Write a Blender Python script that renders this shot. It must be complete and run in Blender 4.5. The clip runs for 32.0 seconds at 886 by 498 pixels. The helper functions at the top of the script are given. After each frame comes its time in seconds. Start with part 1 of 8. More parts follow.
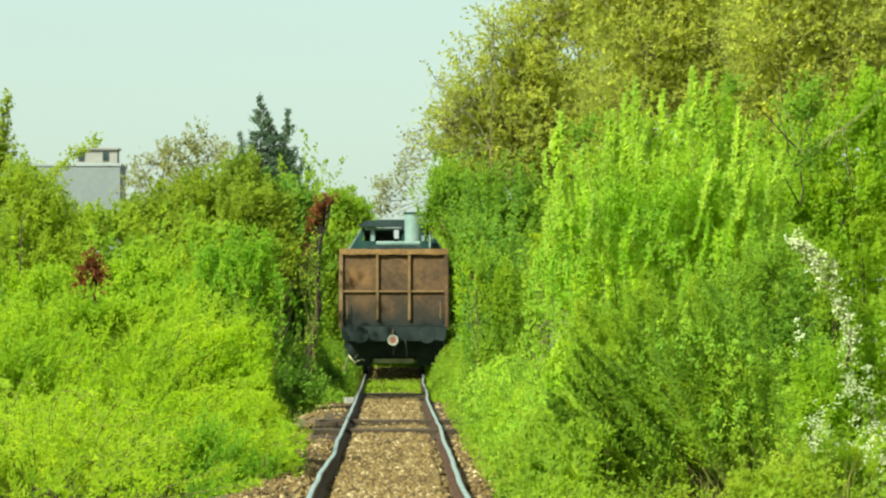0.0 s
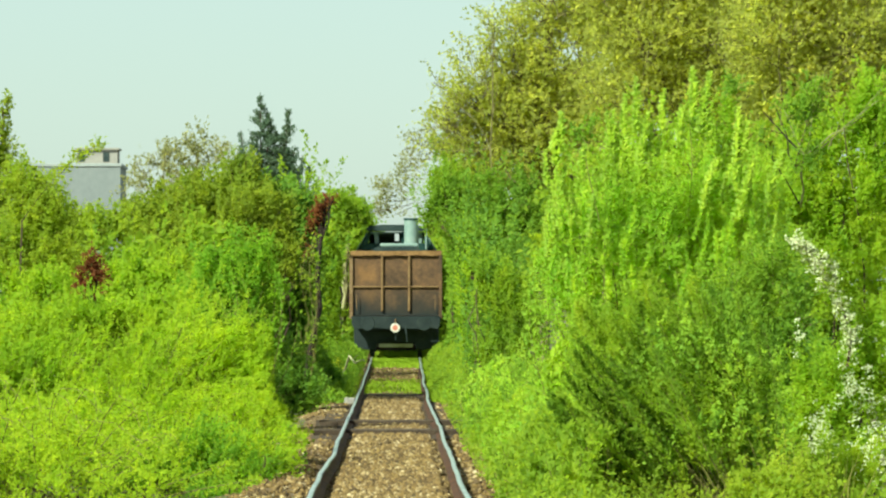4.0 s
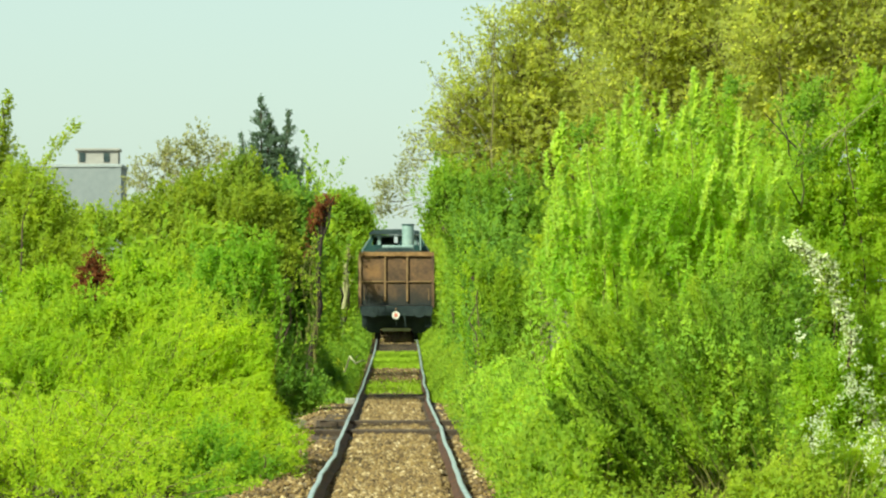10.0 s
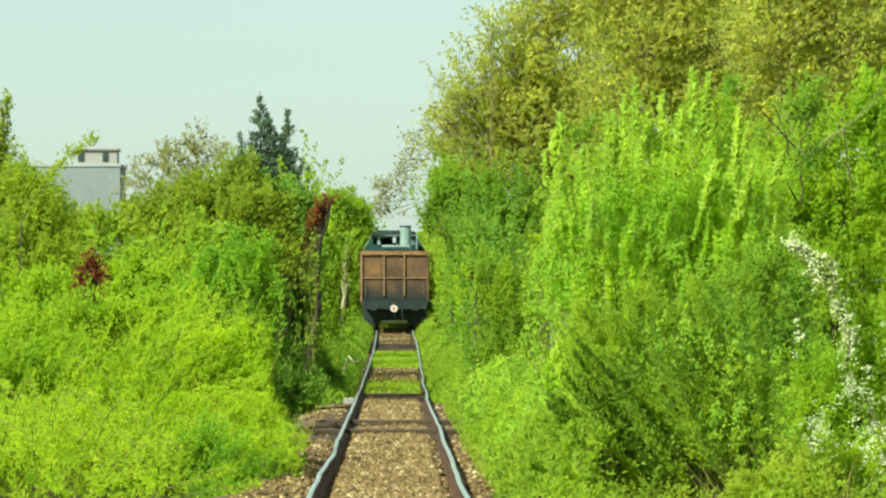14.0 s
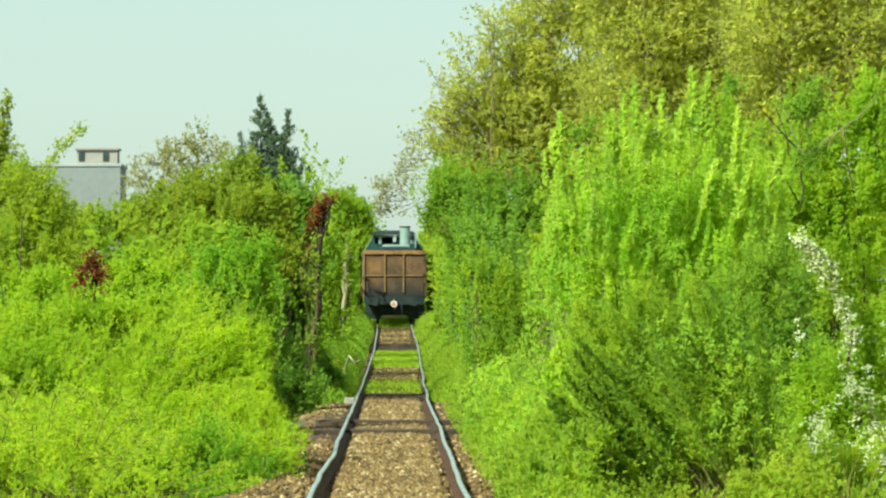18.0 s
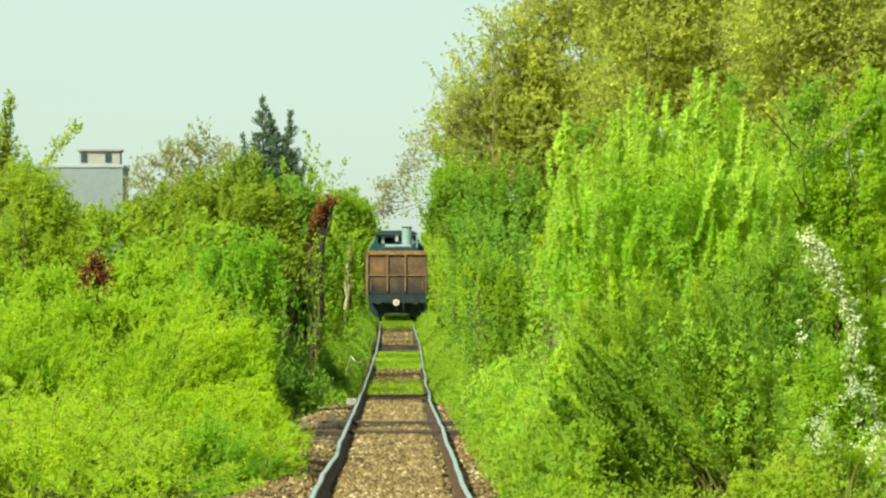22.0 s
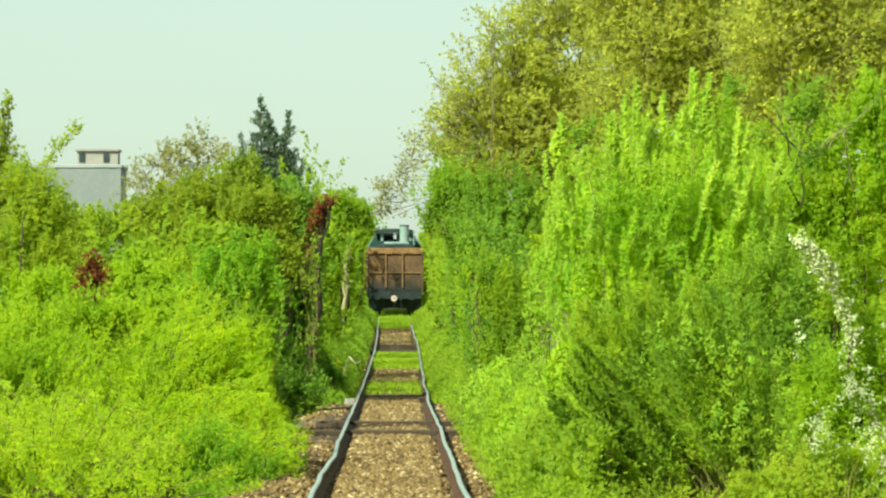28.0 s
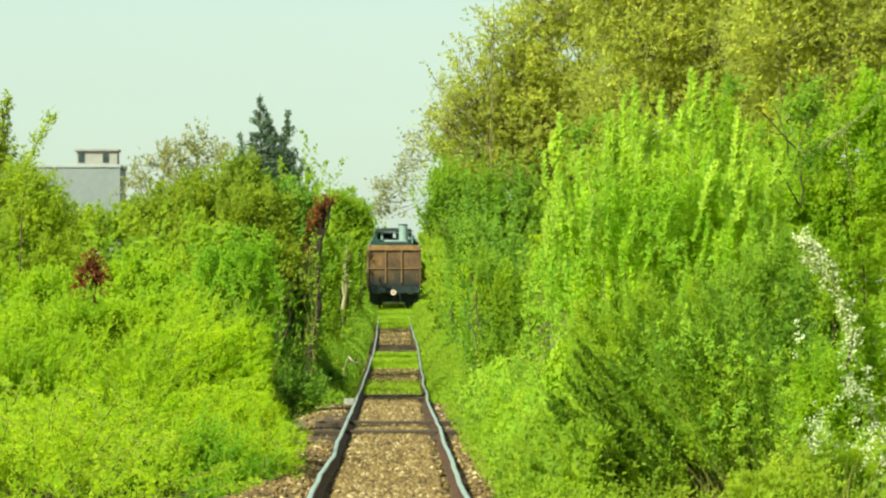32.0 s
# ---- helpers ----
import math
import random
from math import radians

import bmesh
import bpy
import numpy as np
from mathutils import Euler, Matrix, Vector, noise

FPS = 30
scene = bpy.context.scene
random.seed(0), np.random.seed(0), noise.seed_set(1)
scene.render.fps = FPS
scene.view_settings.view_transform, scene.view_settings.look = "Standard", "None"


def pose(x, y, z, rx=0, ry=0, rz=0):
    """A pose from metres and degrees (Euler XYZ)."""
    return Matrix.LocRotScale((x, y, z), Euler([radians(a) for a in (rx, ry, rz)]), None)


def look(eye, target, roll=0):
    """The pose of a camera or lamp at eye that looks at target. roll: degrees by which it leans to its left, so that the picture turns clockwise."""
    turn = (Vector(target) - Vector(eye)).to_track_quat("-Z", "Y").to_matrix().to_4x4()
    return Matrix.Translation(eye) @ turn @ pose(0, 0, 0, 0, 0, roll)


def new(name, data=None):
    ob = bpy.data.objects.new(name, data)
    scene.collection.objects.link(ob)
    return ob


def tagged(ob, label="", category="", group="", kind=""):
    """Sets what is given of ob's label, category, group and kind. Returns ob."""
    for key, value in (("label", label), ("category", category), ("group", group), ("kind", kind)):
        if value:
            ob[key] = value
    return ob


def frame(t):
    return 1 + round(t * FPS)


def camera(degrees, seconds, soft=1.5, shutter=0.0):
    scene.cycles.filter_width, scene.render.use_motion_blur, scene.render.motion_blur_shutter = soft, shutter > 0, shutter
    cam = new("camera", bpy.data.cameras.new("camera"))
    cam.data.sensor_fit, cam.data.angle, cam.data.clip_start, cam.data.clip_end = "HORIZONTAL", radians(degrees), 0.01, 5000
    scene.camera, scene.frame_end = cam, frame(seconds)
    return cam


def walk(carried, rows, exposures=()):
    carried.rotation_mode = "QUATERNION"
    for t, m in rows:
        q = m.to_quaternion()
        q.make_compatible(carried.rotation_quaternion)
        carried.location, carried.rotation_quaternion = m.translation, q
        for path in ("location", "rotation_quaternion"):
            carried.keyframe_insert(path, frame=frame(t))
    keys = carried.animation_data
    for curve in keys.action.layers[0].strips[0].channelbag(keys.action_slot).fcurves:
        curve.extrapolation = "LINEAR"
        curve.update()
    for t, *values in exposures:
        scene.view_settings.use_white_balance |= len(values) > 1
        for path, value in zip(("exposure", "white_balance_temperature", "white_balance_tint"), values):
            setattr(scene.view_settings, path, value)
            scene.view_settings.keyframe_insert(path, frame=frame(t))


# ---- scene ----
# Telephoto view along an overgrown single railway line; y runs along the track, x to the right of it,
# z = 0 is the rail head under the camera.


def rail_z(y):
    """Height of the rail head: level at first, then a climbing ramp."""
    ys = (-200, 90, 100, 119, 132, 138, 153, 169, 184.5, 203, 214.5, 226, 234, 242, 260, 290, 330, 400)
    zs = (0, 0, 0.05, 0.25, 0.43, 0.51, 0.74, 0.96, 1.22, 1.53, 1.72, 1.94, 2.15, 2.41, 2.86, 3.4, 3.6, 3.6)
    y = np.asarray(y, float)
    return sum(np.interp(y + o, ys, zs) for o in (-8, -5, -2.5, 0, 2.5, 5, 8)) / 7


def rail_x(y):
    """Sideways wander of the old line."""
    return np.interp(y, (-20, 98, 112, 124, 136, 148, 158, 168, 180, 196, 212, 230, 400), (0, 0, 0.012, 0.04, 0.068, 0.09, 0.098, 0.09, 0.065, 0.035, 0.015, 0, 0))


def train_y(t):
    """Where the wagon's rear wall is along the track: it slows down on the ramp."""
    ts = (-3, 0, 1, 2, 3, 6, 9, 13, 18, 23, 28, 32, 36)
    ys = (103, 118.7, 124.0, 129.4, 134.7, 152.2, 167, 185.5, 203.5, 215, 226.5, 240, 253)
    return float(sum(np.interp(t + o, ts, ys) for o in (-0.8, -0.4, 0, 0.4, 0.8)) / 5)


# ---- camera ----
cam = camera(11.196, 32.0, soft=2.3)
EYE = (0.06, 0.0, 1.668)
# seconds, small turns of the hand-held tripod head in thousandths of a degree (across, up)
SHAKE = (
    (0, -7, -8), (0.5, -7, -14), (1, 2, -8), (1.5, -4, -5), (2, -7, -3), (2.5, -9, -0),
    (3, -4, -5), (3.5, -4, -5), (5.5, 2, -3), (6, -7, -5), (6.5, -7, -3), (7, -7, -0),
    (7.5, -9, -0), (8, -9, -11), (8.5, -18, -3), (9, -4, 6), (9.5, 7, 6), (10, 4, 2),
    (10.5, 7, -3), (11, 2, -14), (11.5, 4, -7), (12, -7, -10), (12.5, 2, -7), (13, -9, -5),
    (13.5, -0, -5), (14, -9, -2), (14.5, -11, -3), (16.5, -0, 2), (17, 7, 3), (17.5, -0, -8),
    (18, -4, -5), (18.5, 13, -2), (19, 15, 8), (19.5, -9, 9), (20, 4, 19), (20.5, 32, 25),
    (21, 15, 8), (21.5, 26, 13), (22, 26, 8), (22.5, 18, 11), (23, 18, 9), (23.5, -0, 3),
    (24, 2, -3), (24.5, -3, 15), (25, -7, 11), (25.5, -11, -8), (27.5, 19, 19), (28, 2, 9),
    (28.5, 30, 26), (29, 4, 15), (29.5, -4, 11), (30, -7, 8), (30.5, -7, 9), (31, -7, 6),
    (31.5, -4, 11), (32, -7, 8),
)
walk(cam, [(t, pose(*EYE, 90.924 + 0.001 * v, 0, -0.602 + 0.001 * h)) for t, h, v in SHAKE],
     exposures=((0, 0.94, 6480, -16), (6, 0.92, 6380, -16), (9, 0.95, 6480, -16), (17, 0.92, 6380, -16), (20, 0.96, 6480, -16), (25, 0.98, 6800, -18), (32, 0.99, 6850, -18)))

# ---- world and sun ----
TO_SUN = Vector((-0.49, -0.57, 0.66)).normalized()
world = bpy.data.worlds.new("world")
scene.world = world
world.use_nodes = True
wn = world.node_tree.nodes
sky = wn.new("ShaderNodeTexSky")
sky.sky_type, sky.sun_disc = "NISHITA", False
sky.sun_elevation = math.asin(TO_SUN.z)
sky.sun_rotation = math.atan2(TO_SUN.x, TO_SUN.y)
sky.air_density, sky.dust_density, sky.ozone_density = 1.0, 1.2, 1.0
# thin even haze over the blue
veil = wn.new("ShaderNodeMix")
veil.data_type = "RGBA"
veil.inputs[0].default_value = 0.6
veil.inputs[7].default_value = (5.4, 5.65, 5.9, 1)
world.node_tree.links.new(sky.outputs[0], veil.inputs[6])
world.node_tree.links.new(veil.outputs[2], wn["Background"].inputs[0])
wn["Background"].inputs[1].default_value = 0.075
sun = new("sun", bpy.data.lights.new("sun", "SUN"))
sun.data.energy, sun.data.angle, sun.data.color = 4.6, radians(2.2), (1.0, 0.94, 0.82)
sun.matrix_world = look((0, 0, 60), Vector((0, 0, 60)) - TO_SUN)

# ---- materials ----


def material(name):
    m = bpy.data.materials.new(name)
    m.use_nodes = True
    n, l = m.node_tree.nodes, m.node_tree.links
    return m, n, l, n["Principled BSDF"]


def ramp(n, stops):
    r = n.new("ShaderNodeValToRGB")
    while len(r.color_ramp.elements) < len(stops):
        r.color_ramp.elements.new(0.5)
    for e, (p, c) in zip(r.color_ramp.elements, stops):
        e.position, e.color = p, (*c, 1)
    return r


def noise_at(n, l, scale, detail=4, rough=0.6, space="Object"):
    c = n.new("ShaderNodeTexCoord")
    t = n.new("ShaderNodeTexNoise")
    t.inputs["Scale"].default_value, t.inputs["Detail"].default_value, t.inputs["Roughness"].default_value = scale, detail, rough
    l.new(c.outputs[space], t.inputs["Vector"])
    return t


def mix_colour(n, l, fac, a, b, blend="MIX"):
    m = n.new("ShaderNodeMix")
    m.data_type, m.blend_type = "RGBA", blend
    for socket, value in ((0, fac), (6, a), (7, b)):
        if hasattr(value, "links"):
            l.new(value, m.inputs[socket])
        else:
            m.inputs[socket].default_value = value if socket == 0 else (*value, 1)
    return m.outputs[2]


def add_bump(n, l, bsdf, height, strength, distance):
    b = n.new("ShaderNodeBump")
    b.inputs["Strength"].default_value, b.inputs["Distance"].default_value = strength, distance
    l.new(height, b.inputs["Height"])
    l.new(b.outputs[0], bsdf.inputs["Normal"])


def leaf_material(name, dark, mid, light, through_light=0.64, patch=0.8):
    """Young leaves: each with its own tone, lighter and darker sprays, light shining through."""
    m, n, l, b = material(name)
    geo = n.new("ShaderNodeNewGeometry")
    r = ramp(n, ((0.0, dark), (0.5, mid), (1.0, light)))
    blot = noise_at(n, l, patch, 3)
    mean = n.new("ShaderNodeMath")
    mean.operation = "MULTIPLY_ADD"
    mean.inputs[1].default_value = 0.22
    l.new(geo.outputs["Random Per Island"], mean.inputs[0])
    shift = n.new("ShaderNodeMath")
    shift.operation = "MULTIPLY_ADD"
    shift.inputs[1].default_value, shift.inputs[2].default_value = 1.4, -0.97
    l.new(blot.outputs["Fac"], shift.inputs[0])
    # shoots differ in tone: streaks drawn out upwards
    drawn = n.new("ShaderNodeMapping")
    drawn.inputs["Scale"].default_value = (6.5, 3.0, 2.4)
    coords = n.new("ShaderNodeTexCoord")
    l.new(coords.outputs["Object"], drawn.inputs["Vector"])
    streak = n.new("ShaderNodeTexNoise")
    streak.inputs["Scale"].default_value, streak.inputs["Detail"].default_value = 1.0, 2.0
    l.new(drawn.outputs[0], streak.inputs["Vector"])
    both = n.new("ShaderNodeMath")
    both.operation = "MULTIPLY_ADD"
    both.inputs[1].default_value = 1.25
    l.new(streak.outputs["Fac"], both.inputs[0])
    l.new(shift.outputs[0], both.inputs[2])
    l.new(both.outputs[0], mean.inputs[2])
    l.new(mean.outputs[0], r.inputs["Fac"])
    l.new(r.outputs[0], b.inputs["Base Color"])
    b.inputs["Roughness"].default_value = 0.55
    b.inputs["Specular IOR Level"].default_value = 0.08
    tr = n.new("ShaderNodeBsdfTranslucent")
    l.new(mix_colour(n, l, 1.0, r.outputs[0], (1.36, 1.28, 0.74), "MULTIPLY"), tr.inputs["Color"])
    mx = n.new("ShaderNodeMixShader")
    mx.inputs[0].default_value = through_light
    l.new(b.outputs[0], mx.inputs[1])
    l.new(tr.outputs[0], mx.inputs[2])
    l.new(mx.outputs[0], n["Material Output"].inputs["Surface"])
    return m


def rough_material(name, stops, scale, roughness=0.8, metal=0.0, bump=0.4, distance=0.01, fine=6.0, island=False):
    """A weathered surface: stains at one scale, grain at a finer one."""
    m, n, l, b = material(name)
    big, small = noise_at(n, l, scale), noise_at(n, l, scale * fine, 6, 0.7)
    s = n.new("ShaderNodeMath")
    s.operation = "ADD"
    half = n.new("ShaderNodeMath")
    half.operation = "MULTIPLY_ADD"
    half.inputs[1].default_value, half.inputs[2].default_value = 0.7, -0.35
    l.new(small.outputs["Fac"], half.inputs[0])
    l.new(big.outputs["Fac"], s.inputs[0])
    l.new(half.outputs[0], s.inputs[1])
    source = s.outputs[0]
    if island:
        geo = n.new("ShaderNodeNewGeometry")
        q = n.new("ShaderNodeMath")
        q.operation = "MULTIPLY_ADD"
        q.inputs[1].default_value = 0.75
        l.new(geo.outputs["Random Per Island"], q.inputs[0])
        w = n.new("ShaderNodeMath")
        w.operation = "MULTIPLY_ADD"
        w.inputs[1].default_value, w.inputs[2].default_value = 0.5, -0.12
        l.new(source, w.inputs[0])
        l.new(w.outputs[0], q.inputs[2])
        source = q.outputs[0]
    r = ramp(n, stops)
    l.new(source, r.inputs["Fac"])
    l.new(r.outputs[0], b.inputs["Base Color"])
    b.inputs["Roughness"].default_value, b.inputs["Metallic"].default_value = roughness, metal
    add_bump(n, l, b, small.outputs["Fac"], bump, distance)
    return m


LEAF_LIME = leaf_material("lime_leaves", (0.24, 0.40, 0.050), (0.345, 0.49, 0.042), (0.465, 0.56, 0.045))
LEAF_FRESH = leaf_material("fresh_leaves", (0.26, 0.45, 0.075), (0.40, 0.57, 0.070), (0.55, 0.66, 0.085))
LEAF_GREEN = leaf_material("green_leaves", (0.20, 0.325, 0.050), (0.30, 0.425, 0.044), (0.43, 0.52, 0.046))
LEAF_WILLOW = leaf_material("yellow_green_willow_leaves", (0.23, 0.37, 0.036), (0.365, 0.505, 0.038), (0.54, 0.63, 0.045), 0.64)
LEAF_COOL = leaf_material("cool_green_leaves", (0.165, 0.32, 0.042), (0.25, 0.42, 0.042), (0.36, 0.51, 0.05))
LEAF_TIP = leaf_material("pale_shoot_leaves", (0.34, 0.50, 0.10), (0.48, 0.62, 0.13), (0.62, 0.73, 0.18), 0.6)
# broom green darkened to stand for shadow gaps between leaning rods
LEAF_ROD_SHADE = leaf_material("rod_shade_leaves", (0.085, 0.16, 0.016), (0.13, 0.225, 0.018), (0.20, 0.30, 0.022), 0.45)
LEAF_HEDGE = leaf_material("yellowish_hedge_leaves", (0.22, 0.325, 0.045), (0.33, 0.43, 0.048), (0.475, 0.54, 0.062))
LEAF_DEEP = leaf_material("deep_green_leaves", (0.145, 0.265, 0.042), (0.225, 0.355, 0.040), (0.33, 0.44, 0.042), 0.56)
LEAF_MAPLE = leaf_material("dull_maple_leaves", (0.18, 0.265, 0.04), (0.275, 0.35, 0.042), (0.40, 0.445, 0.05), 0.6)
# leaf green darkened to stand for the shade inside hedges and between bushes
LEAF_SHADED = leaf_material("shade_dark_leaves", (0.115, 0.22, 0.042), (0.18, 0.31, 0.042), (0.275, 0.39, 0.046), 0.52)
LEAF_OLIVE = leaf_material("olive_young_leaves", (0.375, 0.435, 0.12), (0.485, 0.525, 0.14), (0.63, 0.635, 0.20), 0.77, 1.9)
LEAF_PALE = leaf_material("pale_young_leaves", (0.235, 0.25, 0.12), (0.325, 0.335, 0.17), (0.43, 0.42, 0.25))
LEAF_RED = leaf_material("russet_leaves", (0.10, 0.030, 0.013), (0.155, 0.052, 0.02), (0.23, 0.09, 0.03), 0.35)
# dark spruce green lightened to carry the haze of distance
HAZED_NEEDLES = leaf_material("hazed_needles", (0.085, 0.135, 0.095), (0.13, 0.19, 0.125), (0.19, 0.235, 0.15), 0.35)
LEAF_YELLOW = leaf_material("yellow_petals", (0.60, 0.56, 0.04), (0.72, 0.69, 0.07), (0.80, 0.78, 0.12), 0.3)
GRASS = leaf_material("grass_blades", (0.22, 0.34, 0.03), (0.30, 0.43, 0.035), (0.38, 0.49, 0.05), 0.4, 0.5)
DRY_GRASS = leaf_material("dry_grass_blades", (0.16, 0.15, 0.04), (0.27, 0.25, 0.07), (0.38, 0.34, 0.12), 0.3, 0.5)
PETALS = leaf_material("white_petals", (0.50, 0.53, 0.34), (0.64, 0.66, 0.47), (0.76, 0.76, 0.60), 0.35)
TWIG = rough_material("young_twigs", ((0.2, (0.10, 0.085, 0.022)), (0.55, (0.17, 0.15, 0.035)), (0.85, (0.25, 0.21, 0.06))), 3.0, 0.8, 0, 0.3, 0.005)
BARK = rough_material("bark", ((0.2, (0.03, 0.016, 0.010)), (0.55, (0.075, 0.043, 0.027)), (0.85, (0.13, 0.085, 0.055))), 3.0, 0.9, 0, 0.8, 0.02)
DARK_BARK = rough_material("dark_dead_bark", ((0.2, (0.009, 0.005, 0.003)), (0.55, (0.022, 0.012, 0.007)), (0.85, (0.045, 0.026, 0.016))), 3.0, 0.9, 0, 0.8, 0.02)
MOSSY_BARK = rough_material("pale_mossy_bark", ((0.2, (0.16, 0.15, 0.06)), (0.55, (0.27, 0.25, 0.12)), (0.85, (0.38, 0.35, 0.20))), 3.0, 0.9, 0, 0.6, 0.02)
PALE_BARK = rough_material("pale_bark", ((0.2, (0.10, 0.085, 0.03)), (0.55, (0.18, 0.155, 0.065)), (0.85, (0.28, 0.245, 0.12))), 3.0, 0.9, 0, 0.6, 0.02)
RUST = rough_material("rusty_steel", ((0.25, (0.042, 0.025, 0.014)), (0.45, (0.085, 0.047, 0.025)), (0.62, (0.14, 0.075, 0.036)), (0.82, (0.27, 0.145, 0.055))), 1.1, 0.85, 0.1, 0.4, 0.006, 9)
RUST_EDGE = rough_material("bright_rust", ((0.2, (0.095, 0.052, 0.022)), (0.5, (0.19, 0.112, 0.050)), (0.85, (0.30, 0.19, 0.09))), 2.5, 0.85, 0.1, 0.4, 0.006, 7)
ORANGE_RUST = rough_material("orange_rust", ((0.2, (0.10, 0.05, 0.02)), (0.5, (0.22, 0.118, 0.045)), (0.85, (0.40, 0.24, 0.10))), 2.5, 0.85, 0.1, 0.4, 0.006, 7)
PALE_RUST = rough_material("pale_flaking_rust", ((0.2, (0.09, 0.05, 0.025)), (0.5, (0.18, 0.11, 0.055)), (0.85, (0.30, 0.21, 0.115))), 2.5, 0.85, 0.1, 0.4, 0.006, 7)
# oily grime with its darks lifted to blue-grey to stand for haze
HAZED_GRIME = rough_material("hazed_oily_grime", ((0.2, (0.016, 0.023, 0.025)), (0.6, (0.030, 0.040, 0.041)), (0.9, (0.050, 0.058, 0.054))), 2.0, 0.85, 0.1, 0.5, 0.008, 7)
RAIL_STEEL = rough_material("worn_rail_head", ((0.2, (0.30, 0.36, 0.34)), (0.6, (0.48, 0.54, 0.51)), (0.9, (0.64, 0.68, 0.64))), 1.5, 0.45, 0.7, 0.2, 0.002, 9)
RAIL_RUST = rough_material("rail_rust", ((0.2, (0.024, 0.009, 0.005)), (0.5, (0.058, 0.021, 0.009)), (0.85, (0.125, 0.05, 0.021))), 1.8, 0.9, 0.1, 0.5, 0.004, 8)
BALLAST = rough_material("ballast_stone", ((0.1, (0.046, 0.025, 0.008)), (0.4, (0.130, 0.078, 0.024)), (0.75, (0.225, 0.145, 0.048)), (0.97, (0.54, 0.43, 0.26))), 0.8, 0.92, 0, 0.4, 0.004, 30, True)
SLEEPER_WOOD = rough_material("tarred_sleeper", ((0.2, (0.022, 0.013, 0.008)), (0.55, (0.052, 0.033, 0.02)), (0.9, (0.11, 0.078, 0.05))), 2.0, 0.9, 0, 0.7, 0.01, 9)
GROUND = rough_material("soil_and_litter", ((0.2, (0.05, 0.06, 0.014)), (0.5, (0.11, 0.105, 0.035)), (0.85, (0.20, 0.15, 0.075))), 0.35, 0.95, 0, 0.8, 0.03, 25)
BED = rough_material("fine_ballast_bed", ((0.2, (0.065, 0.036, 0.015)), (0.5, (0.15, 0.092, 0.038)), (0.85, (0.26, 0.17, 0.07))), 0.9, 0.95, 0, 1.0, 0.03, 22)
PLASTER = rough_material("grey_render", ((0.2, (0.155, 0.17, 0.185)), (0.5, (0.195, 0.213, 0.225)), (0.85, (0.24, 0.255, 0.26))), 0.12, 0.9, 0, 0.3, 0.02, 12)
ROOF_SLAB = rough_material("roof_slab", ((0.2, (0.22, 0.24, 0.25)), (0.5, (0.30, 0.32, 0.33)), (0.85, (0.38, 0.40, 0.40))), 0.2, 0.9, 0, 0.3, 0.02, 12)
CREAM = rough_material("cream_render", ((0.2, (0.23, 0.215, 0.20)), (0.5, (0.28, 0.262, 0.24)), (0.85, (0.34, 0.315, 0.285))), 0.3, 0.9, 0, 0.3, 0.02, 12)
LOCO_GREEN = rough_material("faded_teal_paint", ((0.2, (0.010, 0.030, 0.028)), (0.5, (0.019, 0.048, 0.045)), (0.85, (0.038, 0.078, 0.071))), 0.8, 0.5, 0.0, 0.2, 0.004, 9)
LOCO_GREY = rough_material("faded_grey_green_paint", ((0.2, (0.13, 0.19, 0.18)), (0.5, (0.20, 0.275, 0.26)), (0.85, (0.30, 0.37, 0.345))), 0.9, 0.5, 0.0, 0.2, 0.004, 9)
LOCO_DARK = rough_material("dark_roof_paint", ((0.2, (0.012, 0.02, 0.022)), (0.5, (0.03, 0.045, 0.046)), (0.85, (0.06, 0.075, 0.07))), 0.9, 0.6, 0.0, 0.2, 0.004, 9)


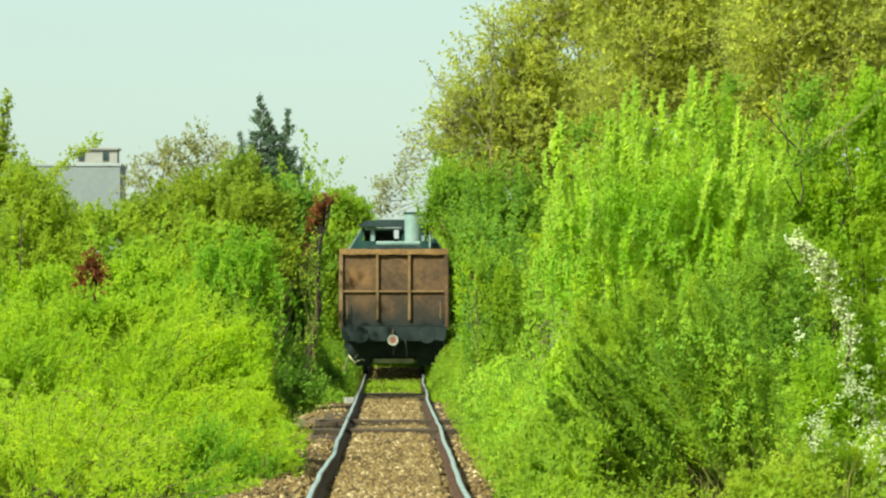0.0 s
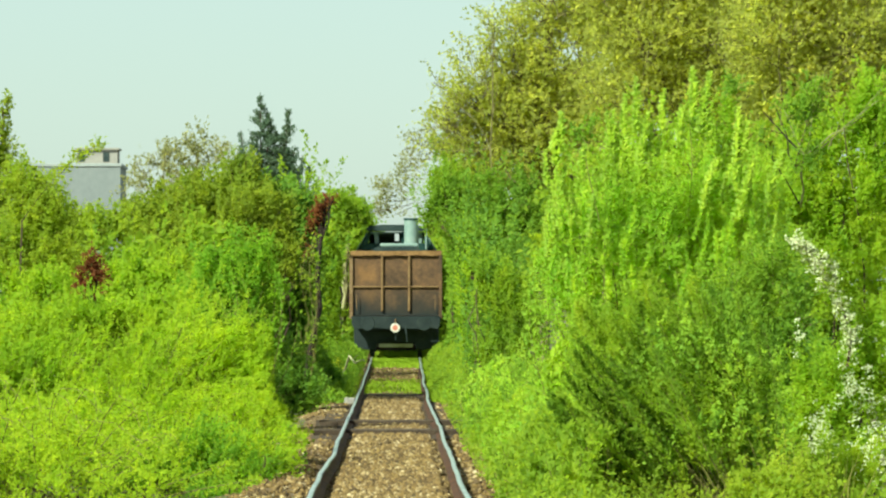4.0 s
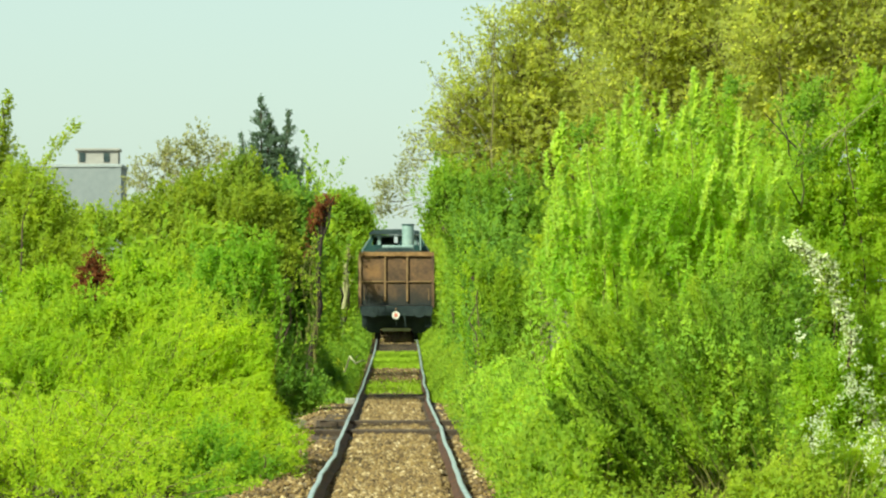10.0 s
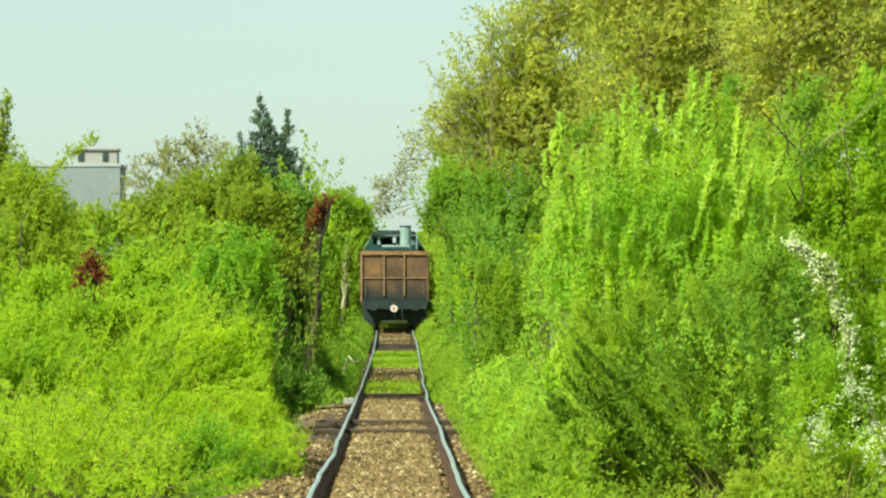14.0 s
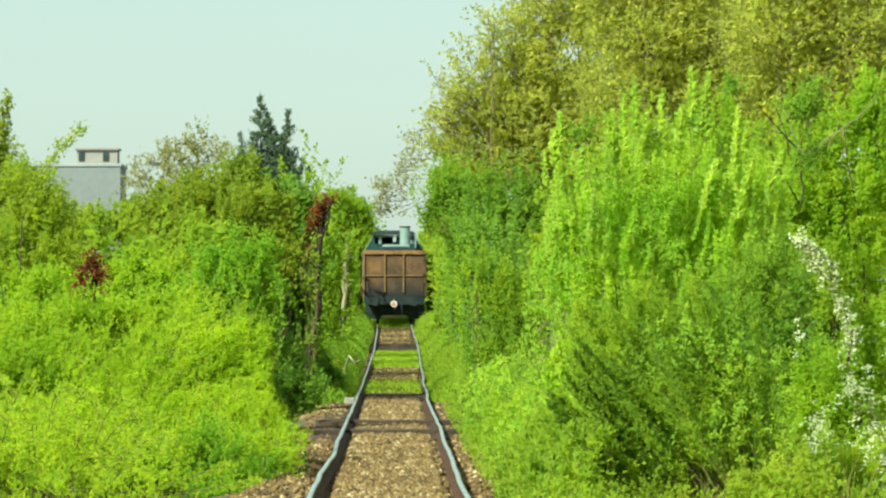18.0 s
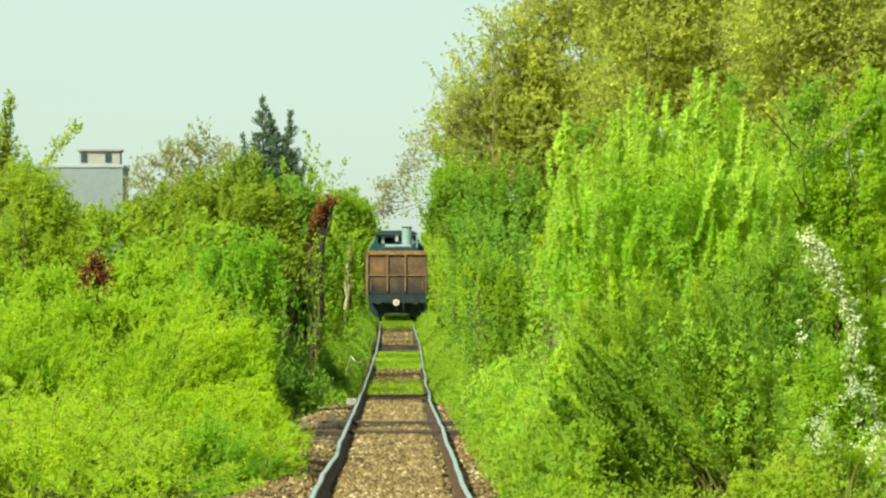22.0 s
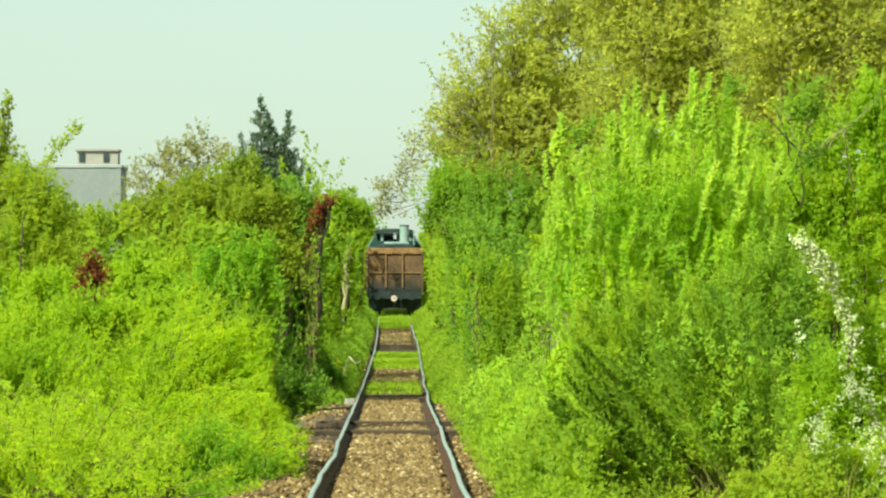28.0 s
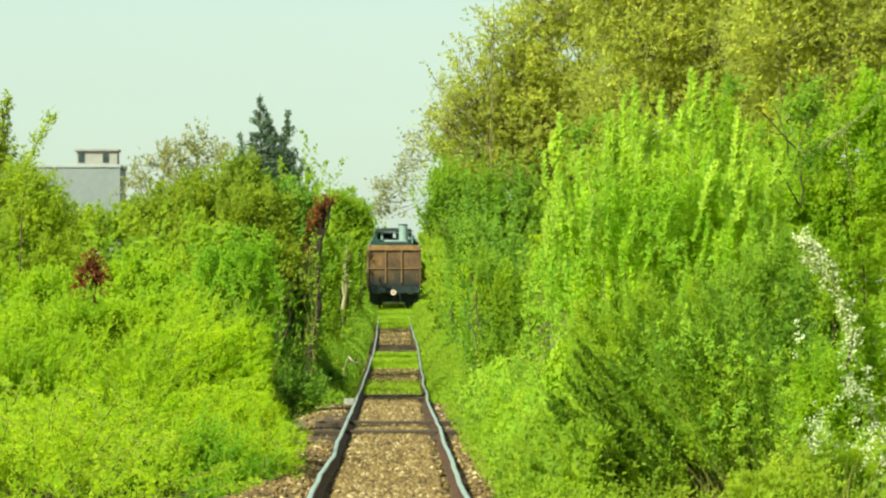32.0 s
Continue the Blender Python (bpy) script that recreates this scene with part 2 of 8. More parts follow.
def stained_rust():
    """Rust with soot climbing from the underframe in uneven tongues."""
    m = RUST.copy()
    m.name = "sooty_rust"
    n, l = m.node_tree.nodes, m.node_tree.links
    b = n["Principled BSDF"]
    rust = b.inputs["Base Color"].links[0].from_socket
    c = n.new("ShaderNodeTexCoord")
    sep = n.new("ShaderNodeSeparateXYZ")
    l.new(c.outputs["Object"], sep.inputs[0])
    tongues = noise_at(n, l, 1.6, 4)
    up = n.new("ShaderNodeMath")
    up.operation = "MULTIPLY_ADD"
    up.inputs[1].default_value = -1.1
    l.new(tongues.outputs["Fac"], up.inputs[0])
    l.new(sep.outputs["Z"], up.inputs[2])
    span = n.new("ShaderNodeMapRange")
    span.inputs["From Min"].default_value, span.inputs["From Max"].default_value = 0.85, 1.75
    l.new(up.outputs[0], span.inputs["Value"])
    bloom = rust
    for at, radius in (((-0.95, 0, 2.58), 0.55), ((-0.85, 0, 1.95), 0.4)):
        away = n.new("ShaderNodeVectorMath")
        away.operation = "DISTANCE"
        away.inputs[1].default_value = at
        flat = n.new("ShaderNodeVectorMath")
        flat.operation = "MULTIPLY"
        flat.inputs[1].default_value = (1, 0, 1)
        l.new(c.outputs["Object"], flat.inputs[0])
        l.new(flat.outputs[0], away.inputs[0])
        ragged = n.new("ShaderNodeMath")
        ragged.operation = "MULTIPLY_ADD"
        ragged.inputs[1].default_value = radius * 1.2
        l.new(noise_at(n, l, 4.5, 5).outputs["Fac"], ragged.inputs[0])
        l.new(away.outputs["Value"], ragged.inputs[2])
        spot = n.new("ShaderNodeMapRange")
        spot.inputs["From Min"].default_value, spot.inputs["From Max"].default_value = radius * 1.5, radius * 0.6
        spot.inputs["To Max"].default_value = 0.6
        l.new(ragged.outputs[0], spot.inputs["Value"])
        bloom = mix_colour(n, l, spot.outputs[0], bloom, (0.27, 0.135, 0.045))
    l.new(mix_colour(n, l, span.outputs[0], (0.013, 0.016, 0.016), bloom), b.inputs["Base Color"])
    return m


for dull in (LOCO_GREEN, LOCO_DARK, HAZED_GRIME):
    dull.node_tree.nodes["Principled BSDF"].inputs["Specular IOR Level"].default_value = 0.15
SOOTY_RUST = stained_rust()
LAMP_WHITE = rough_material("white_enamel", ((0.2, (0.54, 0.50, 0.46)), (0.5, (0.64, 0.61, 0.57)), (0.85, (0.72, 0.70, 0.67))), 6, 0.35, 0, 0.1, 0.001, 6)
LAMP_RED = rough_material("faded_red_enamel", ((0.2, (0.42, 0.12, 0.09)), (0.5, (0.52, 0.19, 0.15)), (0.85, (0.60, 0.28, 0.23))), 6, 0.3, 0, 0.1, 0.001, 6)

# ---- building helpers ----


def mesh_of(name, verts, faces, mat, smooth=False):
    """A mesh from an array of points and an array of faces with one number of corners."""
    verts, faces = np.asarray(verts, np.float32), np.asarray(faces, np.int32)
    me = bpy.data.meshes.new(name)
    me.vertices.add(len(verts))
    me.vertices.foreach_set("co", verts.ravel())
    count, corners = faces.shape
    me.loops.add(count * corners)
    me.loops.foreach_set("vertex_index", faces.ravel())
    me.polygons.add(count)
    me.polygons.foreach_set("loop_start", np.arange(0, count * corners, corners, dtype=np.int32))
    if smooth:
        me.polygons.foreach_set("use_smooth", np.ones(count, bool))
    me.update(calc_edges=True)
    me.materials.append(mat)
    return me


def child(name, me, parent, label=""):
    ob = new(name, me)
    ob.parent = parent
    if label:
        tagged(ob, label)
    return ob


def part(name, bm, mat, parent, label=""):
    """Links a bmesh as one mesh object under a thing or under a part."""
    me = bpy.data.meshes.new(name)
    bm.to_mesh(me)
    bm.free()
    me.materials.append(mat)
    return child(name, me, parent, label)


def box(bm, x0, x1, y0, y1, z0, z1, bevel=0.0):
    g = bmesh.ops.create_cube(bm, size=1)["verts"]
    bmesh.ops.scale(bm, vec=(x1 - x0, y1 - y0, z1 - z0), verts=g)
    bmesh.ops.translate(bm, vec=((x0 + x1) / 2, (y0 + y1) / 2, (z0 + z1) / 2), verts=g)
    if bevel:
        edges = list({e for v in g for e in v.link_edges})
        bmesh.ops.bevel(bm, geom=edges, offset=bevel, segments=2, affect="EDGES", profile=0.6)
    return bm


def boxes(*items, bevel=0.0):
    bm = bmesh.new()
    for i in items:
        box(bm, *i, bevel)
    return bm


def rod(bm, a, b, r0, r1=None, sides=16):
    """A closed cylinder or cone from a to b."""
    a, b = Vector(a), Vector(b)
    m = Matrix.Translation((a + b) / 2) @ (b - a).to_track_quat("Z", "Y").to_matrix().to_4x4()
    bmesh.ops.create_cone(bm, cap_ends=True, segments=sides, radius1=r0, radius2=r0 if r1 is None else r1, depth=(b - a).length, matrix=m)
    return bm


def rods(*items, sides=16):
    bm = bmesh.new()
    for i in items:
        rod(bm, *i, sides=sides)
    return bm


def unit(a):
    return a / np.maximum(np.linalg.norm(a, axis=-1, keepdims=True), 1e-6)


def leaf_quads(pos, axis, normal, length, width):
    """Folded four-cornered leaves: their points and faces."""
    side = unit(np.cross(axis, normal))
    up = np.cross(side, axis)
    length, width = length[:, None], width[:, None]
    mid = pos + axis * length * 0.45 + up * width * 0.18
    v = np.stack((pos, mid + side * width * 0.5, pos + axis * length - up * length * 0.1, mid - side * width * 0.5), 1)
    return v.reshape(-1, 3), np.arange(len(pos) * 4).reshape(-1, 4)


def tubes(a, b, r0, r1, sides=4):
    """Thin tapered twigs from points a to points b: points and faces."""
    d = unit(b - a)
    s = unit(np.cross(d, np.array((0.31, 0.17, 0.93))))
    u = np.cross(s, d)
    k = np.arange(sides) * 2 * np.pi / sides
    ring = s[:, None] * np.cos(k)[None, :, None] + u[:, None] * np.sin(k)[None, :, None]
    lo, hi = a[:, None] + ring * r0[:, None, None], b[:, None] + ring * r1[:, None, None]
    v = np.concatenate((lo, hi), 1).reshape(-1, 3)
    base = np.arange(len(a))[:, None, None] * 2 * sides
    i = np.arange(sides)
    f = np.stack((i, (i + 1) % sides, (i + 1) % sides + sides, i + sides), 1)[None]
    return v, (base + f).reshape(-1, 4)


def limb_mesh(name, paths, mat, sides=7):
    """Trunk or limbs: each path is a row of (x, y, z, radius)."""
    vs, fs, at = [], [], 0
    for p in paths:
        p = np.asarray(p, float)
        d = unit(np.gradient(p[:, :3], axis=0))
        s = unit(np.cross(d, np.array((0.25, 0.96, 0.13))))
        u = np.cross(s, d)
        k = np.arange(sides) * 2 * np.pi / sides
        ring = p[:, None, :3] + (s[:, None] * np.cos(k)[None, :, None] + u[:, None] * np.sin(k)[None, :, None]) * p[:, None, 3:4]
        n = len(p)
        vs.append(ring.reshape(-1, 3))
        i = np.arange(sides)
        for row in range(n - 1):
            q = at + row * sides
            fs.append(np.stack((q + i, q + (i + 1) % sides, q + sides + (i + 1) % sides, q + sides + i), 1))
        at += n * sides
    return mesh_of(name, np.concatenate(vs), np.concatenate(fs), mat, True)


def bent(rng, a, b, r0, r1, n=7, wander=0.08):
    """A wandering limb from a to b."""
    a, b = np.asarray(a, float), np.asarray(b, float)
    t = np.linspace(0, 1, n)[:, None]
    p = a + (b - a) * t
    w = np.cumsum(rng.normal(0, 1, (n, 3)), 0)
    w -= t * w[-1]
    p += w * wander * np.linalg.norm(b - a) * 0.35 * np.sin(np.pi * t)
    return np.hstack((p, r0 + (r1 - r0) * t))


def sprays(rng, lumps, count, per, reach, rise, clump, spread):
    """Shoots over lumpy ellipsoids (x, y, z, rx, ry, rz): their feet, directions, lengths."""
    area = np.array([(q[3] * q[5] + q[3] * q[4] + q[4] * q[5]) for q in lumps])
    share = np.maximum(1, (count / per * area / area.sum()).astype(int))
    feet, ways = [], []
    for q, m in zip(lumps, share):
        c, r = np.array(q[:3]), np.array(q[3:6])
        sub = max(3, int(m / clump))
        d = unit(rng.normal(0, 1, (sub, 3)))
        heart = d * rng.uniform(0.45, 1.0, (sub, 1)) ** 0.6
        which = rng.integers(0, sub, m)
        small = rng.uniform(0.16, 0.36, sub)[which][:, None]
        off = unit(rng.normal(0, 1, (m, 3))) * rng.uniform(0, 1, (m, 1)) ** 0.5 * small
        p = heart[which] * (1 - 0.5 * small) + off
        feet.append(c + p * r)
        ways.append(unit(unit(p) * 0.75 + unit(off) * 0.45 + np.array((0, 0, rise)) + rng.normal(0, spread, (m, 3))))
    feet, ways = np.concatenate(feet), np.concatenate(ways)
    return feet, ways, reach * rng.uniform(0.5, 1.25, len(feet))


def even_sprays(rng, lumps, count, per, reach, rise, spread):
    """Shoots spread evenly through airy masses (x, y, z, rx, ry, rz): their feet, directions, lengths."""
    size = np.array([q[3] * q[4] * q[5] for q in lumps]) ** 0.8
    q = np.array(lumps)[rng.choice(len(lumps), int(count / per), p=size / size.sum())]
    d = unit(rng.normal(0, 1, (len(q), 3)))
    p = d * rng.uniform(0.1, 1.0, (len(q), 1)) ** 0.33
    ways = unit(d * 0.6 + np.array((0, 0, rise)) + rng.normal(0, spread, d.shape))
    return q[:, :3] + p * q[:, 3:6], ways, reach * rng.uniform(0.5, 1.25, len(q))


def broken(rng, lumps, parts=5):
    """Each rounded mass falls apart into several uneven ones."""
    made = []
    for q in lumps:
        c, r = np.array(q[:3]), np.array(q[3:6])
        for _ in range(parts):
            d = unit(rng.normal(0, 1, 3)) * rng.uniform(0.3, 0.72)
            made.append((*(c + d * r), *(r * rng.uniform(0.36, 0.6) * np.array((rng.uniform(0.75, 1.15), 1, rng.uniform(0.9, 1.4))))))
        made.append((*c, *(r * 0.74)))
    return made


def clear_of_line(base, p):
    """Which points stand outside the space that passing trains keep clear of branches."""
    w = p + np.array(base)
    up = w[:, 2] - rail_z(w[:, 1])
    half = np.interp(up, (-0.2, 0.3, 0.5, 0.75, 1.0, 3.4, 3.6, 4.0, 4.4, 4.75), (0.98, 1.04, 1.34, 1.48, 1.53, 1.52, 1.36, 1.12, 0.95, 0.8))
    return (np.abs(w[:, 0] - rail_x(w[:, 1])) > half) | (up > 4.75) | ((w[:, 1] < 117.5) & (up > 3.6))


def crown(name, parent, seed, lumps, count, leaf, mat, reach=0.35, rise=0.5, per=9, clump=16, spread=0.35, slim=0.55, scatter=0.35, along=0.6,
          twig_mat=None, twig_every=6, core=0.22, plume=0.3, column=40, width=0.9, breaks=5, even=False, lean=0.0, label=""):
    """Leaves along many short shoots, in uneven clumps or evenly spread, and the twigs that carry them."""
    rng = np.random.default_rng(seed)
    whole = lumps
    if even:
        feet, ways, lengths = even_sprays(rng, lumps, count * (1 - plume), per, reach, rise, spread)
    else:
        lumps = broken(rng, lumps, breaks)
        feet, ways, lengths = sprays(rng, lumps, count * (1 - plume), per, reach, rise, clump, spread)
    ways = unit(ways + np.array((lean, 0, 0)))
    m = len(feet)
    t = rng.uniform(0.1, 1.0, (m, per))
    droop = np.array((0, 0, -0.18))
    pos = feet[:, None] + ways[:, None] * (t * lengths[:, None])[..., None] + droop * (t ** 2 * lengths[:, None])[..., None]
    pos = pos.reshape(-1, 3) + rng.normal(0, leaf * scatter, (m * per, 3))
    ok = clear_of_line(parent.location, pos)
    axis = unit(np.repeat(ways, per, 0) * along + rng.normal(0, 0.5, (m * per, 3)))
    normal = unit(np.repeat(rng.normal(0, 0.42, (m, 3)), per, 0) + rng.normal(0, 0.24, (m * per, 3)) + np.array((-0.45, -0.5, 0.6)))
    size = leaf * rng.uniform(0.6, 1.35, m * per)
    pos, axis, normal, size = pos[ok], axis[ok], normal[ok], size[ok]
    # long upright shoots that stand out of the mass
    tall = int(count * plume / column)
    if tall > 0:
        area = np.array([q[3] * q[4] + q[3] * q[5] for q in whole])
        q = np.array(whole)[rng.choice(len(whole), tall, p=area / area.sum())]
        d = unit(rng.normal(0, 1, (tall, 3)) * np.array((1, 1, 0.6)) + np.array((0, -0.35, 0.35)))
        foot = q[:, :3] + d * q[:, 3:6] * rng.uniform(0.7, 0.92, (tall, 1))
        way = unit(d * 0.35 + np.array((0.05 + lean, -0.05, 1.0)) + rng.normal(0, 0.16, (tall, 3)))
        long = reach * rng.uniform(0.8, 2.0, tall)
        t = rng.uniform(0, 1, (tall, column))
        out = rng.normal(0, 1, (tall, column, 3))
        p = foot[:, None] + way[:, None] * (t * long[:, None])[..., None] + out * (leaf * width * (1.1 - 0.75 * t))[..., None]
        p, out = p.reshape(-1, 3), unit(out.reshape(-1, 3))
        ok = clear_of_line(parent.location, p)
        lie = np.repeat(rng.normal(0, 0.25, (tall, 3)), column, 0)[ok]
        p, out, w = p[ok], out[ok], np.repeat(way, column, 0)[ok]
        pos = np.concatenate((pos, p))
        axis = np.concatenate((axis, unit(w * 0.7 + rng.normal(0, 0.5, p.shape))))
        normal = np.concatenate((normal, unit(out * 0.5 + lie + rng.normal(0, 0.15, p.shape) + np.array((-0.3, -0.42, 0.45)))))
        size = np.concatenate((size, leaf * rng.uniform(0.6, 1.2, len(p))))
    # the thick inner foliage
    inner = int(count * core)
    weight = np.array([q[3] * q[4] * q[5] for q in lumps]) ** 0.7
    which = rng.choice(len(lumps), inner, p=weight / weight.sum())
    q = np.array(lumps)[which]
    p = q[:, :3] + unit(rng.normal(0, 1, (inner, 3))) * rng.uniform(0, 1, (inner, 1)) ** 0.4 * 0.8 * q[:, 3:6]
    ok = clear_of_line(parent.location, p)
    p = p[ok]
    pos = np.concatenate((pos, p))
    axis = np.concatenate((axis, unit(rng.normal(0, 1, p.shape) + np.array((0, 0, rise * 0.6)))))
    normal = np.concatenate((normal, unit(rng.normal(0, 0.6, p.shape) + np.array((-0.4, -0.4, 0.7)))))
    size = np.concatenate((size, leaf * rng.uniform(1.2, 1.9, len(p))))
    v, f = leaf_quads(pos, axis, normal, size, size * slim)
    ob = child(name, mesh_of(name, v, f, mat), parent, label)
    if twig_mat:
        k = np.arange(0, m, twig_every)
        a = feet[k] - ways[k] * lengths[k][:, None] * 0.6
        b = feet[k] + ways[k] * lengths[k][:, None] * 0.95
        ok = clear_of_line(parent.location, b) & clear_of_line(parent.location, a)
        a, b = a[ok], b[ok]
        v, f = tubes(a, b, np.full(len(a), leaf * 0.08), np.full(len(a), leaf * 0.03))
        tagged(child("twig_tangle", mesh_of("twig_tangle", v, f, twig_mat), ob), kind="stuff")
    return ob


def fan(parent, seed, lumps, branches, leaves, radius, leaf, mat, slim=0.5, lean=0.0):
    """Long leafy rods that rise from the ground and spread to the outside of the bush."""
    rng = np.random.default_rng(seed)
    q = np.array(lumps)
    q = q[rng.choice(len(q), branches, p=q[:, 3] * q[:, 5] / (q[:, 3] * q[:, 5]).sum())]
    d = unit(rng.normal(0, 1, (branches, 3)) + np.array((-0.1, -0.9, 0.7)))
    tip = q[:, :3] + d * q[:, 3:6] * rng.uniform(0.85, 1.12, (branches, 1))
    foot = np.stack((tip[:, 0] * 0.45 - lean * tip[:, 2] + rng.normal(0, 0.2, branches), tip[:, 1] * 0.6, np.full(branches, -0.05)), -1)
    bow = np.stack((rng.normal(0, 0.12, branches), rng.normal(0, 0.12, branches), rng.uniform(0.05, 0.3, branches)), -1) * np.linalg.norm(tip - foot, axis=1)[:, None]
    t = rng.uniform(0.22, 1.0, (branches, leaves)) ** 0.8
    at = foot[:, None] + (tip - foot)[:, None] * t[..., None] + bow[:, None] * (np.sin(np.pi * t) * 0.8)[..., None]
    at = (at + rng.normal(0, radius, at.shape) * (1.25 - 0.85 * t)[..., None]).reshape(-1, 3)
    way = np.repeat(unit(tip - foot), leaves, 0)
    ok = clear_of_line(parent.location, at)
    at, way = at[ok], way[ok]
    size = leaf * rng.uniform(0.6, 1.4, len(at))
    axis = unit(way * 0.9 + rng.normal(0, 0.45, at.shape))
    lie = np.repeat(rng.normal(0, 0.4, (branches, 3)), leaves, 0)[ok]
    v, f = leaf_quads(at, axis, unit(lie + rng.normal(0, 0.25, at.shape) + np.array((-0.45, -0.55, 0.5))), size, size * slim)
    ob = child("crown", mesh_of("crown", v, f, mat), parent)
    paths = []
    for i in range(branches):
        s = np.linspace(0, 0.95, 7)[:, None]
        p = foot[i] + (tip[i] - foot[i]) * s + bow[i] * np.sin(np.pi * s) * 0.8
        if clear_of_line(parent.location, p).all():
            paths.append(np.hstack((p[:6], (0.008 - 0.006 * s)[:6])))
    tagged(child("twig_tangle", limb_mesh("twig_tangle", paths, TWIG, 4), ob), kind="stuff")
    return ob


def leafy_rods(name, parent, rng, feet, tips, per_metre, radius, leaf, mat, slim=0.45, bow=0.12, start=0.2, label=""):
    """Separate leafy rods from feet to tips, bowed upwards, bushy to their ends."""
    feet, tips = np.asarray(feet, float), np.asarray(tips, float)
    long = np.linalg.norm(tips - feet, axis=1)
    which = np.repeat(np.arange(len(feet)), np.maximum(8, (long * per_metre).astype(int)))
    rise = np.stack((rng.normal(0, 0.04, len(feet)), rng.normal(0, 0.05, len(feet)), rng.uniform(0.4, 1.0, len(feet)) * bow), -1) * long[:, None]
    t = rng.uniform(start, 1.0, len(which)) ** 0.85
    at = feet[which] + (tips - feet)[which] * t[:, None] + rise[which] * np.sin(np.pi * t)[:, None]
    at = at + rng.normal(0, radius, at.shape) * (1.2 - 0.7 * t)[:, None]
    ok = clear_of_line(parent.location, at)
    at, which = at[ok], which[ok]
    way = unit(tips - feet)
    size = leaf * rng.uniform(0.6, 1.35, len(at))
    axis = unit(way[which] + rng.normal(0, 0.5, at.shape))
    lie = rng.normal(0, 0.35, (len(feet), 3))[which]
    v, f = leaf_quads(at, axis, unit(lie + rng.normal(0, 0.25, at.shape) + np.array((-0.4, -0.5, 0.55))), size, size * slim)
    ob = child(name, mesh_of(name, v, f, mat), parent, label)
    u = np.linspace(0, 0.96, 7)[:, None]
    paths = [np.hstack((a + (b - a) * u + r * np.sin(np.pi * u), 0.007 - 0.005 * u)) for a, b, r in zip(feet, tips, rise)]
    paths = [p for p in paths if clear_of_line(parent.location, p[:, :3]).all()]
    tagged(child("twig_tangle", limb_mesh("twig_tangle", paths, TWIG, 4), ob), kind="stuff")
    return ob


def spire(parent, rng, tip, long, lean, width, mat):
    """One upright young shoot closely set with whorls of short leaves."""
    tip = np.array(tip, float)
    foot = tip - np.array((lean * long, 0.0, long))
    rings, round_ = int(long / 0.028), 8
    t = np.repeat(np.linspace(0.0, 1.0, rings), round_)
    a = rng.uniform(0, 6.283, len(t))
    bend = np.sin(np.pi * t) * 0.05 * long * rng.normal(0, 1)
    at = foot + (tip - foot) * t[:, None] + np.stack((bend, np.zeros(len(t)), np.zeros(len(t))), -1)
    out = np.stack((np.cos(a), np.sin(a), np.zeros(len(t))), -1)
    size = width * (1.0 - 0.45 * t ** 3) * rng.uniform(0.65, 1.25, len(t))
    v, f = leaf_quads(at, unit(out * 0.8 + np.array((0.2 * lean, 0, 0.75)) + rng.normal(0, 0.2, at.shape)), unit(np.array((-0.3, -0.4, 0.6)) - out * 0.4 + rng.normal(0, 0.2, at.shape)), size, size * 0.5)
    return child("leafy_shoot", mesh_of("leafy_shoot", v, f, mat), parent, "upright shoot closely set with pale leaves")


SWAYING = []


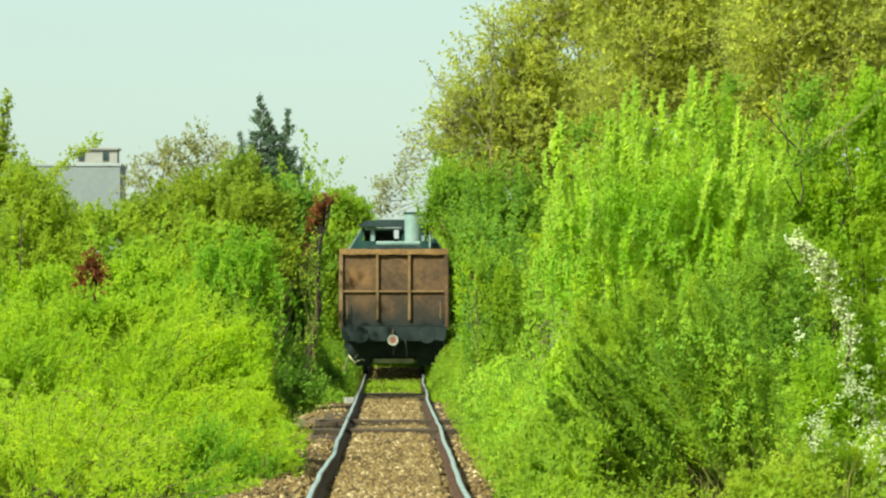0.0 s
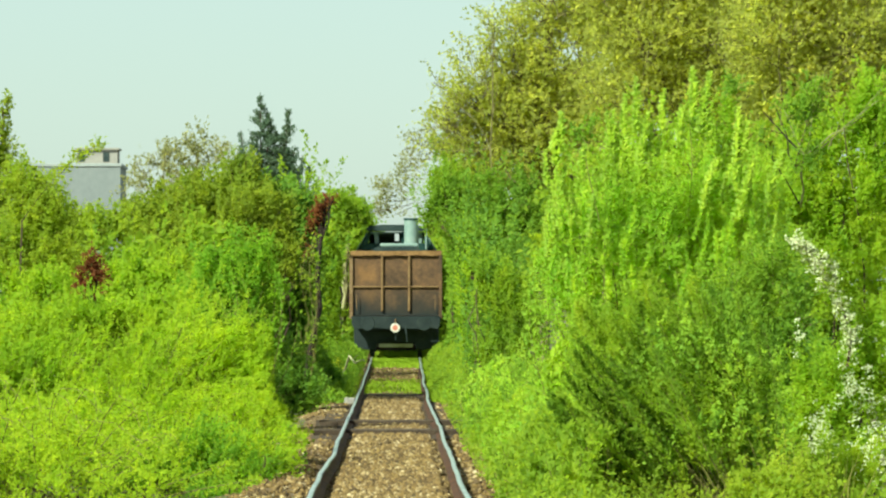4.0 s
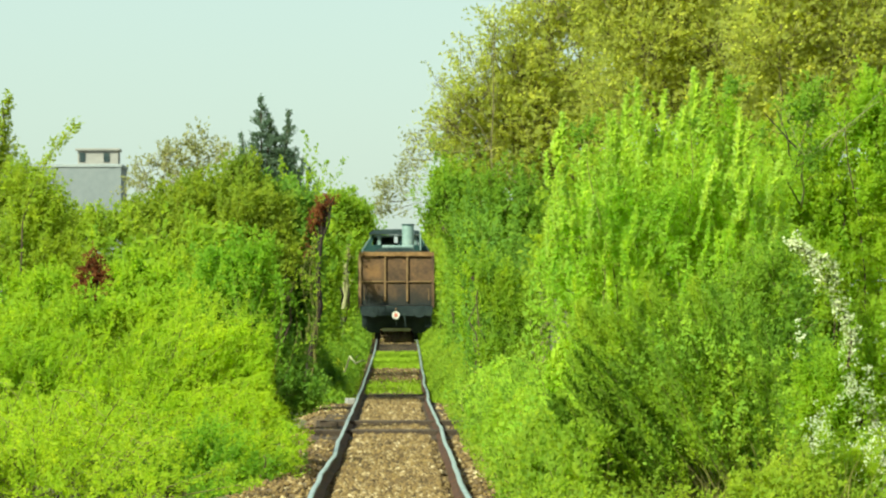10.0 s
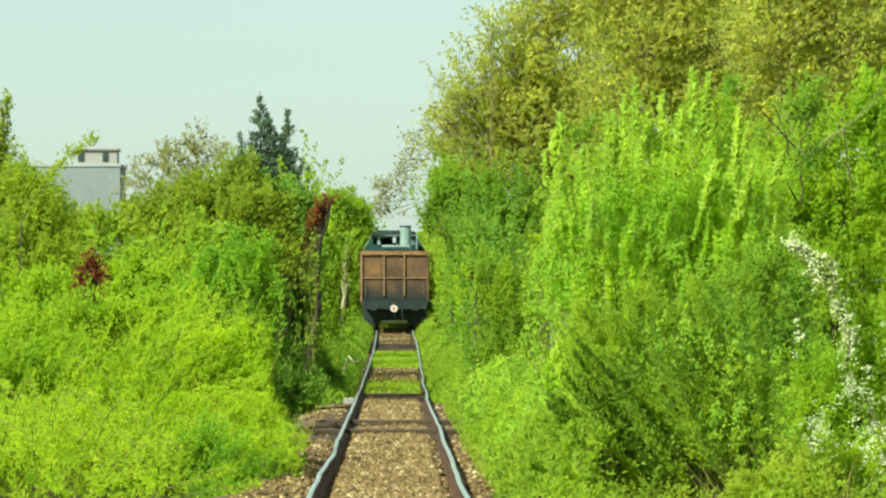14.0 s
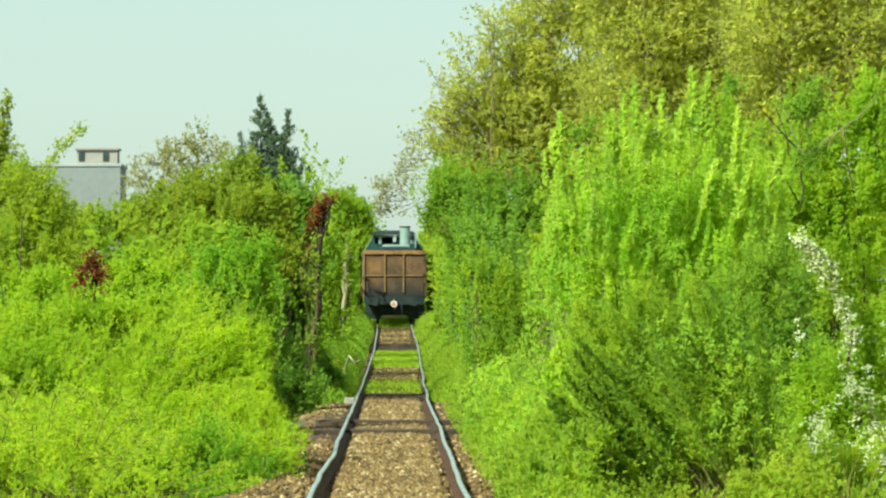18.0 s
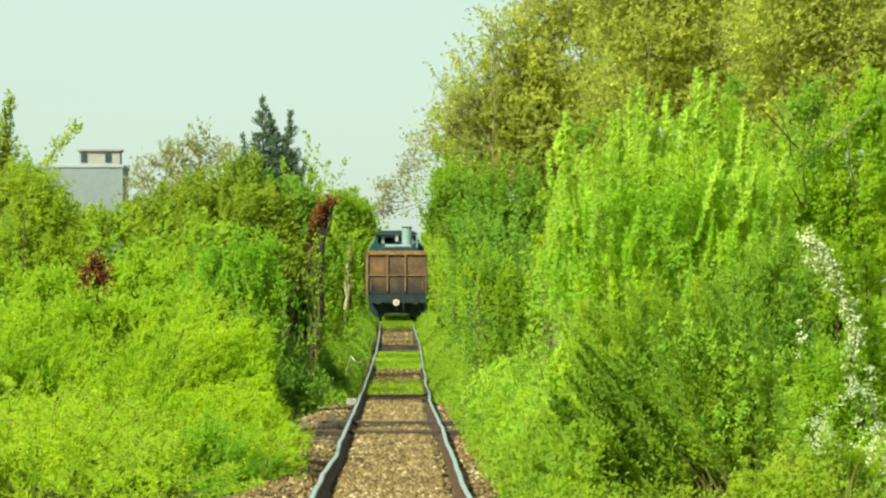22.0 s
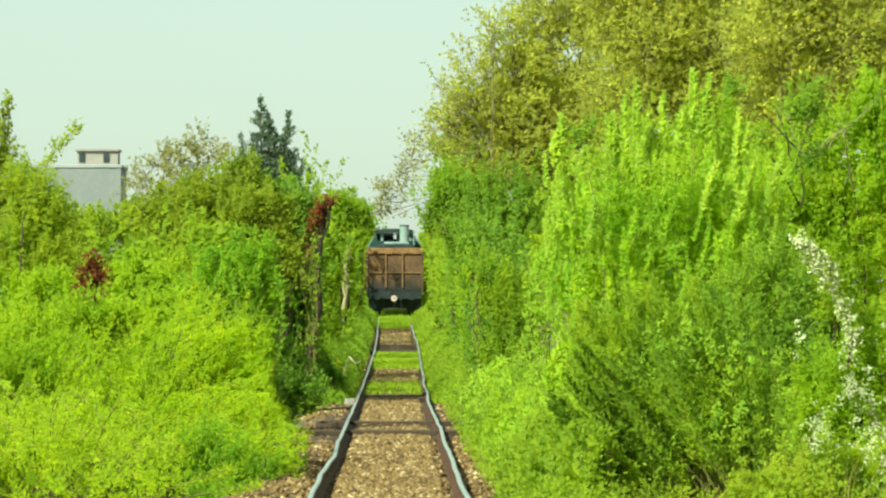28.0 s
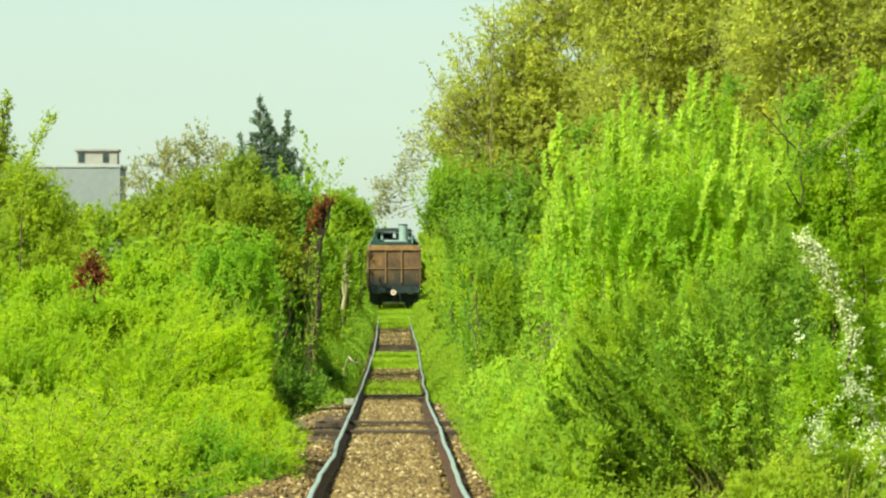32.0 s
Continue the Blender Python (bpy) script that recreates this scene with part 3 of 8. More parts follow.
def shrub(name, label, category, base, lumps, count, leaf, mat, seed, stems=6, bark=None, reach=0.35, rise=0.5,
          sway=0.0, pieces=1, group="", stem_radius=0.025, fork=2, rods_of_leaves=None, boughs=0, **more):
    """A bush or tree: stems or a trunk with limbs, and crowns of small leaves that the wind rocks."""
    bark = bark or BARK
    rng = np.random.default_rng(seed + 500)
    thing = tagged(new(name), label, category, group)
    thing.location = base
    if stems == 1:
        top = max(lumps, key=lambda q: q[2])
        trunk = bent(rng, (0, 0, -0.15), (top[0] * 0.8, top[1] * 0.8, top[2]), stem_radius, stem_radius * 0.35, 9, 0.05)
        child("trunk", limb_mesh("trunk", [trunk], bark, 9), thing)
        for q in lumps:
            root = trunk[min(7, max(fork, int(8 * 0.6 * q[2] / max(top[2], 0.1))))]
            paths = [bent(rng, root[:3], (q[0], q[1], q[2]), root[3] * 0.7, root[3] * 0.25)]
            for _ in range(5):
                d = unit(rng.normal(0, 1, 3) + np.array((0, 0, 0.4)))
                s = paths[0][rng.integers(3, 6)]
                paths.append(bent(rng, s[:3], np.array(q[:3]) + d * np.array(q[3:6]) * 0.85, s[3] * 0.6, 0.008, 6, 0.12))
            # boughs that show between the leaves, forked into twigs
            for _ in range(boughs):
                d = unit(rng.normal(0, 0.8, 3) + np.array((0, -0.7, 0.35)))
                s = np.array(q[:3]) + np.array((0, -0.1, -0.5)) * np.array(q[3:6]) + rng.normal(0, 0.25, 3) * np.array(q[3:6])
                p = bent(rng, s, np.array(q[:3]) + d * np.array(q[3:6]) * rng.uniform(0.9, 1.1), rng.uniform(0.014, 0.03), 0.006, 8, 0.1)
                paths.append(p)
                for k in (3, 4, 5, 6):
                    way = unit((p[-1] - p[0])[:3] + rng.normal(0, 0.5, 3) * np.linalg.norm((p[-1] - p[0])[:3])) * rng.uniform(0.3, 0.6)
                    paths.append(bent(rng, p[k][:3], p[k][:3] + way, p[k][3] * 0.6, 0.004, 5, 0.08))
            paths = [p for p in paths if clear_of_line(base, p[:, :3]).all()]
            if paths:
                child("limb", limb_mesh("limb", paths, bark, 5), thing)
    else:
        for i in range(stems):
            q = lumps[i % len(lumps)]
            foot = (q[0] * 0.5 + rng.uniform(-0.25, 0.25), q[1] * 0.5 + rng.uniform(-0.25, 0.25), -0.1)
            tip = np.array(q[:3]) + unit(rng.normal(0, 1, 3) + np.array((0, 0, 1.0))) * np.array(q[3:6]) * 0.8
            path = bent(rng, foot, tip, stem_radius, 0.006, 8, 0.1)
            if clear_of_line(base, path[:, :3]).all():
                child("stem", limb_mesh("stem", [path], bark, 5), thing)
    if rods_of_leaves:
        n, each, wide = rods_of_leaves
        ob = fan(thing, seed + 7, lumps, n, each, wide, leaf, mat, lean=more.get("lean", 0.0))
        if sway:
            SWAYING.append((ob, sway * 1.3, seed + 7))
    for i in range(pieces):
        mine = [q for j, q in enumerate(lumps) if j % pieces == i]
        ob = crown("crown", thing, seed + i, mine, count / pieces, leaf, mat, reach, rise, twig_mat=TWIG, **more)
        if sway:
            SWAYING.append((ob, sway, seed + i))
    return thing


# ---- ground ----
def verge(x):
    """Height of bed, shoulder and natural ground below the rail head."""
    return np.interp(np.abs(x), (0, 1.35, 1.75, 2.5, 6, 40, 3000), (-0.175, -0.175, -0.27, -0.42, -0.40, -0.5, -0.5))


xs = np.concatenate((-np.geomspace(2500, 2.8, 26), np.linspace(-2.5, 2.5, 41), np.geomspace(2.8, 2500, 26)))
ys = np.concatenate((-np.geomspace(2500, 20, 12), np.linspace(-15, 330, 300), np.geomspace(336, 4200, 22)))
gx, gy = np.meshgrid(xs, ys)
gz = rail_z(gy) * np.interp(np.abs(gx), (0, 30, 300), (1, 1, 0.6)) + verge(gx)
lump = np.array([noise.noise((x * 0.9, y * 0.25, 0.0)) for x, y in zip(gx.ravel(), gy.ravel())]).reshape(gx.shape)
gz = gz + lump * np.interp(np.abs(gx), (0, 1.3, 2.2, 5), (0.0, 0.008, 0.06, 0.12)) - np.interp(np.abs(gx), (0, 1.3, 1.7), (0.12, 0.12, 0.0))
i = np.arange(len(ys) - 1)[:, None] * len(xs) + np.arange(len(xs) - 1)[None]
quads = np.stack((i, i + 1, i + 1 + len(xs), i + len(xs)), -1).reshape(-1, 4)
ground = tagged(new("ground", mesh_of("ground", np.stack((gx, gy, gz), -1).reshape(-1, 3), quads, GROUND, True)),
                "uneven soil with leaf litter and moss along the line", "ground", kind="structure")

# ballast bed: a slightly raised strip under the stones
by = np.linspace(-12, 330, 343)
bx = np.array((-1.75, -1.45, -0.98, -0.86, -0.65, -0.54, 0, 0.54, 0.65, 0.86, 0.98, 1.45, 1.75))
px_, py_ = np.meshgrid(bx, by)
pz_ = rail_z(py_) + np.interp(np.abs(px_), (0, 0.54, 0.65, 0.86, 0.98, 1.45, 1.75), (-0.145, -0.15, -0.205, -0.205, -0.165, -0.17, -0.29))
i = np.arange(len(by) - 1)[:, None] * len(bx) + np.arange(len(bx) - 1)[None]
bed = tagged(new("ballast_bed", mesh_of("ballast_bed", np.stack((px_ + rail_x(py_), py_, pz_), -1).reshape(-1, 3),
             np.stack((i, i + 1, i + 1 + len(bx), i + len(bx)), -1).reshape(-1, 4), BED, True)),
             "tan crushed-stone bed of the railway track", "ballast", kind="structure")


def pebbles(rng, x, y, z, size):
    """Angular stones: points and faces."""
    n = len(x)
    corners = np.array(((1, 0, 0), (-1, 0, 0), (0, 1, 0), (0, -1, 0), (0, 0, 1), (0, 0, -1)), float)
    v = corners[None] * rng.uniform(0.55, 1.25, (n, 6, 1)) + rng.normal(0, 0.18, (n, 6, 3))
    a = rng.uniform(0, 6.28, n)
    c, s = np.cos(a)[:, None], np.sin(a)[:, None]
    v = np.stack((v[..., 0] * c - v[..., 1] * s, v[..., 0] * s + v[..., 1] * c, v[..., 2] * 0.68), -1)
    v = v * size[:, None, None] + np.stack((x, y, z), -1)[:, None]
    f = np.array(((0, 2, 4), (2, 1, 4), (1, 3, 4), (3, 0, 4), (2, 0, 5), (1, 2, 5), (3, 1, 5), (0, 3, 5)))
    return v.reshape(-1, 3), (np.arange(n)[:, None, None] * 6 + f[None]).reshape(-1, 3)


rng = np.random.default_rng(11)
n = 36000
sy = 39 + 63.5 * rng.uniform(0, 1, n) ** 1.2
sx = rng.uniform(-1.0, 1.0, n) * np.where(rng.uniform(0, 1, n) < 0.6, 0.68, 1.95)
keep = (np.abs(sx) < rng.uniform(0.55, 0.67, n)) | (np.abs(sx) > rng.uniform(0.84, 0.92, n))
bare = (np.abs(sy - 79.6) < 1.1) | (np.abs(sy - 73.2) < 1.1)
keep &= ~(bare & (rng.uniform(0, 1, n) < 0.85))
keep &= ~((sx < -0.9) & ((np.abs(sy - 84) < 4) | (np.abs(sy - 71) < 1.6)) & (rng.uniform(0, 1, n) < 0.85))
sx, sy = sx[keep], sy[keep]
sz = rail_z(sy) + np.interp(np.abs(sx), (0, 0.54, 0.65, 0.86, 0.98, 1.45, 1.95), (-0.135, -0.14, -0.19, -0.19, -0.155, -0.165, -0.33))
v, f = pebbles(rng, sx, sy, sz, rng.uniform(0.020, 0.054, len(sx)) * np.where(rng.uniform(0, 1, len(sx)) < 0.04, 1.5, 1))
n = 4200
ty = np.where(rng.uniform(0, 1, n) < 0.4, rng.uniform(117, 133, n), rng.uniform(170, 203, n))
tx = rng.uniform(-1.25, 1.25, n)
keep = (np.abs(tx) < 0.64) | (np.abs(tx) > 0.88)
tx, ty = tx[keep], ty[keep]
v2, f2 = pebbles(rng, tx + rail_x(ty), ty, rail_z(ty) - 0.15, rng.uniform(0.03, 0.07, len(tx)))
v, f = np.concatenate((v, v2)), np.concatenate((f, f2 + len(v)))
tagged(new("ballast_stones", mesh_of("ballast_stones", v, f, BALLAST)), "tan and cream crushed ballast stones between the rails", "gravel", kind="stuff")

# ---- track ----
track = tagged(new("railway_track"), "single railway track with worn shiny rail heads and rusty webs", "railway track")


def rail(x0):
    """One rail: the rusty foot and web, and the polished head as a sub-part."""
    yy = np.linspace(-10, 330, 500)
    rng = np.random.default_rng(3 if x0 < 0 else 4)
    kink = np.interp(yy, np.arange(-10, 340, 7.5), rng.normal(0, 0.011, 47)) + np.interp(yy, np.arange(-10, 340, 2.3), rng.normal(0, 0.0055, 153))
    zz = rail_z(yy) + np.interp(yy, np.arange(-10, 340, 6.0), rng.normal(0, 0.009, 59))

    def loft(outline):
        o = np.array(outline)
        k = len(o)
        pts = np.stack((x0 + rail_x(yy)[:, None] + kink[:, None] + o[None, :, 0], np.repeat(yy[:, None], k, 1), zz[:, None] + o[None, :, 1]), -1)
        i = np.arange(len(yy) - 1)[:, None] * k + np.arange(k)[None]
        j = np.arange(len(yy) - 1)[:, None] * k + (np.arange(k)[None] + 1) % k
        return pts.reshape(-1, 3), np.stack((i, j, j + k, i + k), -1).reshape(-1, 4)

    v, f = loft(((-0.07, -0.15), (0.07, -0.15), (0.07, -0.138), (0.012, -0.115), (0.009, -0.045), (0.036, -0.034), (0.0365, -0.012),
                 (-0.0365, -0.012), (-0.036, -0.034), (-0.009, -0.045), (-0.012, -0.115), (-0.07, -0.138)))
    ob = child("rail", mesh_of("rail", v, f, RAIL_RUST), track, "rusty brown rail")
    v, f = loft(((-0.027, -0.0115), (0.027, -0.0115), (0.024, -0.003), (0.018, 0.0), (-0.018, 0.0), (-0.024, -0.003)))
    child("rail_head", mesh_of("rail_head", v, f, RAIL_STEEL), ob, "polished steel running surface")


rail(-0.752)
rail(0.752)
rng = np.random.default_rng(8)
sleeper_mesh = None
for i in range(300):
    y = 34 + i * 0.62
    if sleeper_mesh is None:
        bm = boxes((-1.28, 1.28, -0.125, 0.125, -0.30, -0.151), bevel=0.012)
        s = part("sleeper", bm, SLEEPER_WOOD, track)
        sleeper_mesh = s.data
    else:
        s = child("sleeper", sleeper_mesh, track)
    bare_here = abs(y - 80.0) < 0.62 or abs(y - 73.6) < 0.62
    high = 0.075 if bare_here else 0.0 if 70 < y < 100.5 else 0.014 if 100.5 <= y < 106 or 155 < y < 173 else -0.055
    s.matrix_basis = pose(float(rail_x(y)) + rng.normal(0, 0.015), y, float(rail_z(y)) + high - rng.uniform(0, 0.006), 0.3, 0, rng.normal(0, 0.6))


def block(name, label, category, at, size, mat, seed, turn=0.0):
    """A worn block with knocked-off corners."""
    rng = random.Random(seed)
    bm = boxes((-size[0] / 2, size[0] / 2, -size[1] / 2, size[1] / 2, -size[2] / 2, size[2] / 2), bevel=min(size) * 0.18)
    for v in bm.verts:
        v.co += Vector([rng.uniform(-0.06, 0.06) * d for d in size])
    me = bpy.data.meshes.new(name)
    bm.to_mesh(me)
    bm.free()
    me.materials.append(mat)
    ob = tagged(new(name, me), label, category)
    ob.matrix_world = pose(*at, 0, 2, turn)
    return ob


block("pale_stone", "pale limestone block beside the rail", "stone", (-0.93, 98, -0.06), (0.2, 0.25, 0.16), CREAM, 3, 15)
block("sleeper_stub", "dark broken end of an old sleeper beside the rail", "sleeper", (-1.14, 79, -0.12), (0.34, 0.4, 0.13), SLEEPER_WOOD, 4, 8)
rng = np.random.default_rng(31)
bare = [np.array(((6.62, 70, -0.5, 0.03), (6.44, 69, 1.41, 0.028), (6.22, 68.6, 3.3, 0.024), (5.96, 66.6, 3.95, 0.02))),
        bent(rng, (5.96, 66.6, 3.95), (5.30, 65, 5.08), 0.014, 0.004, 8, 0.1), bent(rng, (5.96, 66.6, 3.95), (6.11, 65, 5.2), 0.012, 0.004, 8, 0.08),
        bent(rng, (5.96, 66.6, 3.95), (6.80, 65, 4.63), 0.013, 0.004, 8, 0.08), bent(rng, (5.62, 65.1, 4.5), (5.59, 65, 4.98), 0.007, 0.003, 6, 0.1),
        bent(rng, (6.3, 65.1, 4.15), (6.55, 65, 4.75), 0.007, 0.003, 6, 0.1), bent(rng, (6.0, 65.2, 4.5), (5.85, 65, 5.0), 0.006, 0.003, 6, 0.1)]
tagged(new("bare_branch", limb_mesh("bare_branch", bare, PALE_BARK, 6)), "pale forked dead branch standing out of the shrub", "branch")
BLEACHED = rough_material("bleached_wood", ((0.2, (0.20, 0.19, 0.10)), (0.5, (0.32, 0.30, 0.17)), (0.85, (0.44, 0.41, 0.26))), 3.0, 0.85, 0, 0.4, 0.01)
fallen = limb_mesh("fallen_branch", [bent(np.random.default_rng(9), (-1.02, 106.3, 0.86), (-0.64, 104.8, 0.75), 0.026, 0.012, 7, 0.1), bent(np.random.default_rng(10), (-0.88, 105.7, 0.82), (-0.80, 105.4, 0.90), 0.013, 0.006, 5, 0.1), bent(np.random.default_rng(12), (-1.02, 106.3, 0.86), (-1.4, 107.2, -0.1), 0.026, 0.02, 5, 0.05)], BLEACHED, 6)


def broom():
    """Stiff leafy rods leaning over from one root: low on the lit side dark ones coloured as shadow gaps, greener ones
    behind and above.
    """
    rng = np.random.default_rng(63)
    thing = tagged(new("broom_shrub"), "stiff broom-like shrub leaning towards the track, its shadow gaps drawn as dark rods", "shrub")
    thing.location = (2.93, 46.9, -0.42)
    root = np.array(thing.location)

    def rods_to(n, box_x, box_z, y0, y1, slope):
        tips = np.stack((rng.uniform(*box_x, n), rng.uniform(y0, y1, n), rng.uniform(*box_z, n)), -1) - root
        feet = np.stack((tips[:, 0] + slope * tips[:, 2] * rng.uniform(0.75, 1.2, n), tips[:, 1] * 0.8 + 0.1, np.full(n, 0.02)), -1)
        return feet, tips

    # dark leaf colour here draws the shadow between the rods
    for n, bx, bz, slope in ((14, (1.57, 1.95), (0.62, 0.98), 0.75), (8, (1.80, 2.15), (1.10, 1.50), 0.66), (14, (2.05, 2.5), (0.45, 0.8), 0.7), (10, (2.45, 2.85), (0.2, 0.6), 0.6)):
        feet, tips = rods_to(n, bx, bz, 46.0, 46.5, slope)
        leafy_rods("crown", thing, rng, feet, tips, 260, 0.026, 0.045, LEAF_ROD_SHADE, 0.36, 0.06, 0.3, "slanting leafy rods coloured dark for the shadow gaps")
    for n, bx, bz, slope, mat in ((46, (1.85, 2.5), (0.9, 1.9), 0.55, LEAF_GREEN), (44, (2.3, 3.2), (0.9, 2.2), 0.4, LEAF_GREEN), (40, (3.0, 3.9), (0.6, 2.1), 0.1, LEAF_DEEP),
                                  (30, (2.5, 3.8), (0.2, 1.0), 0.15, LEAF_HEDGE), (22, (1.9, 2.6), (0.1, 0.6), 0.4, LEAF_GREEN), (12, (1.62, 2.3), (0.5, 1.0), 0.7, LEAF_GREEN)):
        feet, tips = rods_to(n, bx, bz, 46.6, 47.9, slope)
        SWAYING.append((leafy_rods("crown", thing, rng, feet, tips, 220, 0.05, 0.048, mat, 0.45, 0.1, 0.2), 0.3, 63 + n))
    feet, tips = rods_to(34, (1.7, 2.8), (0.45, 1.45), 45.8, 46.4, 0.7)
    SWAYING.append((leafy_rods("crown", thing, rng, feet, tips, 150, 0.03, 0.05, LEAF_GREEN, 0.42, 0.06, 0.3), 0.3, 99))
    low = [(-0.45, -1.0, 0.10, 0.40, 0.3, 0.22), (0.15, -1.1, 0.06, 0.40, 0.3, 0.20), (0.85, -1.0, 0.16, 0.45, 0.3, 0.34), (1.2, -0.9, 0.35, 0.35, 0.3, 0.30)]
    crown("crown", thing, 64, low, 5200, 0.05, LEAF_HEDGE, 0.3, 0.9, even=True, spread=0.6, plume=0.3, label="low yellowish shoots at the foot")
    over = [(-0.5, -0.2, 1.3, 0.5, 0.4, 0.6), (0.2, -0.3, 1.4, 0.6, 0.4, 0.8), (0.8, -0.3, 1.1, 0.5, 0.4, 0.8), (0.3, -0.6, 0.6, 0.8, 0.3, 0.4)]
    crown("crown", thing, 65, over, 1900, 0.05, LEAF_FRESH, 0.25, 0.9, even=True, spread=0.6, plume=0.2, core=0, label="lighter young leaves over the rods")


broom()
tagged(new("fallen_branch", fallen), "pale bare branch lying on the bank", "branch")

# ---- freight wagon ----
WAGON_LENGTH = 12.6
DUSTY = rough_material("dusty_steel", ((0.2, (0.20, 0.20, 0.13)), (0.5, (0.32, 0.31, 0.21)), (0.85, (0.43, 0.42, 0.30))), 2.5, 0.9, 0.0, 0.3, 0.004, 8)


def dented(bm, amount):
    """Edges knocked about by loading."""
    rng = random.Random(6)
    for v in bm.verts:
        x = round(v.co.x, 2)
        rng.seed(int(x * 100) + (7 if v.co.z > 3.25 else 0))
        v.co.z += rng.uniform(-amount, amount)
        v.co.y += rng.uniform(-amount, amount)
    bmesh.ops.remove_doubles(bm, verts=bm.verts, dist=0.002)
    return bm


def beam(outline, a, c):
    """A plate or beam of that outline (x, z) from y = a to y = c."""
    bm = bmesh.new()
    rings = [[bm.verts.new((x, y, z)) for x, z in outline] for y in (a, c)]
    for r in rings:
        bm.faces.new(r)
    for i in range(len(outline)):
        j = (i + 1) % len(outline)
        bm.faces.new((rings[0][i], rings[0][j], rings[1][j], rings[1][i]))
    bmesh.ops.recalc_face_normals(bm, faces=bm.faces)
    return bm


def freight_wagon():
    """A four-axle open wagon; local y runs forward, z from the rail head."""
    w = tagged(new("freight_wagon"), "rust-brown open steel freight wagon with ribbed end wall", "freight wagon")
    e = WAGON_LENGTH / 2
    part("end_wall", boxes((-1.365, 1.365, -e, -e + 0.06, 1.30, 3.18)), SOOTY_RUST, w, "rusty steel end wall with sooty foot")
    part("end_wall", boxes((-1.365, 1.365, e - 0.06, e, 1.30, 3.18)), SOOTY_RUST, w, "rusty steel end wall with sooty foot")
    for y0, y1 in ((-e - 0.09, -e - 0.002), (e + 0.002, e + 0.09)):
        for x in (-0.43, 0.41):
            part("end_post", boxes((x - 0.034, x + 0.034, y0, y1, 1.45, 3.165), bevel=0.012), RUST_EDGE, w, "upright rusty stiffening rib")
        for x0, x1 in ((-1.32, -0.468), (-0.392, 0.372), (0.448, 1.32)):
            part("cross_rib", boxes((x0, x1, y0 + 0.02, y1, 2.175, 2.225), bevel=0.012), RUST_EDGE, w, "horizontal rusty stiffening rib")
        part("top_rail", dented(boxes(*[(-1.425 + k * 0.285, -1.425 + (k + 1) * 0.285, y0 - 0.01, y1 + (0.1 if y0 < 0 else 0), 3.17, 3.315) for k in range(10)]), 0.014), ORANGE_RUST, w, "bent rusty top rail")
        for x in (-1.385, 1.385):
            part("corner_post", boxes((x - 0.05, x + 0.05, y0 + 0.01, y1 + 0.05 if y0 < 0 else y1, 1.2, 3.165), bevel=0.012), PALE_RUST if x < 0 else RUST, w)
        part("headstock", beam([(-1.30, 0.90), (1.30, 0.90), (1.36, 1.0), (1.38, 1.28), (-1.38, 1.28), (-1.36, 1.0)], y0 - 0.02, y1 + 0.15 if y0 < 0 else y1), HAZED_GRIME, w, "dark oily buffer beam with cut corners")
        out = -1 if y0 < 0 else 1
        for x in (-0.875, 0.875):
            buffer = part("buffer", rods(((x, y0 if out < 0 else y1, 1.06), (x, (y0 if out < 0 else y1) + out * 0.32, 1.06), 0.10, 0.08)), HAZED_GRIME, w, "dark greasy buffer")
            a = (y0 if out < 0 else y1) + out * 0.32
            part("buffer_head", rods(((x, a, 1.06), (x, a + out * 0.03, 1.06), 0.225, 0.215), sides=24), HAZED_GRIME, buffer)
        a = y0 - 0.02 if out < 0 else y1
        hook = rods(((0, a, 1.04), (0, a + out * 0.22, 1.02), 0.04), ((0, a + out * 0.2, 1.04), (0, a + out * 0.24, 0.84), 0.03), ((0, a + out * 0.24, 0.84), (0, a + out * 0.16, 0.55), 0.022), sides=8)
        part("coupling", hook, HAZED_GRIME, w, "hanging screw coupling")
        part("brake_hose", rods(((0.3, a, 0.95), (0.33, a + out * 0.14, 0.72), 0.022), ((0.33, a + out * 0.14, 0.72), (0.36, a + out * 0.10, 0.48), 0.022), sides=8), HAZED_GRIME, w)
    for x in (-1, 1):
        part("side_wall", boxes((x * 1.365 - 0.02, x * 1.365 + 0.02, -e + 0.07, e - 0.07, 1.28, 3.18)), RUST, w, "rusty steel side wall")
        part("side_top_rail", boxes((x * 1.375 - 0.05, x * 1.375 + 0.05, -e + 0.12, e - 0.01, 3.185, 3.30), bevel=0.015), RUST_EDGE, w)
        for k in range(9):
            y = -e + 0.8 + k * (2 * e - 1.6) / 8
            part("side_post", boxes((1.387 if x > 0 else -1.455, 1.455 if x > 0 else -1.387, y - 0.06, y + 0.06, 1.22, 3.17)), RUST, w)
        part("sole_bar", boxes((x * 1.2 - 0.06, x * 1.2 + 0.06, -e + 0.17, e - 0.01, 0.96, 1.24)), HAZED_GRIME, w, "dark grimy sole bar")
    part("floor", boxes((-1.344, 1.344, -e + 0.07, e - 0.07, 1.245, 1.29)), RUST, w)
    # tail disc on its bracket
    lamp = part("tail_lamp", rods(((-0.02, -e - 0.43, 0.93), (-0.02, -e - 0.38, 0.93), 0.145), sides=28), LAMP_WHITE, w, "round white tail disc with red centre")
    part("tail_lamp_lens", rods(((-0.02, -e - 0.436, 0.93), (-0.02, -e - 0.428, 0.93), 0.085, 0.087), sides=24), LAMP_RED, lamp, "faded red reflector")
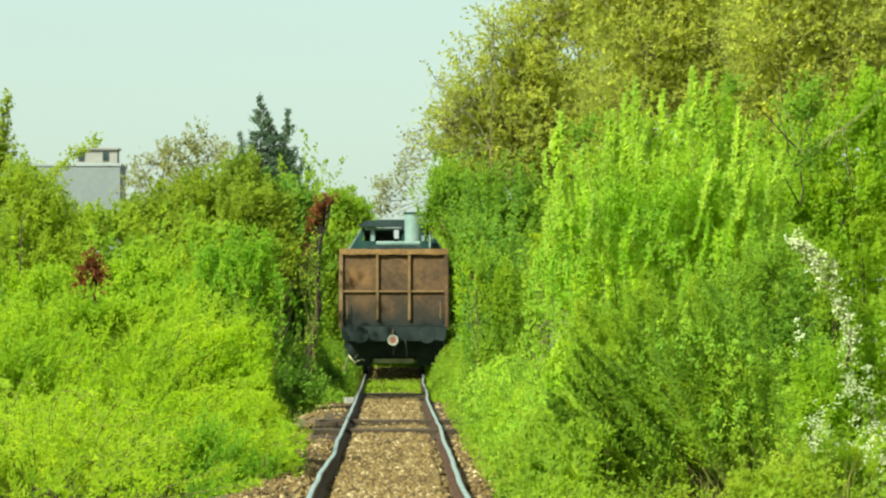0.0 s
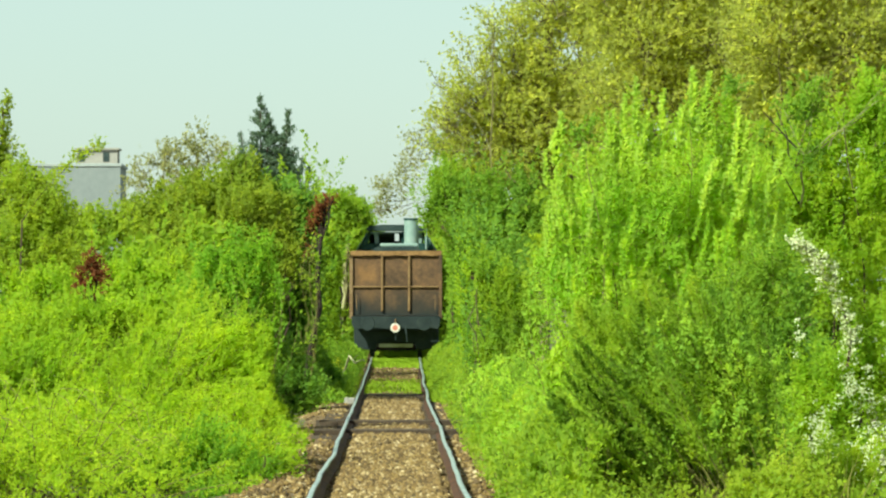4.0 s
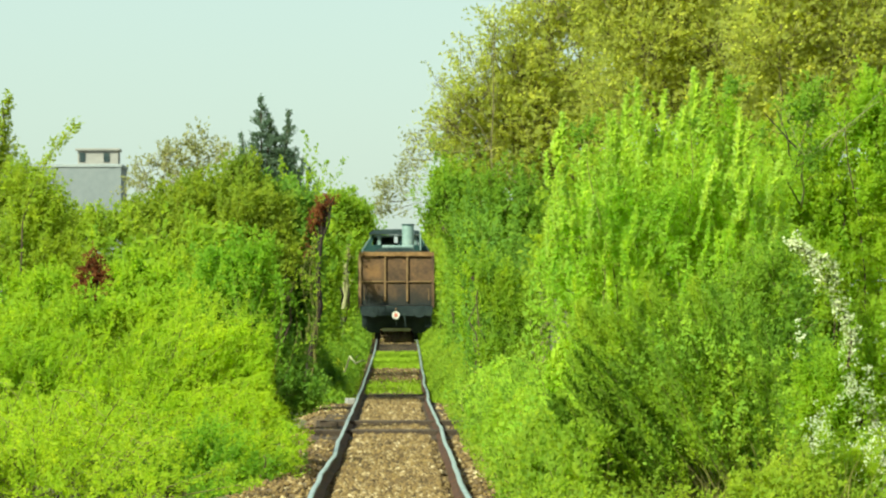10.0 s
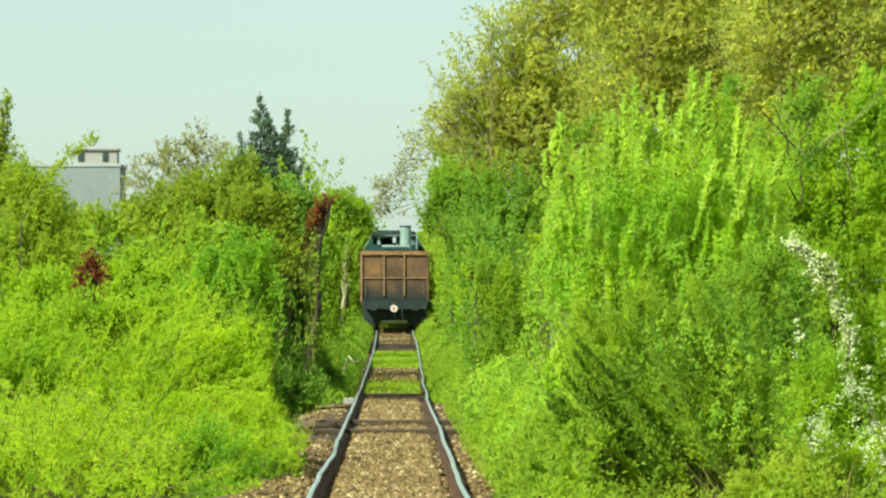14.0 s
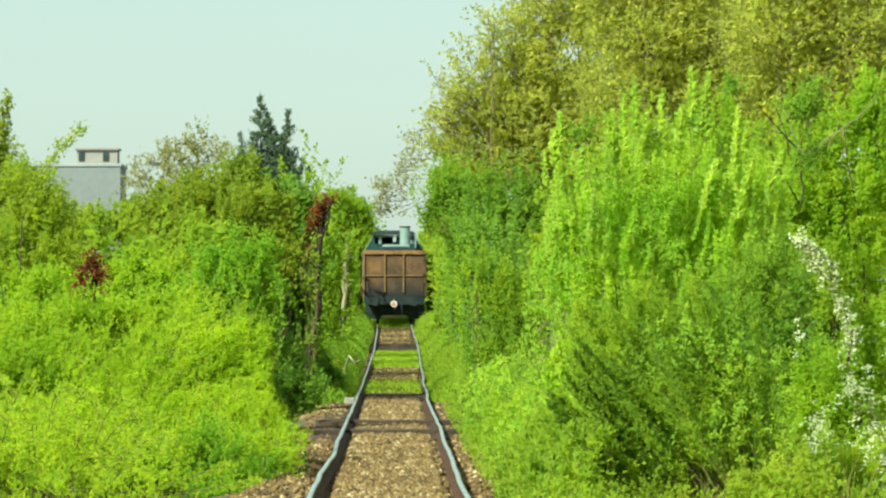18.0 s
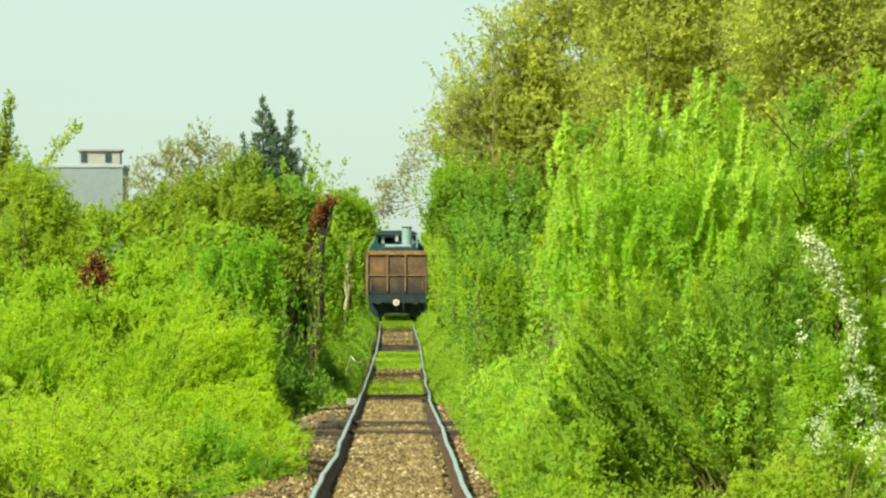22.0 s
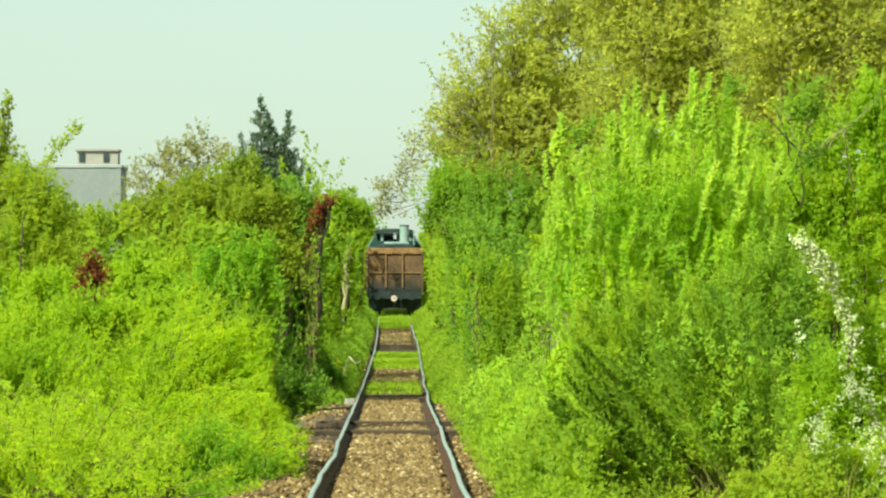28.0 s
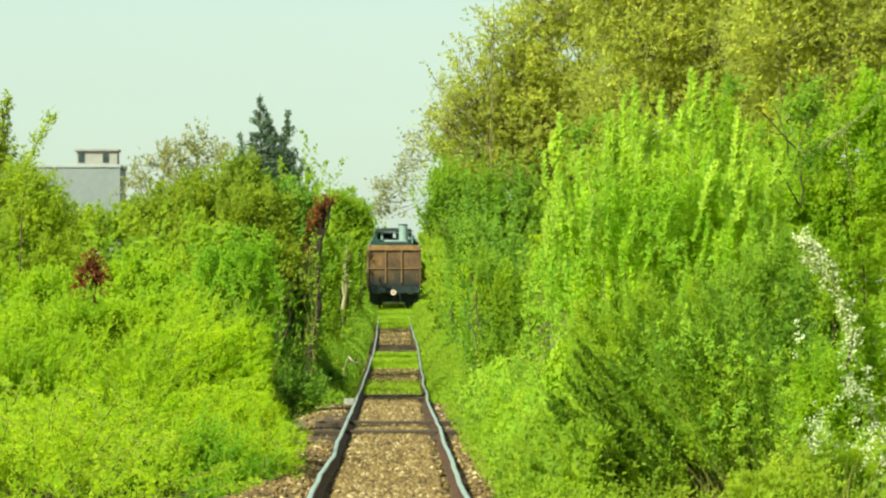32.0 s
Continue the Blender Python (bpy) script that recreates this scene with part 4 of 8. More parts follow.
    part("tail_lamp_bracket", boxes((-0.035, -0.005, -e - 0.379, -e - 0.35, 0.93, 1.2), (-0.035, -0.005, -e - 0.35, -e - 0.09, 1.17, 1.2)), RUST_EDGE, lamp, "thin steel hanger")
    step = rods(((1.12, -e - 0.05, 0.95), (1.12, -e - 0.05, 0.52), 0.016), ((1.32, -e - 0.05, 0.95), (1.32, -e - 0.05, 0.52), 0.016), sides=8)
    part("step", box(step, 1.08, 1.36, -e - 0.2, -e - 0.02, 0.5, 0.53), HAZED_GRIME, w)
    for x in (-1.22, 1.22):
        part("grab_rail", rods(((x, -e - 0.09, 1.5), (x, -e - 0.13, 1.5), 0.012), ((x, -e - 0.13, 1.5), (x, -e - 0.13, 1.95), 0.012), ((x, -e - 0.13, 1.95), (x, -e - 0.09, 1.95), 0.012), sides=8), RUST_EDGE, w)
    wheels = []
    for by in (-e + 2.1, e - 2.1):
        for x in (-1.0, 1.0):
            frame_part = boxes((x - 0.05, x + 0.05, by - 1.25, by + 1.25, 0.58, 0.74), (x - 0.06, x + 0.06, by - 1.05, by - 0.75, 0.36, 0.62), (x - 0.06, x + 0.06, by + 0.75, by + 1.05, 0.36, 0.62), bevel=0.015)
            part("bogie_frame", frame_part, HAZED_GRIME, w)
        part("bogie_end_beam", beam([(-0.62, 0.24), (-0.60, 0.47), (0.60, 0.47), (0.62, 0.24), (0.94, 0.23), (1.15, 0.28), (1.28, 0.40), (1.31, 0.52), (1.31, 0.90), (-1.31, 0.90), (-1.31, 0.52), (-1.28, 0.40), (-1.15, 0.28), (-0.94, 0.23)], by - 1.42, by - 1.28), HAZED_GRIME, w, "dark grimy bogie end beam")
        part("bolster", boxes((-1.05, 1.05, by - 0.16, by + 0.16, 0.62, 0.95), bevel=0.02), HAZED_GRIME, w)
        part("brake_beam", boxes((-0.53, 0.53, by - 1.47, by - 1.425, 0.30, 0.42), bevel=0.012), DUSTY, w, "pale dusty brake beam")
        for y in (by - 0.9, by + 0.9):
            axle = part("wheelset", rods(((-1.06, 0, 0), (1.06, 0, 0), 0.075), sides=10), HAZED_GRIME, w)
            axle.location = (0, y, 0.46)
            for x in (-0.755, 0.755):
                s = 1 if x > 0 else -1
                bm = rods(((x - s * 0.03, 0, 0), (x + s * 0.065, 0, 0), 0.46), ((x - s * 0.065, 0, 0), (x - s * 0.0305, 0, 0), 0.488), sides=32)
                part("wheel", bm, HAZED_GRIME, axle)
            wheels.append((axle, y))
    return w, wheels


def locomotive():
    """A hooded diesel shunter; local y runs forward from its rear buffers, z from the rail head."""
    w = tagged(new("locomotive"), "faded teal diesel shunting locomotive with tall exhaust stack", "locomotive")
    bm = bmesh.new()
    profile = [(-0.95, 1.35), (-0.95, 3.06)] + [(-0.95 + 0.38 * (1 - math.cos(a)), 3.06 + 0.42 * math.sin(a)) for a in (0.5, 1.0, 1.57)]
    profile += [(-x, z) for x, z in reversed(profile)]
    for y in (0.9, 6.6):
        bm.verts.ensure_lookup_table()
        ring = [bm.verts.new((x, y, z)) for x, z in profile]
        bm.faces.new(ring)
        if y > 1:
            for i in range(len(ring)):
                bm.faces.new((last[i], last[(i + 1) % len(ring)], ring[(i + 1) % len(ring)], ring[i]))
        last = ring
    bmesh.ops.recalc_face_normals(bm, faces=bm.faces)
    hood = part("rear_hood", bm, LOCO_DARK, w, "dark teal rounded engine hood")
    part("hood_cover", boxes((-0.56, 0.75, 1.2, 4.6, 3.475, 3.58), bevel=0.04), LOCO_GREY, hood, "pale hood top plate")
    for k in range(5):
        part("louvre", boxes((-0.6, 0.6, 0.86, 0.897, 1.7 + k * 0.28, 1.86 + k * 0.28)), LOCO_DARK, hood)
    part("frame_deck", boxes((-1.42, 1.42, 0.3, 13.6, 1.12, 1.34), bevel=0.02), LOCO_DARK, w)
    stack = part("exhaust_stack", rods(((0.53, 5.6, 3.40), (0.53, 5.6, 4.42), 0.25), sides=28), LOCO_GREY, w, "tall pale grey-green exhaust cylinder")
    part("stack_rim", rods(((0.53, 5.6, 4.42), (0.53, 5.6, 4.48), 0.275), sides=28), LOCO_GREEN, stack)
    # cab: sides lean inwards above the waist, windows through both end walls
    z0, z1, z2, z3 = 1.34, 3.60, 4.02, 4.22
    y0, y1 = 6.65, 9.0

    waist = [(-1.36, z0), (1.36, z0), (1.36, 3.37), (1.215, z1), (-1.215, z1), (-1.36, 3.37)]
    part("cab_wall", beam(waist, y0, y0 + 0.06), LOCO_GREEN, w, "dark teal cab rear wall")
    part("cab_wall", beam(waist, y1, y1 + 0.06), LOCO_DARK, w)
    for a, b, mat in ((-0.76, -0.63, LOCO_GREY), (0.18, 0.34, LOCO_GREEN), (0.80, 0.90, LOCO_GREY)):
        part("window_post", boxes((a, b, y0, y0 + 0.06, z1 + 0.001, z2)), mat, w, "pale window pillar" if mat is LOCO_GREY else "dark window pillar")
    for a, b in ((-0.97, -0.05), (0.10, 0.97)):
        part("bulkhead", boxes((a, b, y1, y1 + 0.06, z1 + 0.001, z2)), LOCO_GREY, w)
    part("window_sill", boxes((-0.0495, 0.0995, y1, y1 + 0.06, z1 + 0.001, z1 + 0.09)), LOCO_DARK, w)
    for s in (-1, 1):
        part("window_post", beam([(s * 1.21, z1 + 0.001), (s * 1.0, z1 + 0.001), (s * 0.9, z2), (s * 0.975, z2)], y0, y0 + 0.06), LOCO_GREEN, w)
        side = [(s * 1.37, z0), (s * 1.43, z0), (s * 1.43, 3.36), (s * 1.02, z2), (s * 0.98, z2), (s * 1.37, 3.37)]
        part("cab_side", beam(side, y0 + 0.03, y1 + 0.03), LOCO_GREEN, w, "dark teal cab side leaning inwards")
        edge = [(s * 1.40, 3.2), (s * 1.44, 3.2), (s * 1.44, 3.37), (s * 1.03, z2), (s * 0.99, z2), (s * 1.40, 3.35)]
        part("corner_strip", beam(edge, y0 - 0.02, y0 + 0.028), LOCO_GREY, w, "pale worn corner strip")
    part("gutter", boxes((-0.93, 0.36, y0 - 0.06, y0 - 0.002, z2 - 0.075, z2 - 0.015), bevel=0.01), LOCO_GREY, w, "pale roof gutter")
    arch = [(-1.13, z2), (-1.11, z2 + 0.06), (-0.95, z3 - 0.03), (-0.5, z3 + 0.02), (0.5, z3 + 0.02), (0.95, z3 - 0.03), (1.11, z2 + 0.06), (1.13, z2)]
    part("cab_roof", beam([(x, z + 0.022) for x, z in arch], y0 - 0.22, y1 + 0.22), LOCO_DARK, w, "dark curved cab roof")
    part("roof_handrail", rods(((1.05, 5.0, 3.4), (1.05, 5.0, 4.1), 0.03), ((1.05, 6.4, 3.4), (1.05, 6.4, 4.1), 0.03), ((1.05, 5.0, 4.1), (1.05, 6.4, 4.1), 0.03), sides=8), LOCO_GREY, w)
    part("front_hood", boxes((-0.95, 0.95, 9.07, 13.1, 1.345, 3.25), bevel=0.15), LOCO_GREEN, w)
    for x in (-1.05, 1.05):
        part("bogie_frame", boxes((x - 0.05, x + 0.05, 1.4, 12.4, 0.5, 0.95), bevel=0.02), LOCO_DARK, w)
    for x in (-0.875, 0.875):
        part("buffer", rods(((x, 0.3, 1.06), (x, 0.02, 1.06), 0.10), ((x, 0.02, 1.06), (x, 0.0, 1.06), 0.225), sides=20), HAZED_GRIME, w)
    wheels = []
    for y in (2.2, 4.6, 9.2, 11.6):
        axle = part("wheelset", rods(((-1.0, 0, 0), (1.0, 0, 0), 0.08), sides=10), HAZED_GRIME, w)
        axle.location = (0, y, 0.5)
        for x in (-0.755, 0.755):
            s = 1 if x > 0 else -1
            part("wheel", rods(((x - s * 0.03, 0, 0), (x + s * 0.065, 0, 0), 0.5), ((x - s * 0.065, 0, 0), (x - s * 0.0305, 0, 0), 0.528), sides=32), HAZED_GRIME, axle)
        wheels.append((axle, y))
    return w, wheels


wagon, wagon_wheels = freight_wagon()
engine, engine_wheels = locomotive()

# ---- buildings behind the trees ----


def apartment_block():
    b = tagged(new("apartment_building"), "pale grey rendered flat-roofed apartment block behind the trees", "building")
    b.location = (-34.6, 500, 0.0)
    part("wall", boxes((-9.5, 4.25, 0, 11, 1.0, 18.8)), PLASTER, b, "grey rendered walls")
    part("parapet", boxes((-9.65, 4.4, -0.15, 11.15, 18.801, 19.15), bevel=0.05), ROOF_SLAB, b)
    room = part("roof_room", boxes((-0.75, 3.75, 3, 7, 19.151, 20.75)), CREAM, b, "small cream stair-head room on the roof")
    part("roof_slab", boxes((-1.0, 3.95, 2.7, 7.3, 20.751, 20.98), bevel=0.04), CREAM, room)
    for x in (-0.55, 2.15):
        part("opening", boxes((x, x + 0.65, 2.9, 2.999, 19.5, 20.5)), LOCO_DARK, room, "dark window opening")
    for floor_no in range(6):
        for k in range(4):
            x, z = -9.45 + k * 3.43, 1.2 + floor_no * 2.93
            part("wall_panel", boxes((x, x + 3.424, -0.03, -0.002, z, z + 2.924), bevel=0.003), PLASTER, b)
    return b


apartment_block()

# ---- conifer ----


def conifer():
    t = tagged(new("conifer"), "dark blue-green spruce with ragged double top", "tree")
    base = (-8.6, 300, 1.2)
    t.location = base
    rng = np.random.default_rng(77)
    tops = (((-0.3, 0.0), 15.5, 0.85), ((0.25, 0.2), 14.4, 0.7), ((1.6, 0.4), 14.6, 0.6), ((-1.6, 0.2), 13.2, 0.5), ((2.0, 0.3), 12.2, 0.6), ((2.5, 0.0), 11.5, 0.5), ((3.0, 0.2), 10.9, 0.5), ((3.6, 0.3), 10.1, 0.55),
            ((0.7, 0.5), 13.2, 0.9), ((-0.8, 0.3), 12.4, 1.1), ((1.3, 0.0), 12.2, 1.0))
    for (tx, ty), h, w in tops:
        trunk = bent(rng, (tx * 0.2, ty * 0.2, -0.2), (tx, ty, h), 0.16 * w + 0.05, 0.02, 10, 0.02)
        child("trunk", limb_mesh("trunk", [trunk], BARK, 7), t)
        pos, axis = [], []
        z = h
        while z > 4.0:
            z -= rng.uniform(0.22, 0.42)
            down = h - z
            for _ in range(rng.integers(3, 6)):
                a = rng.uniform(0, 6.283)
                reach = w * (0.06 + 0.36 * down ** 0.95) * rng.uniform(0.3, 1.4)
                d = np.array((math.cos(a), math.sin(a), 0.9 if down < 2.5 else 0.25))
                f = np.clip(z / h, 0, 1)
                foot = np.array((tx * (0.2 + 0.8 * f), ty * (0.2 + 0.8 * f), z))
                m = int(52 * reach + 6)
                s = rng.uniform(0.05, 1, (m, 1)) * reach
                hang = np.zeros((m, 3))
                hang[:, 2] = -0.22 * s[:, 0] ** 1.5 - rng.uniform(0, 0.22, m)
                pos.append(foot + d * s + hang + rng.normal(0, 0.07, (m, 3)))
                axis.append(unit(d * 0.7 + rng.normal(0, 0.4, (m, 3)) + np.array((0, 0, 0.45))))
        pos, axis = np.concatenate(pos), np.concatenate(axis)
        n = len(pos)
        size = rng.uniform(0.15, 0.32, n)
        v, f = leaf_quads(pos, axis, unit(rng.normal(0, 1, (n, 3))), size, size * 0.36)
        child("crown", mesh_of("crown", v, f, HAZED_NEEDLES), t)


conifer()

# ---- shrubs and trees along the line ----
shrub("shrub", "rounded yellow-green willow shrub leaning over the ballast", "shrub", (-2.56, 60, -0.42),
      [(0.66, -2.00, 1.29, 0.62, 0.55, 0.87), (-0.28, -2.00, 1.44, 1.01, 0.91, 0.83), (0.56, -5.00, 0.64, 0.86, 0.77, 0.69), (-0.47, -5.00, 0.58, 1.03, 0.93, 0.69), (1.15, -4.00, 0.76, 0.36, 0.33, 0.67), (1.29, -1.00, 0.69, 0.29, 0.27, 0.43), (1.46, -6.00, 0.57, 0.23, 0.21, 0.34), (1.10, -7.00, 0.27, 0.46, 0.40, 0.28), (-0.00, 0.00, 2.05, 0.60, 0.54, 0.38), (-0.74, -4.00, 0.97, 0.84, 0.76, 0.77), (0.02, -8.00, 0.27, 0.78, 0.56, 0.39), (0.90, -7.00, 0.37, 0.50, 0.45, 0.36), (-0.69, -9.00, 0.37, 0.77, 0.55, 0.38), (0.78, -2.20, 1.45, 0.45, 0.40, 0.62), (1.05, -2.60, 1.00, 0.36, 0.32, 0.62), (0.62, -2.10, 1.80, 0.42, 0.40, 0.36), (1.02, -2.30, 1.32, 0.34, 0.34, 0.52)],
      19000, 0.046, LEAF_WILLOW, 100, sway=0.25, core=0.12, rods_of_leaves=(430, 170, 0.03), pieces=3, rise=0.9, reach=0.55, slim=0.34, per=20, along=2.0, spread=0.18, scatter=0.22, lean=0.35)
shrub("shrub", "low spreading yellow-green willow shrub beside the track", "shrub", (-4.51, 58, -0.41),
      [(0.36, 0.00, 1.06, 0.94, 0.85, 0.87), (-0.43, 0.00, 1.14, 0.87, 0.78, 0.87), (0.33, -5.00, 0.55, 0.99, 0.86, 0.60), (-1.16, 0.00, 0.70, 0.87, 0.78, 0.87), (0.77, -9.00, 0.42, 0.80, 0.53, 0.37), (0.10, -9.00, 0.49, 0.73, 0.62, 0.43), (1.19, -13.00, 0.33, 0.84, 0.41, 0.28), (2.04, -12.00, 0.32, 0.57, 0.37, 0.26)],
      22000, 0.048, LEAF_WILLOW, 110, sway=0.25, core=0.12, rods_of_leaves=(330, 160, 0.032), pieces=2, rise=0.7, slim=0.4, reach=0.4, per=16, along=1.5, spread=0.25, lean=0.25)
# cooler green shoots added to paint the willow's own shadow low down
shrub("low_shrub", "low green shoots added for the willow's self-shadowed foot", "shrub", (-2.0, 52.5, -0.42),
      [(0.42, 0.00, 0.36, 0.46, 0.40, 0.36), (-0.20, 0.00, 0.46, 0.52, 0.40, 0.40), (-0.75, -0.3, 0.34, 0.50, 0.40, 0.34), (0.05, -1.5, 0.12, 0.45, 0.40, 0.22), (0.62, 2.5, 0.25, 0.30, 0.6, 0.30), (-1.35, -0.5, 0.24, 0.45, 0.4, 0.28)],
      10500, 0.045, LEAF_COOL, 115, rise=0.8, reach=0.3, slim=0.45, per=12, along=1.4, spread=0.3, lean=0.3, sway=0.2)
shrub("shrub", "fresh green leafy shrub in the hedge", "shrub", (-2.69, 76, -0.42),
      [(-0.05, 0.00, 2.90, 0.55, 0.50, 0.50), (0.28, 0.00, 2.30, 0.50, 0.46, 0.62), (-0.48, 0.00, 2.46, 0.52, 0.46, 0.52), (0.40, 0.00, 3.00, 0.34, 0.30, 0.40), (0.58, 0.00, 1.85, 0.34, 0.30, 0.62)],
      8500, 0.075, LEAF_COOL, 120, sway=0.2, pieces=2, rods_of_leaves=(75, 110, 0.05), reach=0.3, rise=1.0)
shrub("shrub", "bright green shrub with rounded clumps of young shoots", "shrub", (-4.62, 78, -0.41),
      [(0.05, 0.00, 2.75, 0.40, 0.40, 0.44), (-0.60, 0.00, 2.45, 0.62, 0.56, 0.48), (0.72, 0.00, 2.62, 0.42, 0.40, 0.46), (0.10, 0.00, 1.92, 1.0, 0.80, 0.55), (0.15, -7.00, 2.08, 1.0, 0.55, 0.38), (1.22, -7.00, 2.20, 0.66, 0.48, 0.34)],
      10500, 0.07, LEAF_LIME, 130, sway=0.2, pieces=2, rods_of_leaves=(110, 120, 0.06), reach=0.28, rise=1.0)
shrub("shrub", "bright green shrub at the field edge", "shrub", (-6.2, 77, -0.4),
      [(0.00, 0.00, 2.36, 0.70, 0.64, 0.62), (0.48, 0.00, 2.66, 0.46, 0.42, 0.40), (-0.57, 0.00, 2.70, 0.50, 0.45, 0.52), (-0.29, 0.00, 1.70, 0.92, 0.80, 0.55), (0.57, -7.00, 1.94, 0.90, 0.54, 0.37)],
      9500, 0.07, LEAF_LIME, 140, sway=0.2, pieces=2, rods_of_leaves=(90, 120, 0.06), reach=0.28, rise=1.0)
shrub("sapling", "young russet-leaved cherry plum sapling in the hedge", "sapling", (-4.85, 73, -0.41),
      [(0.03, 0.00, 2.98, 0.12, 0.10, 0.20), (-0.08, 0.00, 2.72, 0.16, 0.12, 0.20), (0.12, 0.00, 2.84, 0.10, 0.08, 0.16)],
      900, 0.06, LEAF_RED, 150, reach=0.2, plume=0, even=True, spread=0.8, stems=1, stem_radius=0.025, fork=6, sway=0.3)
shrub("hedge_shrub", "tall olive-green hedge shrub", "shrub", (-7.05, 98, -0.36),
      [(0.00, 0.00, 3.92, 1.16, 0.79, 0.55), (-0.55, -0.20, 4.18, 0.55, 0.5, 0.46), (-0.98, 0.00, 3.99, 0.73, 0.66, 0.61), (0.98, 0.00, 4.05, 0.67, 0.61, 0.43), (-0.12, 0.00, 3.01, 1.47, 1.06, 0.73)],
      11520, 0.093, LEAF_HEDGE, 160, even=True, spread=0.5, reach=0.3, core=0.4, plume=0.15)
shrub("hedge_tree", "broad bushy maple with small green leaves", "tree", (-4.49, 101, -0.34),
      [(-0.12, 0.00, 4.60, 0.88, 0.80, 0.57), (-0.94, 0.00, 4.28, 0.76, 0.68, 0.57), (0.76, 0.00, 4.79, 0.95, 0.85, 0.69), (1.15, 0.00, 5.38, 0.38, 0.35, 0.42), (-0.12, 0.00, 3.65, 1.39, 1.25, 0.88), (1.27, 0.00, 3.90, 0.76, 0.68, 1.01)],
      17280, 0.09, LEAF_MAPLE, 170, stems=1, stem_radius=0.1, rise=0.8, reach=0.25, even=True, spread=0.6, core=0.35, plume=0.2)
# hedge face away from the sun: its shade is in the leaf colour
shrub("hedge_tree", "dense green hedge tree clipped by passing trains", "tree", (-2.36, 102, -0.31),
      [(-0.39, 0.00, 4.66, 0.77, 0.69, 0.64), (0.32, 0.00, 4.27, 0.57, 0.52, 0.64), (-0.13, 0.00, 3.25, 0.89, 0.80, 1.15), (0.44, 0.00, 2.87, 0.36, 0.32, 1.02), (0.25, 0.00, 1.72, 0.51, 0.46, 1.15), (0.44, 0.00, 0.83, 0.32, 0.29, 0.57), (-0.51, 0.00, 1.72, 0.77, 0.69, 1.27), (-0.43, -3.00, 0.49, 0.49, 0.45, 0.49)],
      20160, 0.09, LEAF_SHADED, 180, stems=1, stem_radius=0.12, rise=0.9, reach=0.25, even=True, spread=0.6, core=0.4, plume=0.2)
shrub("dead_sapling", "withered maroon-leaved sapling with bare brown trunk", "sapling", (-1.93, 98.2, -0.24),
      [(0.42, -0.20, 4.44, 0.15, 0.14, 0.14), (0.30, -0.20, 4.18, 0.13, 0.12, 0.18), (0.60, -0.20, 4.58, 0.13, 0.10, 0.07), (0.18, -0.20, 3.88, 0.06, 0.06, 0.18), (0.06, -0.20, 3.55, 0.05, 0.05, 0.16)],
      900, 0.07, LEAF_RED, 190, reach=0.16, plume=0, even=True, spread=0.8, core=0, stems=1, stem_radius=0.085, fork=6, bark=DARK_BARK)
shrub("dead_sapling", "slim dead sapling with dark trunk beside the line", "sapling", (-1.74, 136, 0.36),
      [(0.02, 0.00, 3.60, 0.10, 0.10, 0.30), (-0.05, 0.00, 3.10, 0.08, 0.08, 0.25)],
      90, 0.10, LEAF_DEEP, 195, plume=0, even=True, core=0, stems=1, stem_radius=0.06, fork=6, bark=DARK_BARK)
shrub("hedge_tree", "dense hedge tree clipped into a wall along the line", "tree", (-1.92, 124, 0.02),
      [(0.24, 0.00, 4.21, 0.59, 0.53, 0.62), (0.37, 0.00, 4.62, 0.43, 0.39, 0.34), (0.20, 0.00, 3.20, 0.43, 0.39, 0.93), (0.24, 0.00, 1.80, 0.34, 0.31, 1.24), (-0.19, 0.00, 3.04, 0.62, 0.56, 1.40)],
      11090, 0.116, LEAF_GREEN, 200, stems=1, stem_radius=0.12, rise=0.7)
shrub("hedge_tree", "shaded green hedge tree clipped into a wall along the line", "tree", (-1.82, 160, 0.55),
      [(0.32, 0.00, 4.52, 0.48, 0.43, 0.68), (0.24, 0.00, 3.32, 0.36, 0.32, 1.00), (0.08, 0.00, 1.72, 0.32, 0.29, 1.20), (-0.12, 0.00, 3.32, 0.60, 0.54, 1.40)],
      6480, 0.128, LEAF_GREEN, 210, stems=1, stem_radius=0.05, plume=0.5, reach=0.5)
shrub("hedge_tree", "distant hedge tree clipped into a wall along the line", "tree", (-1.68, 205, 1.23),
      [(0.30, 0.00, 4.67, 0.36, 0.32, 0.77), (0.13, 0.00, 3.26, 0.36, 0.32, 1.15), (-0.00, 0.00, 1.46, 0.36, 0.32, 1.15), (-0.26, 0.00, 3.51, 0.51, 0.46, 1.54)],
      3170, 0.162, LEAF_GREEN, 220, stems=1, stem_radius=0.02)
shrub("hedge_tree", "distant hedge tree at the top of the ramp", "tree", (-1.91, 262, 2.57),
      [(0.17, 0.00, 4.67, 0.46, 0.41, 0.66), (0.00, 0.00, 3.03, 0.46, 0.41, 1.31), (-0.13, 0.00, 1.39, 0.39, 0.35, 1.31), (-0.81, 0.00, 5.65, 0.79, 0.71, 0.72)],
      2830, 0.188, LEAF_GREEN, 230, stems=1, stem_radius=0.02, rise=0.9)
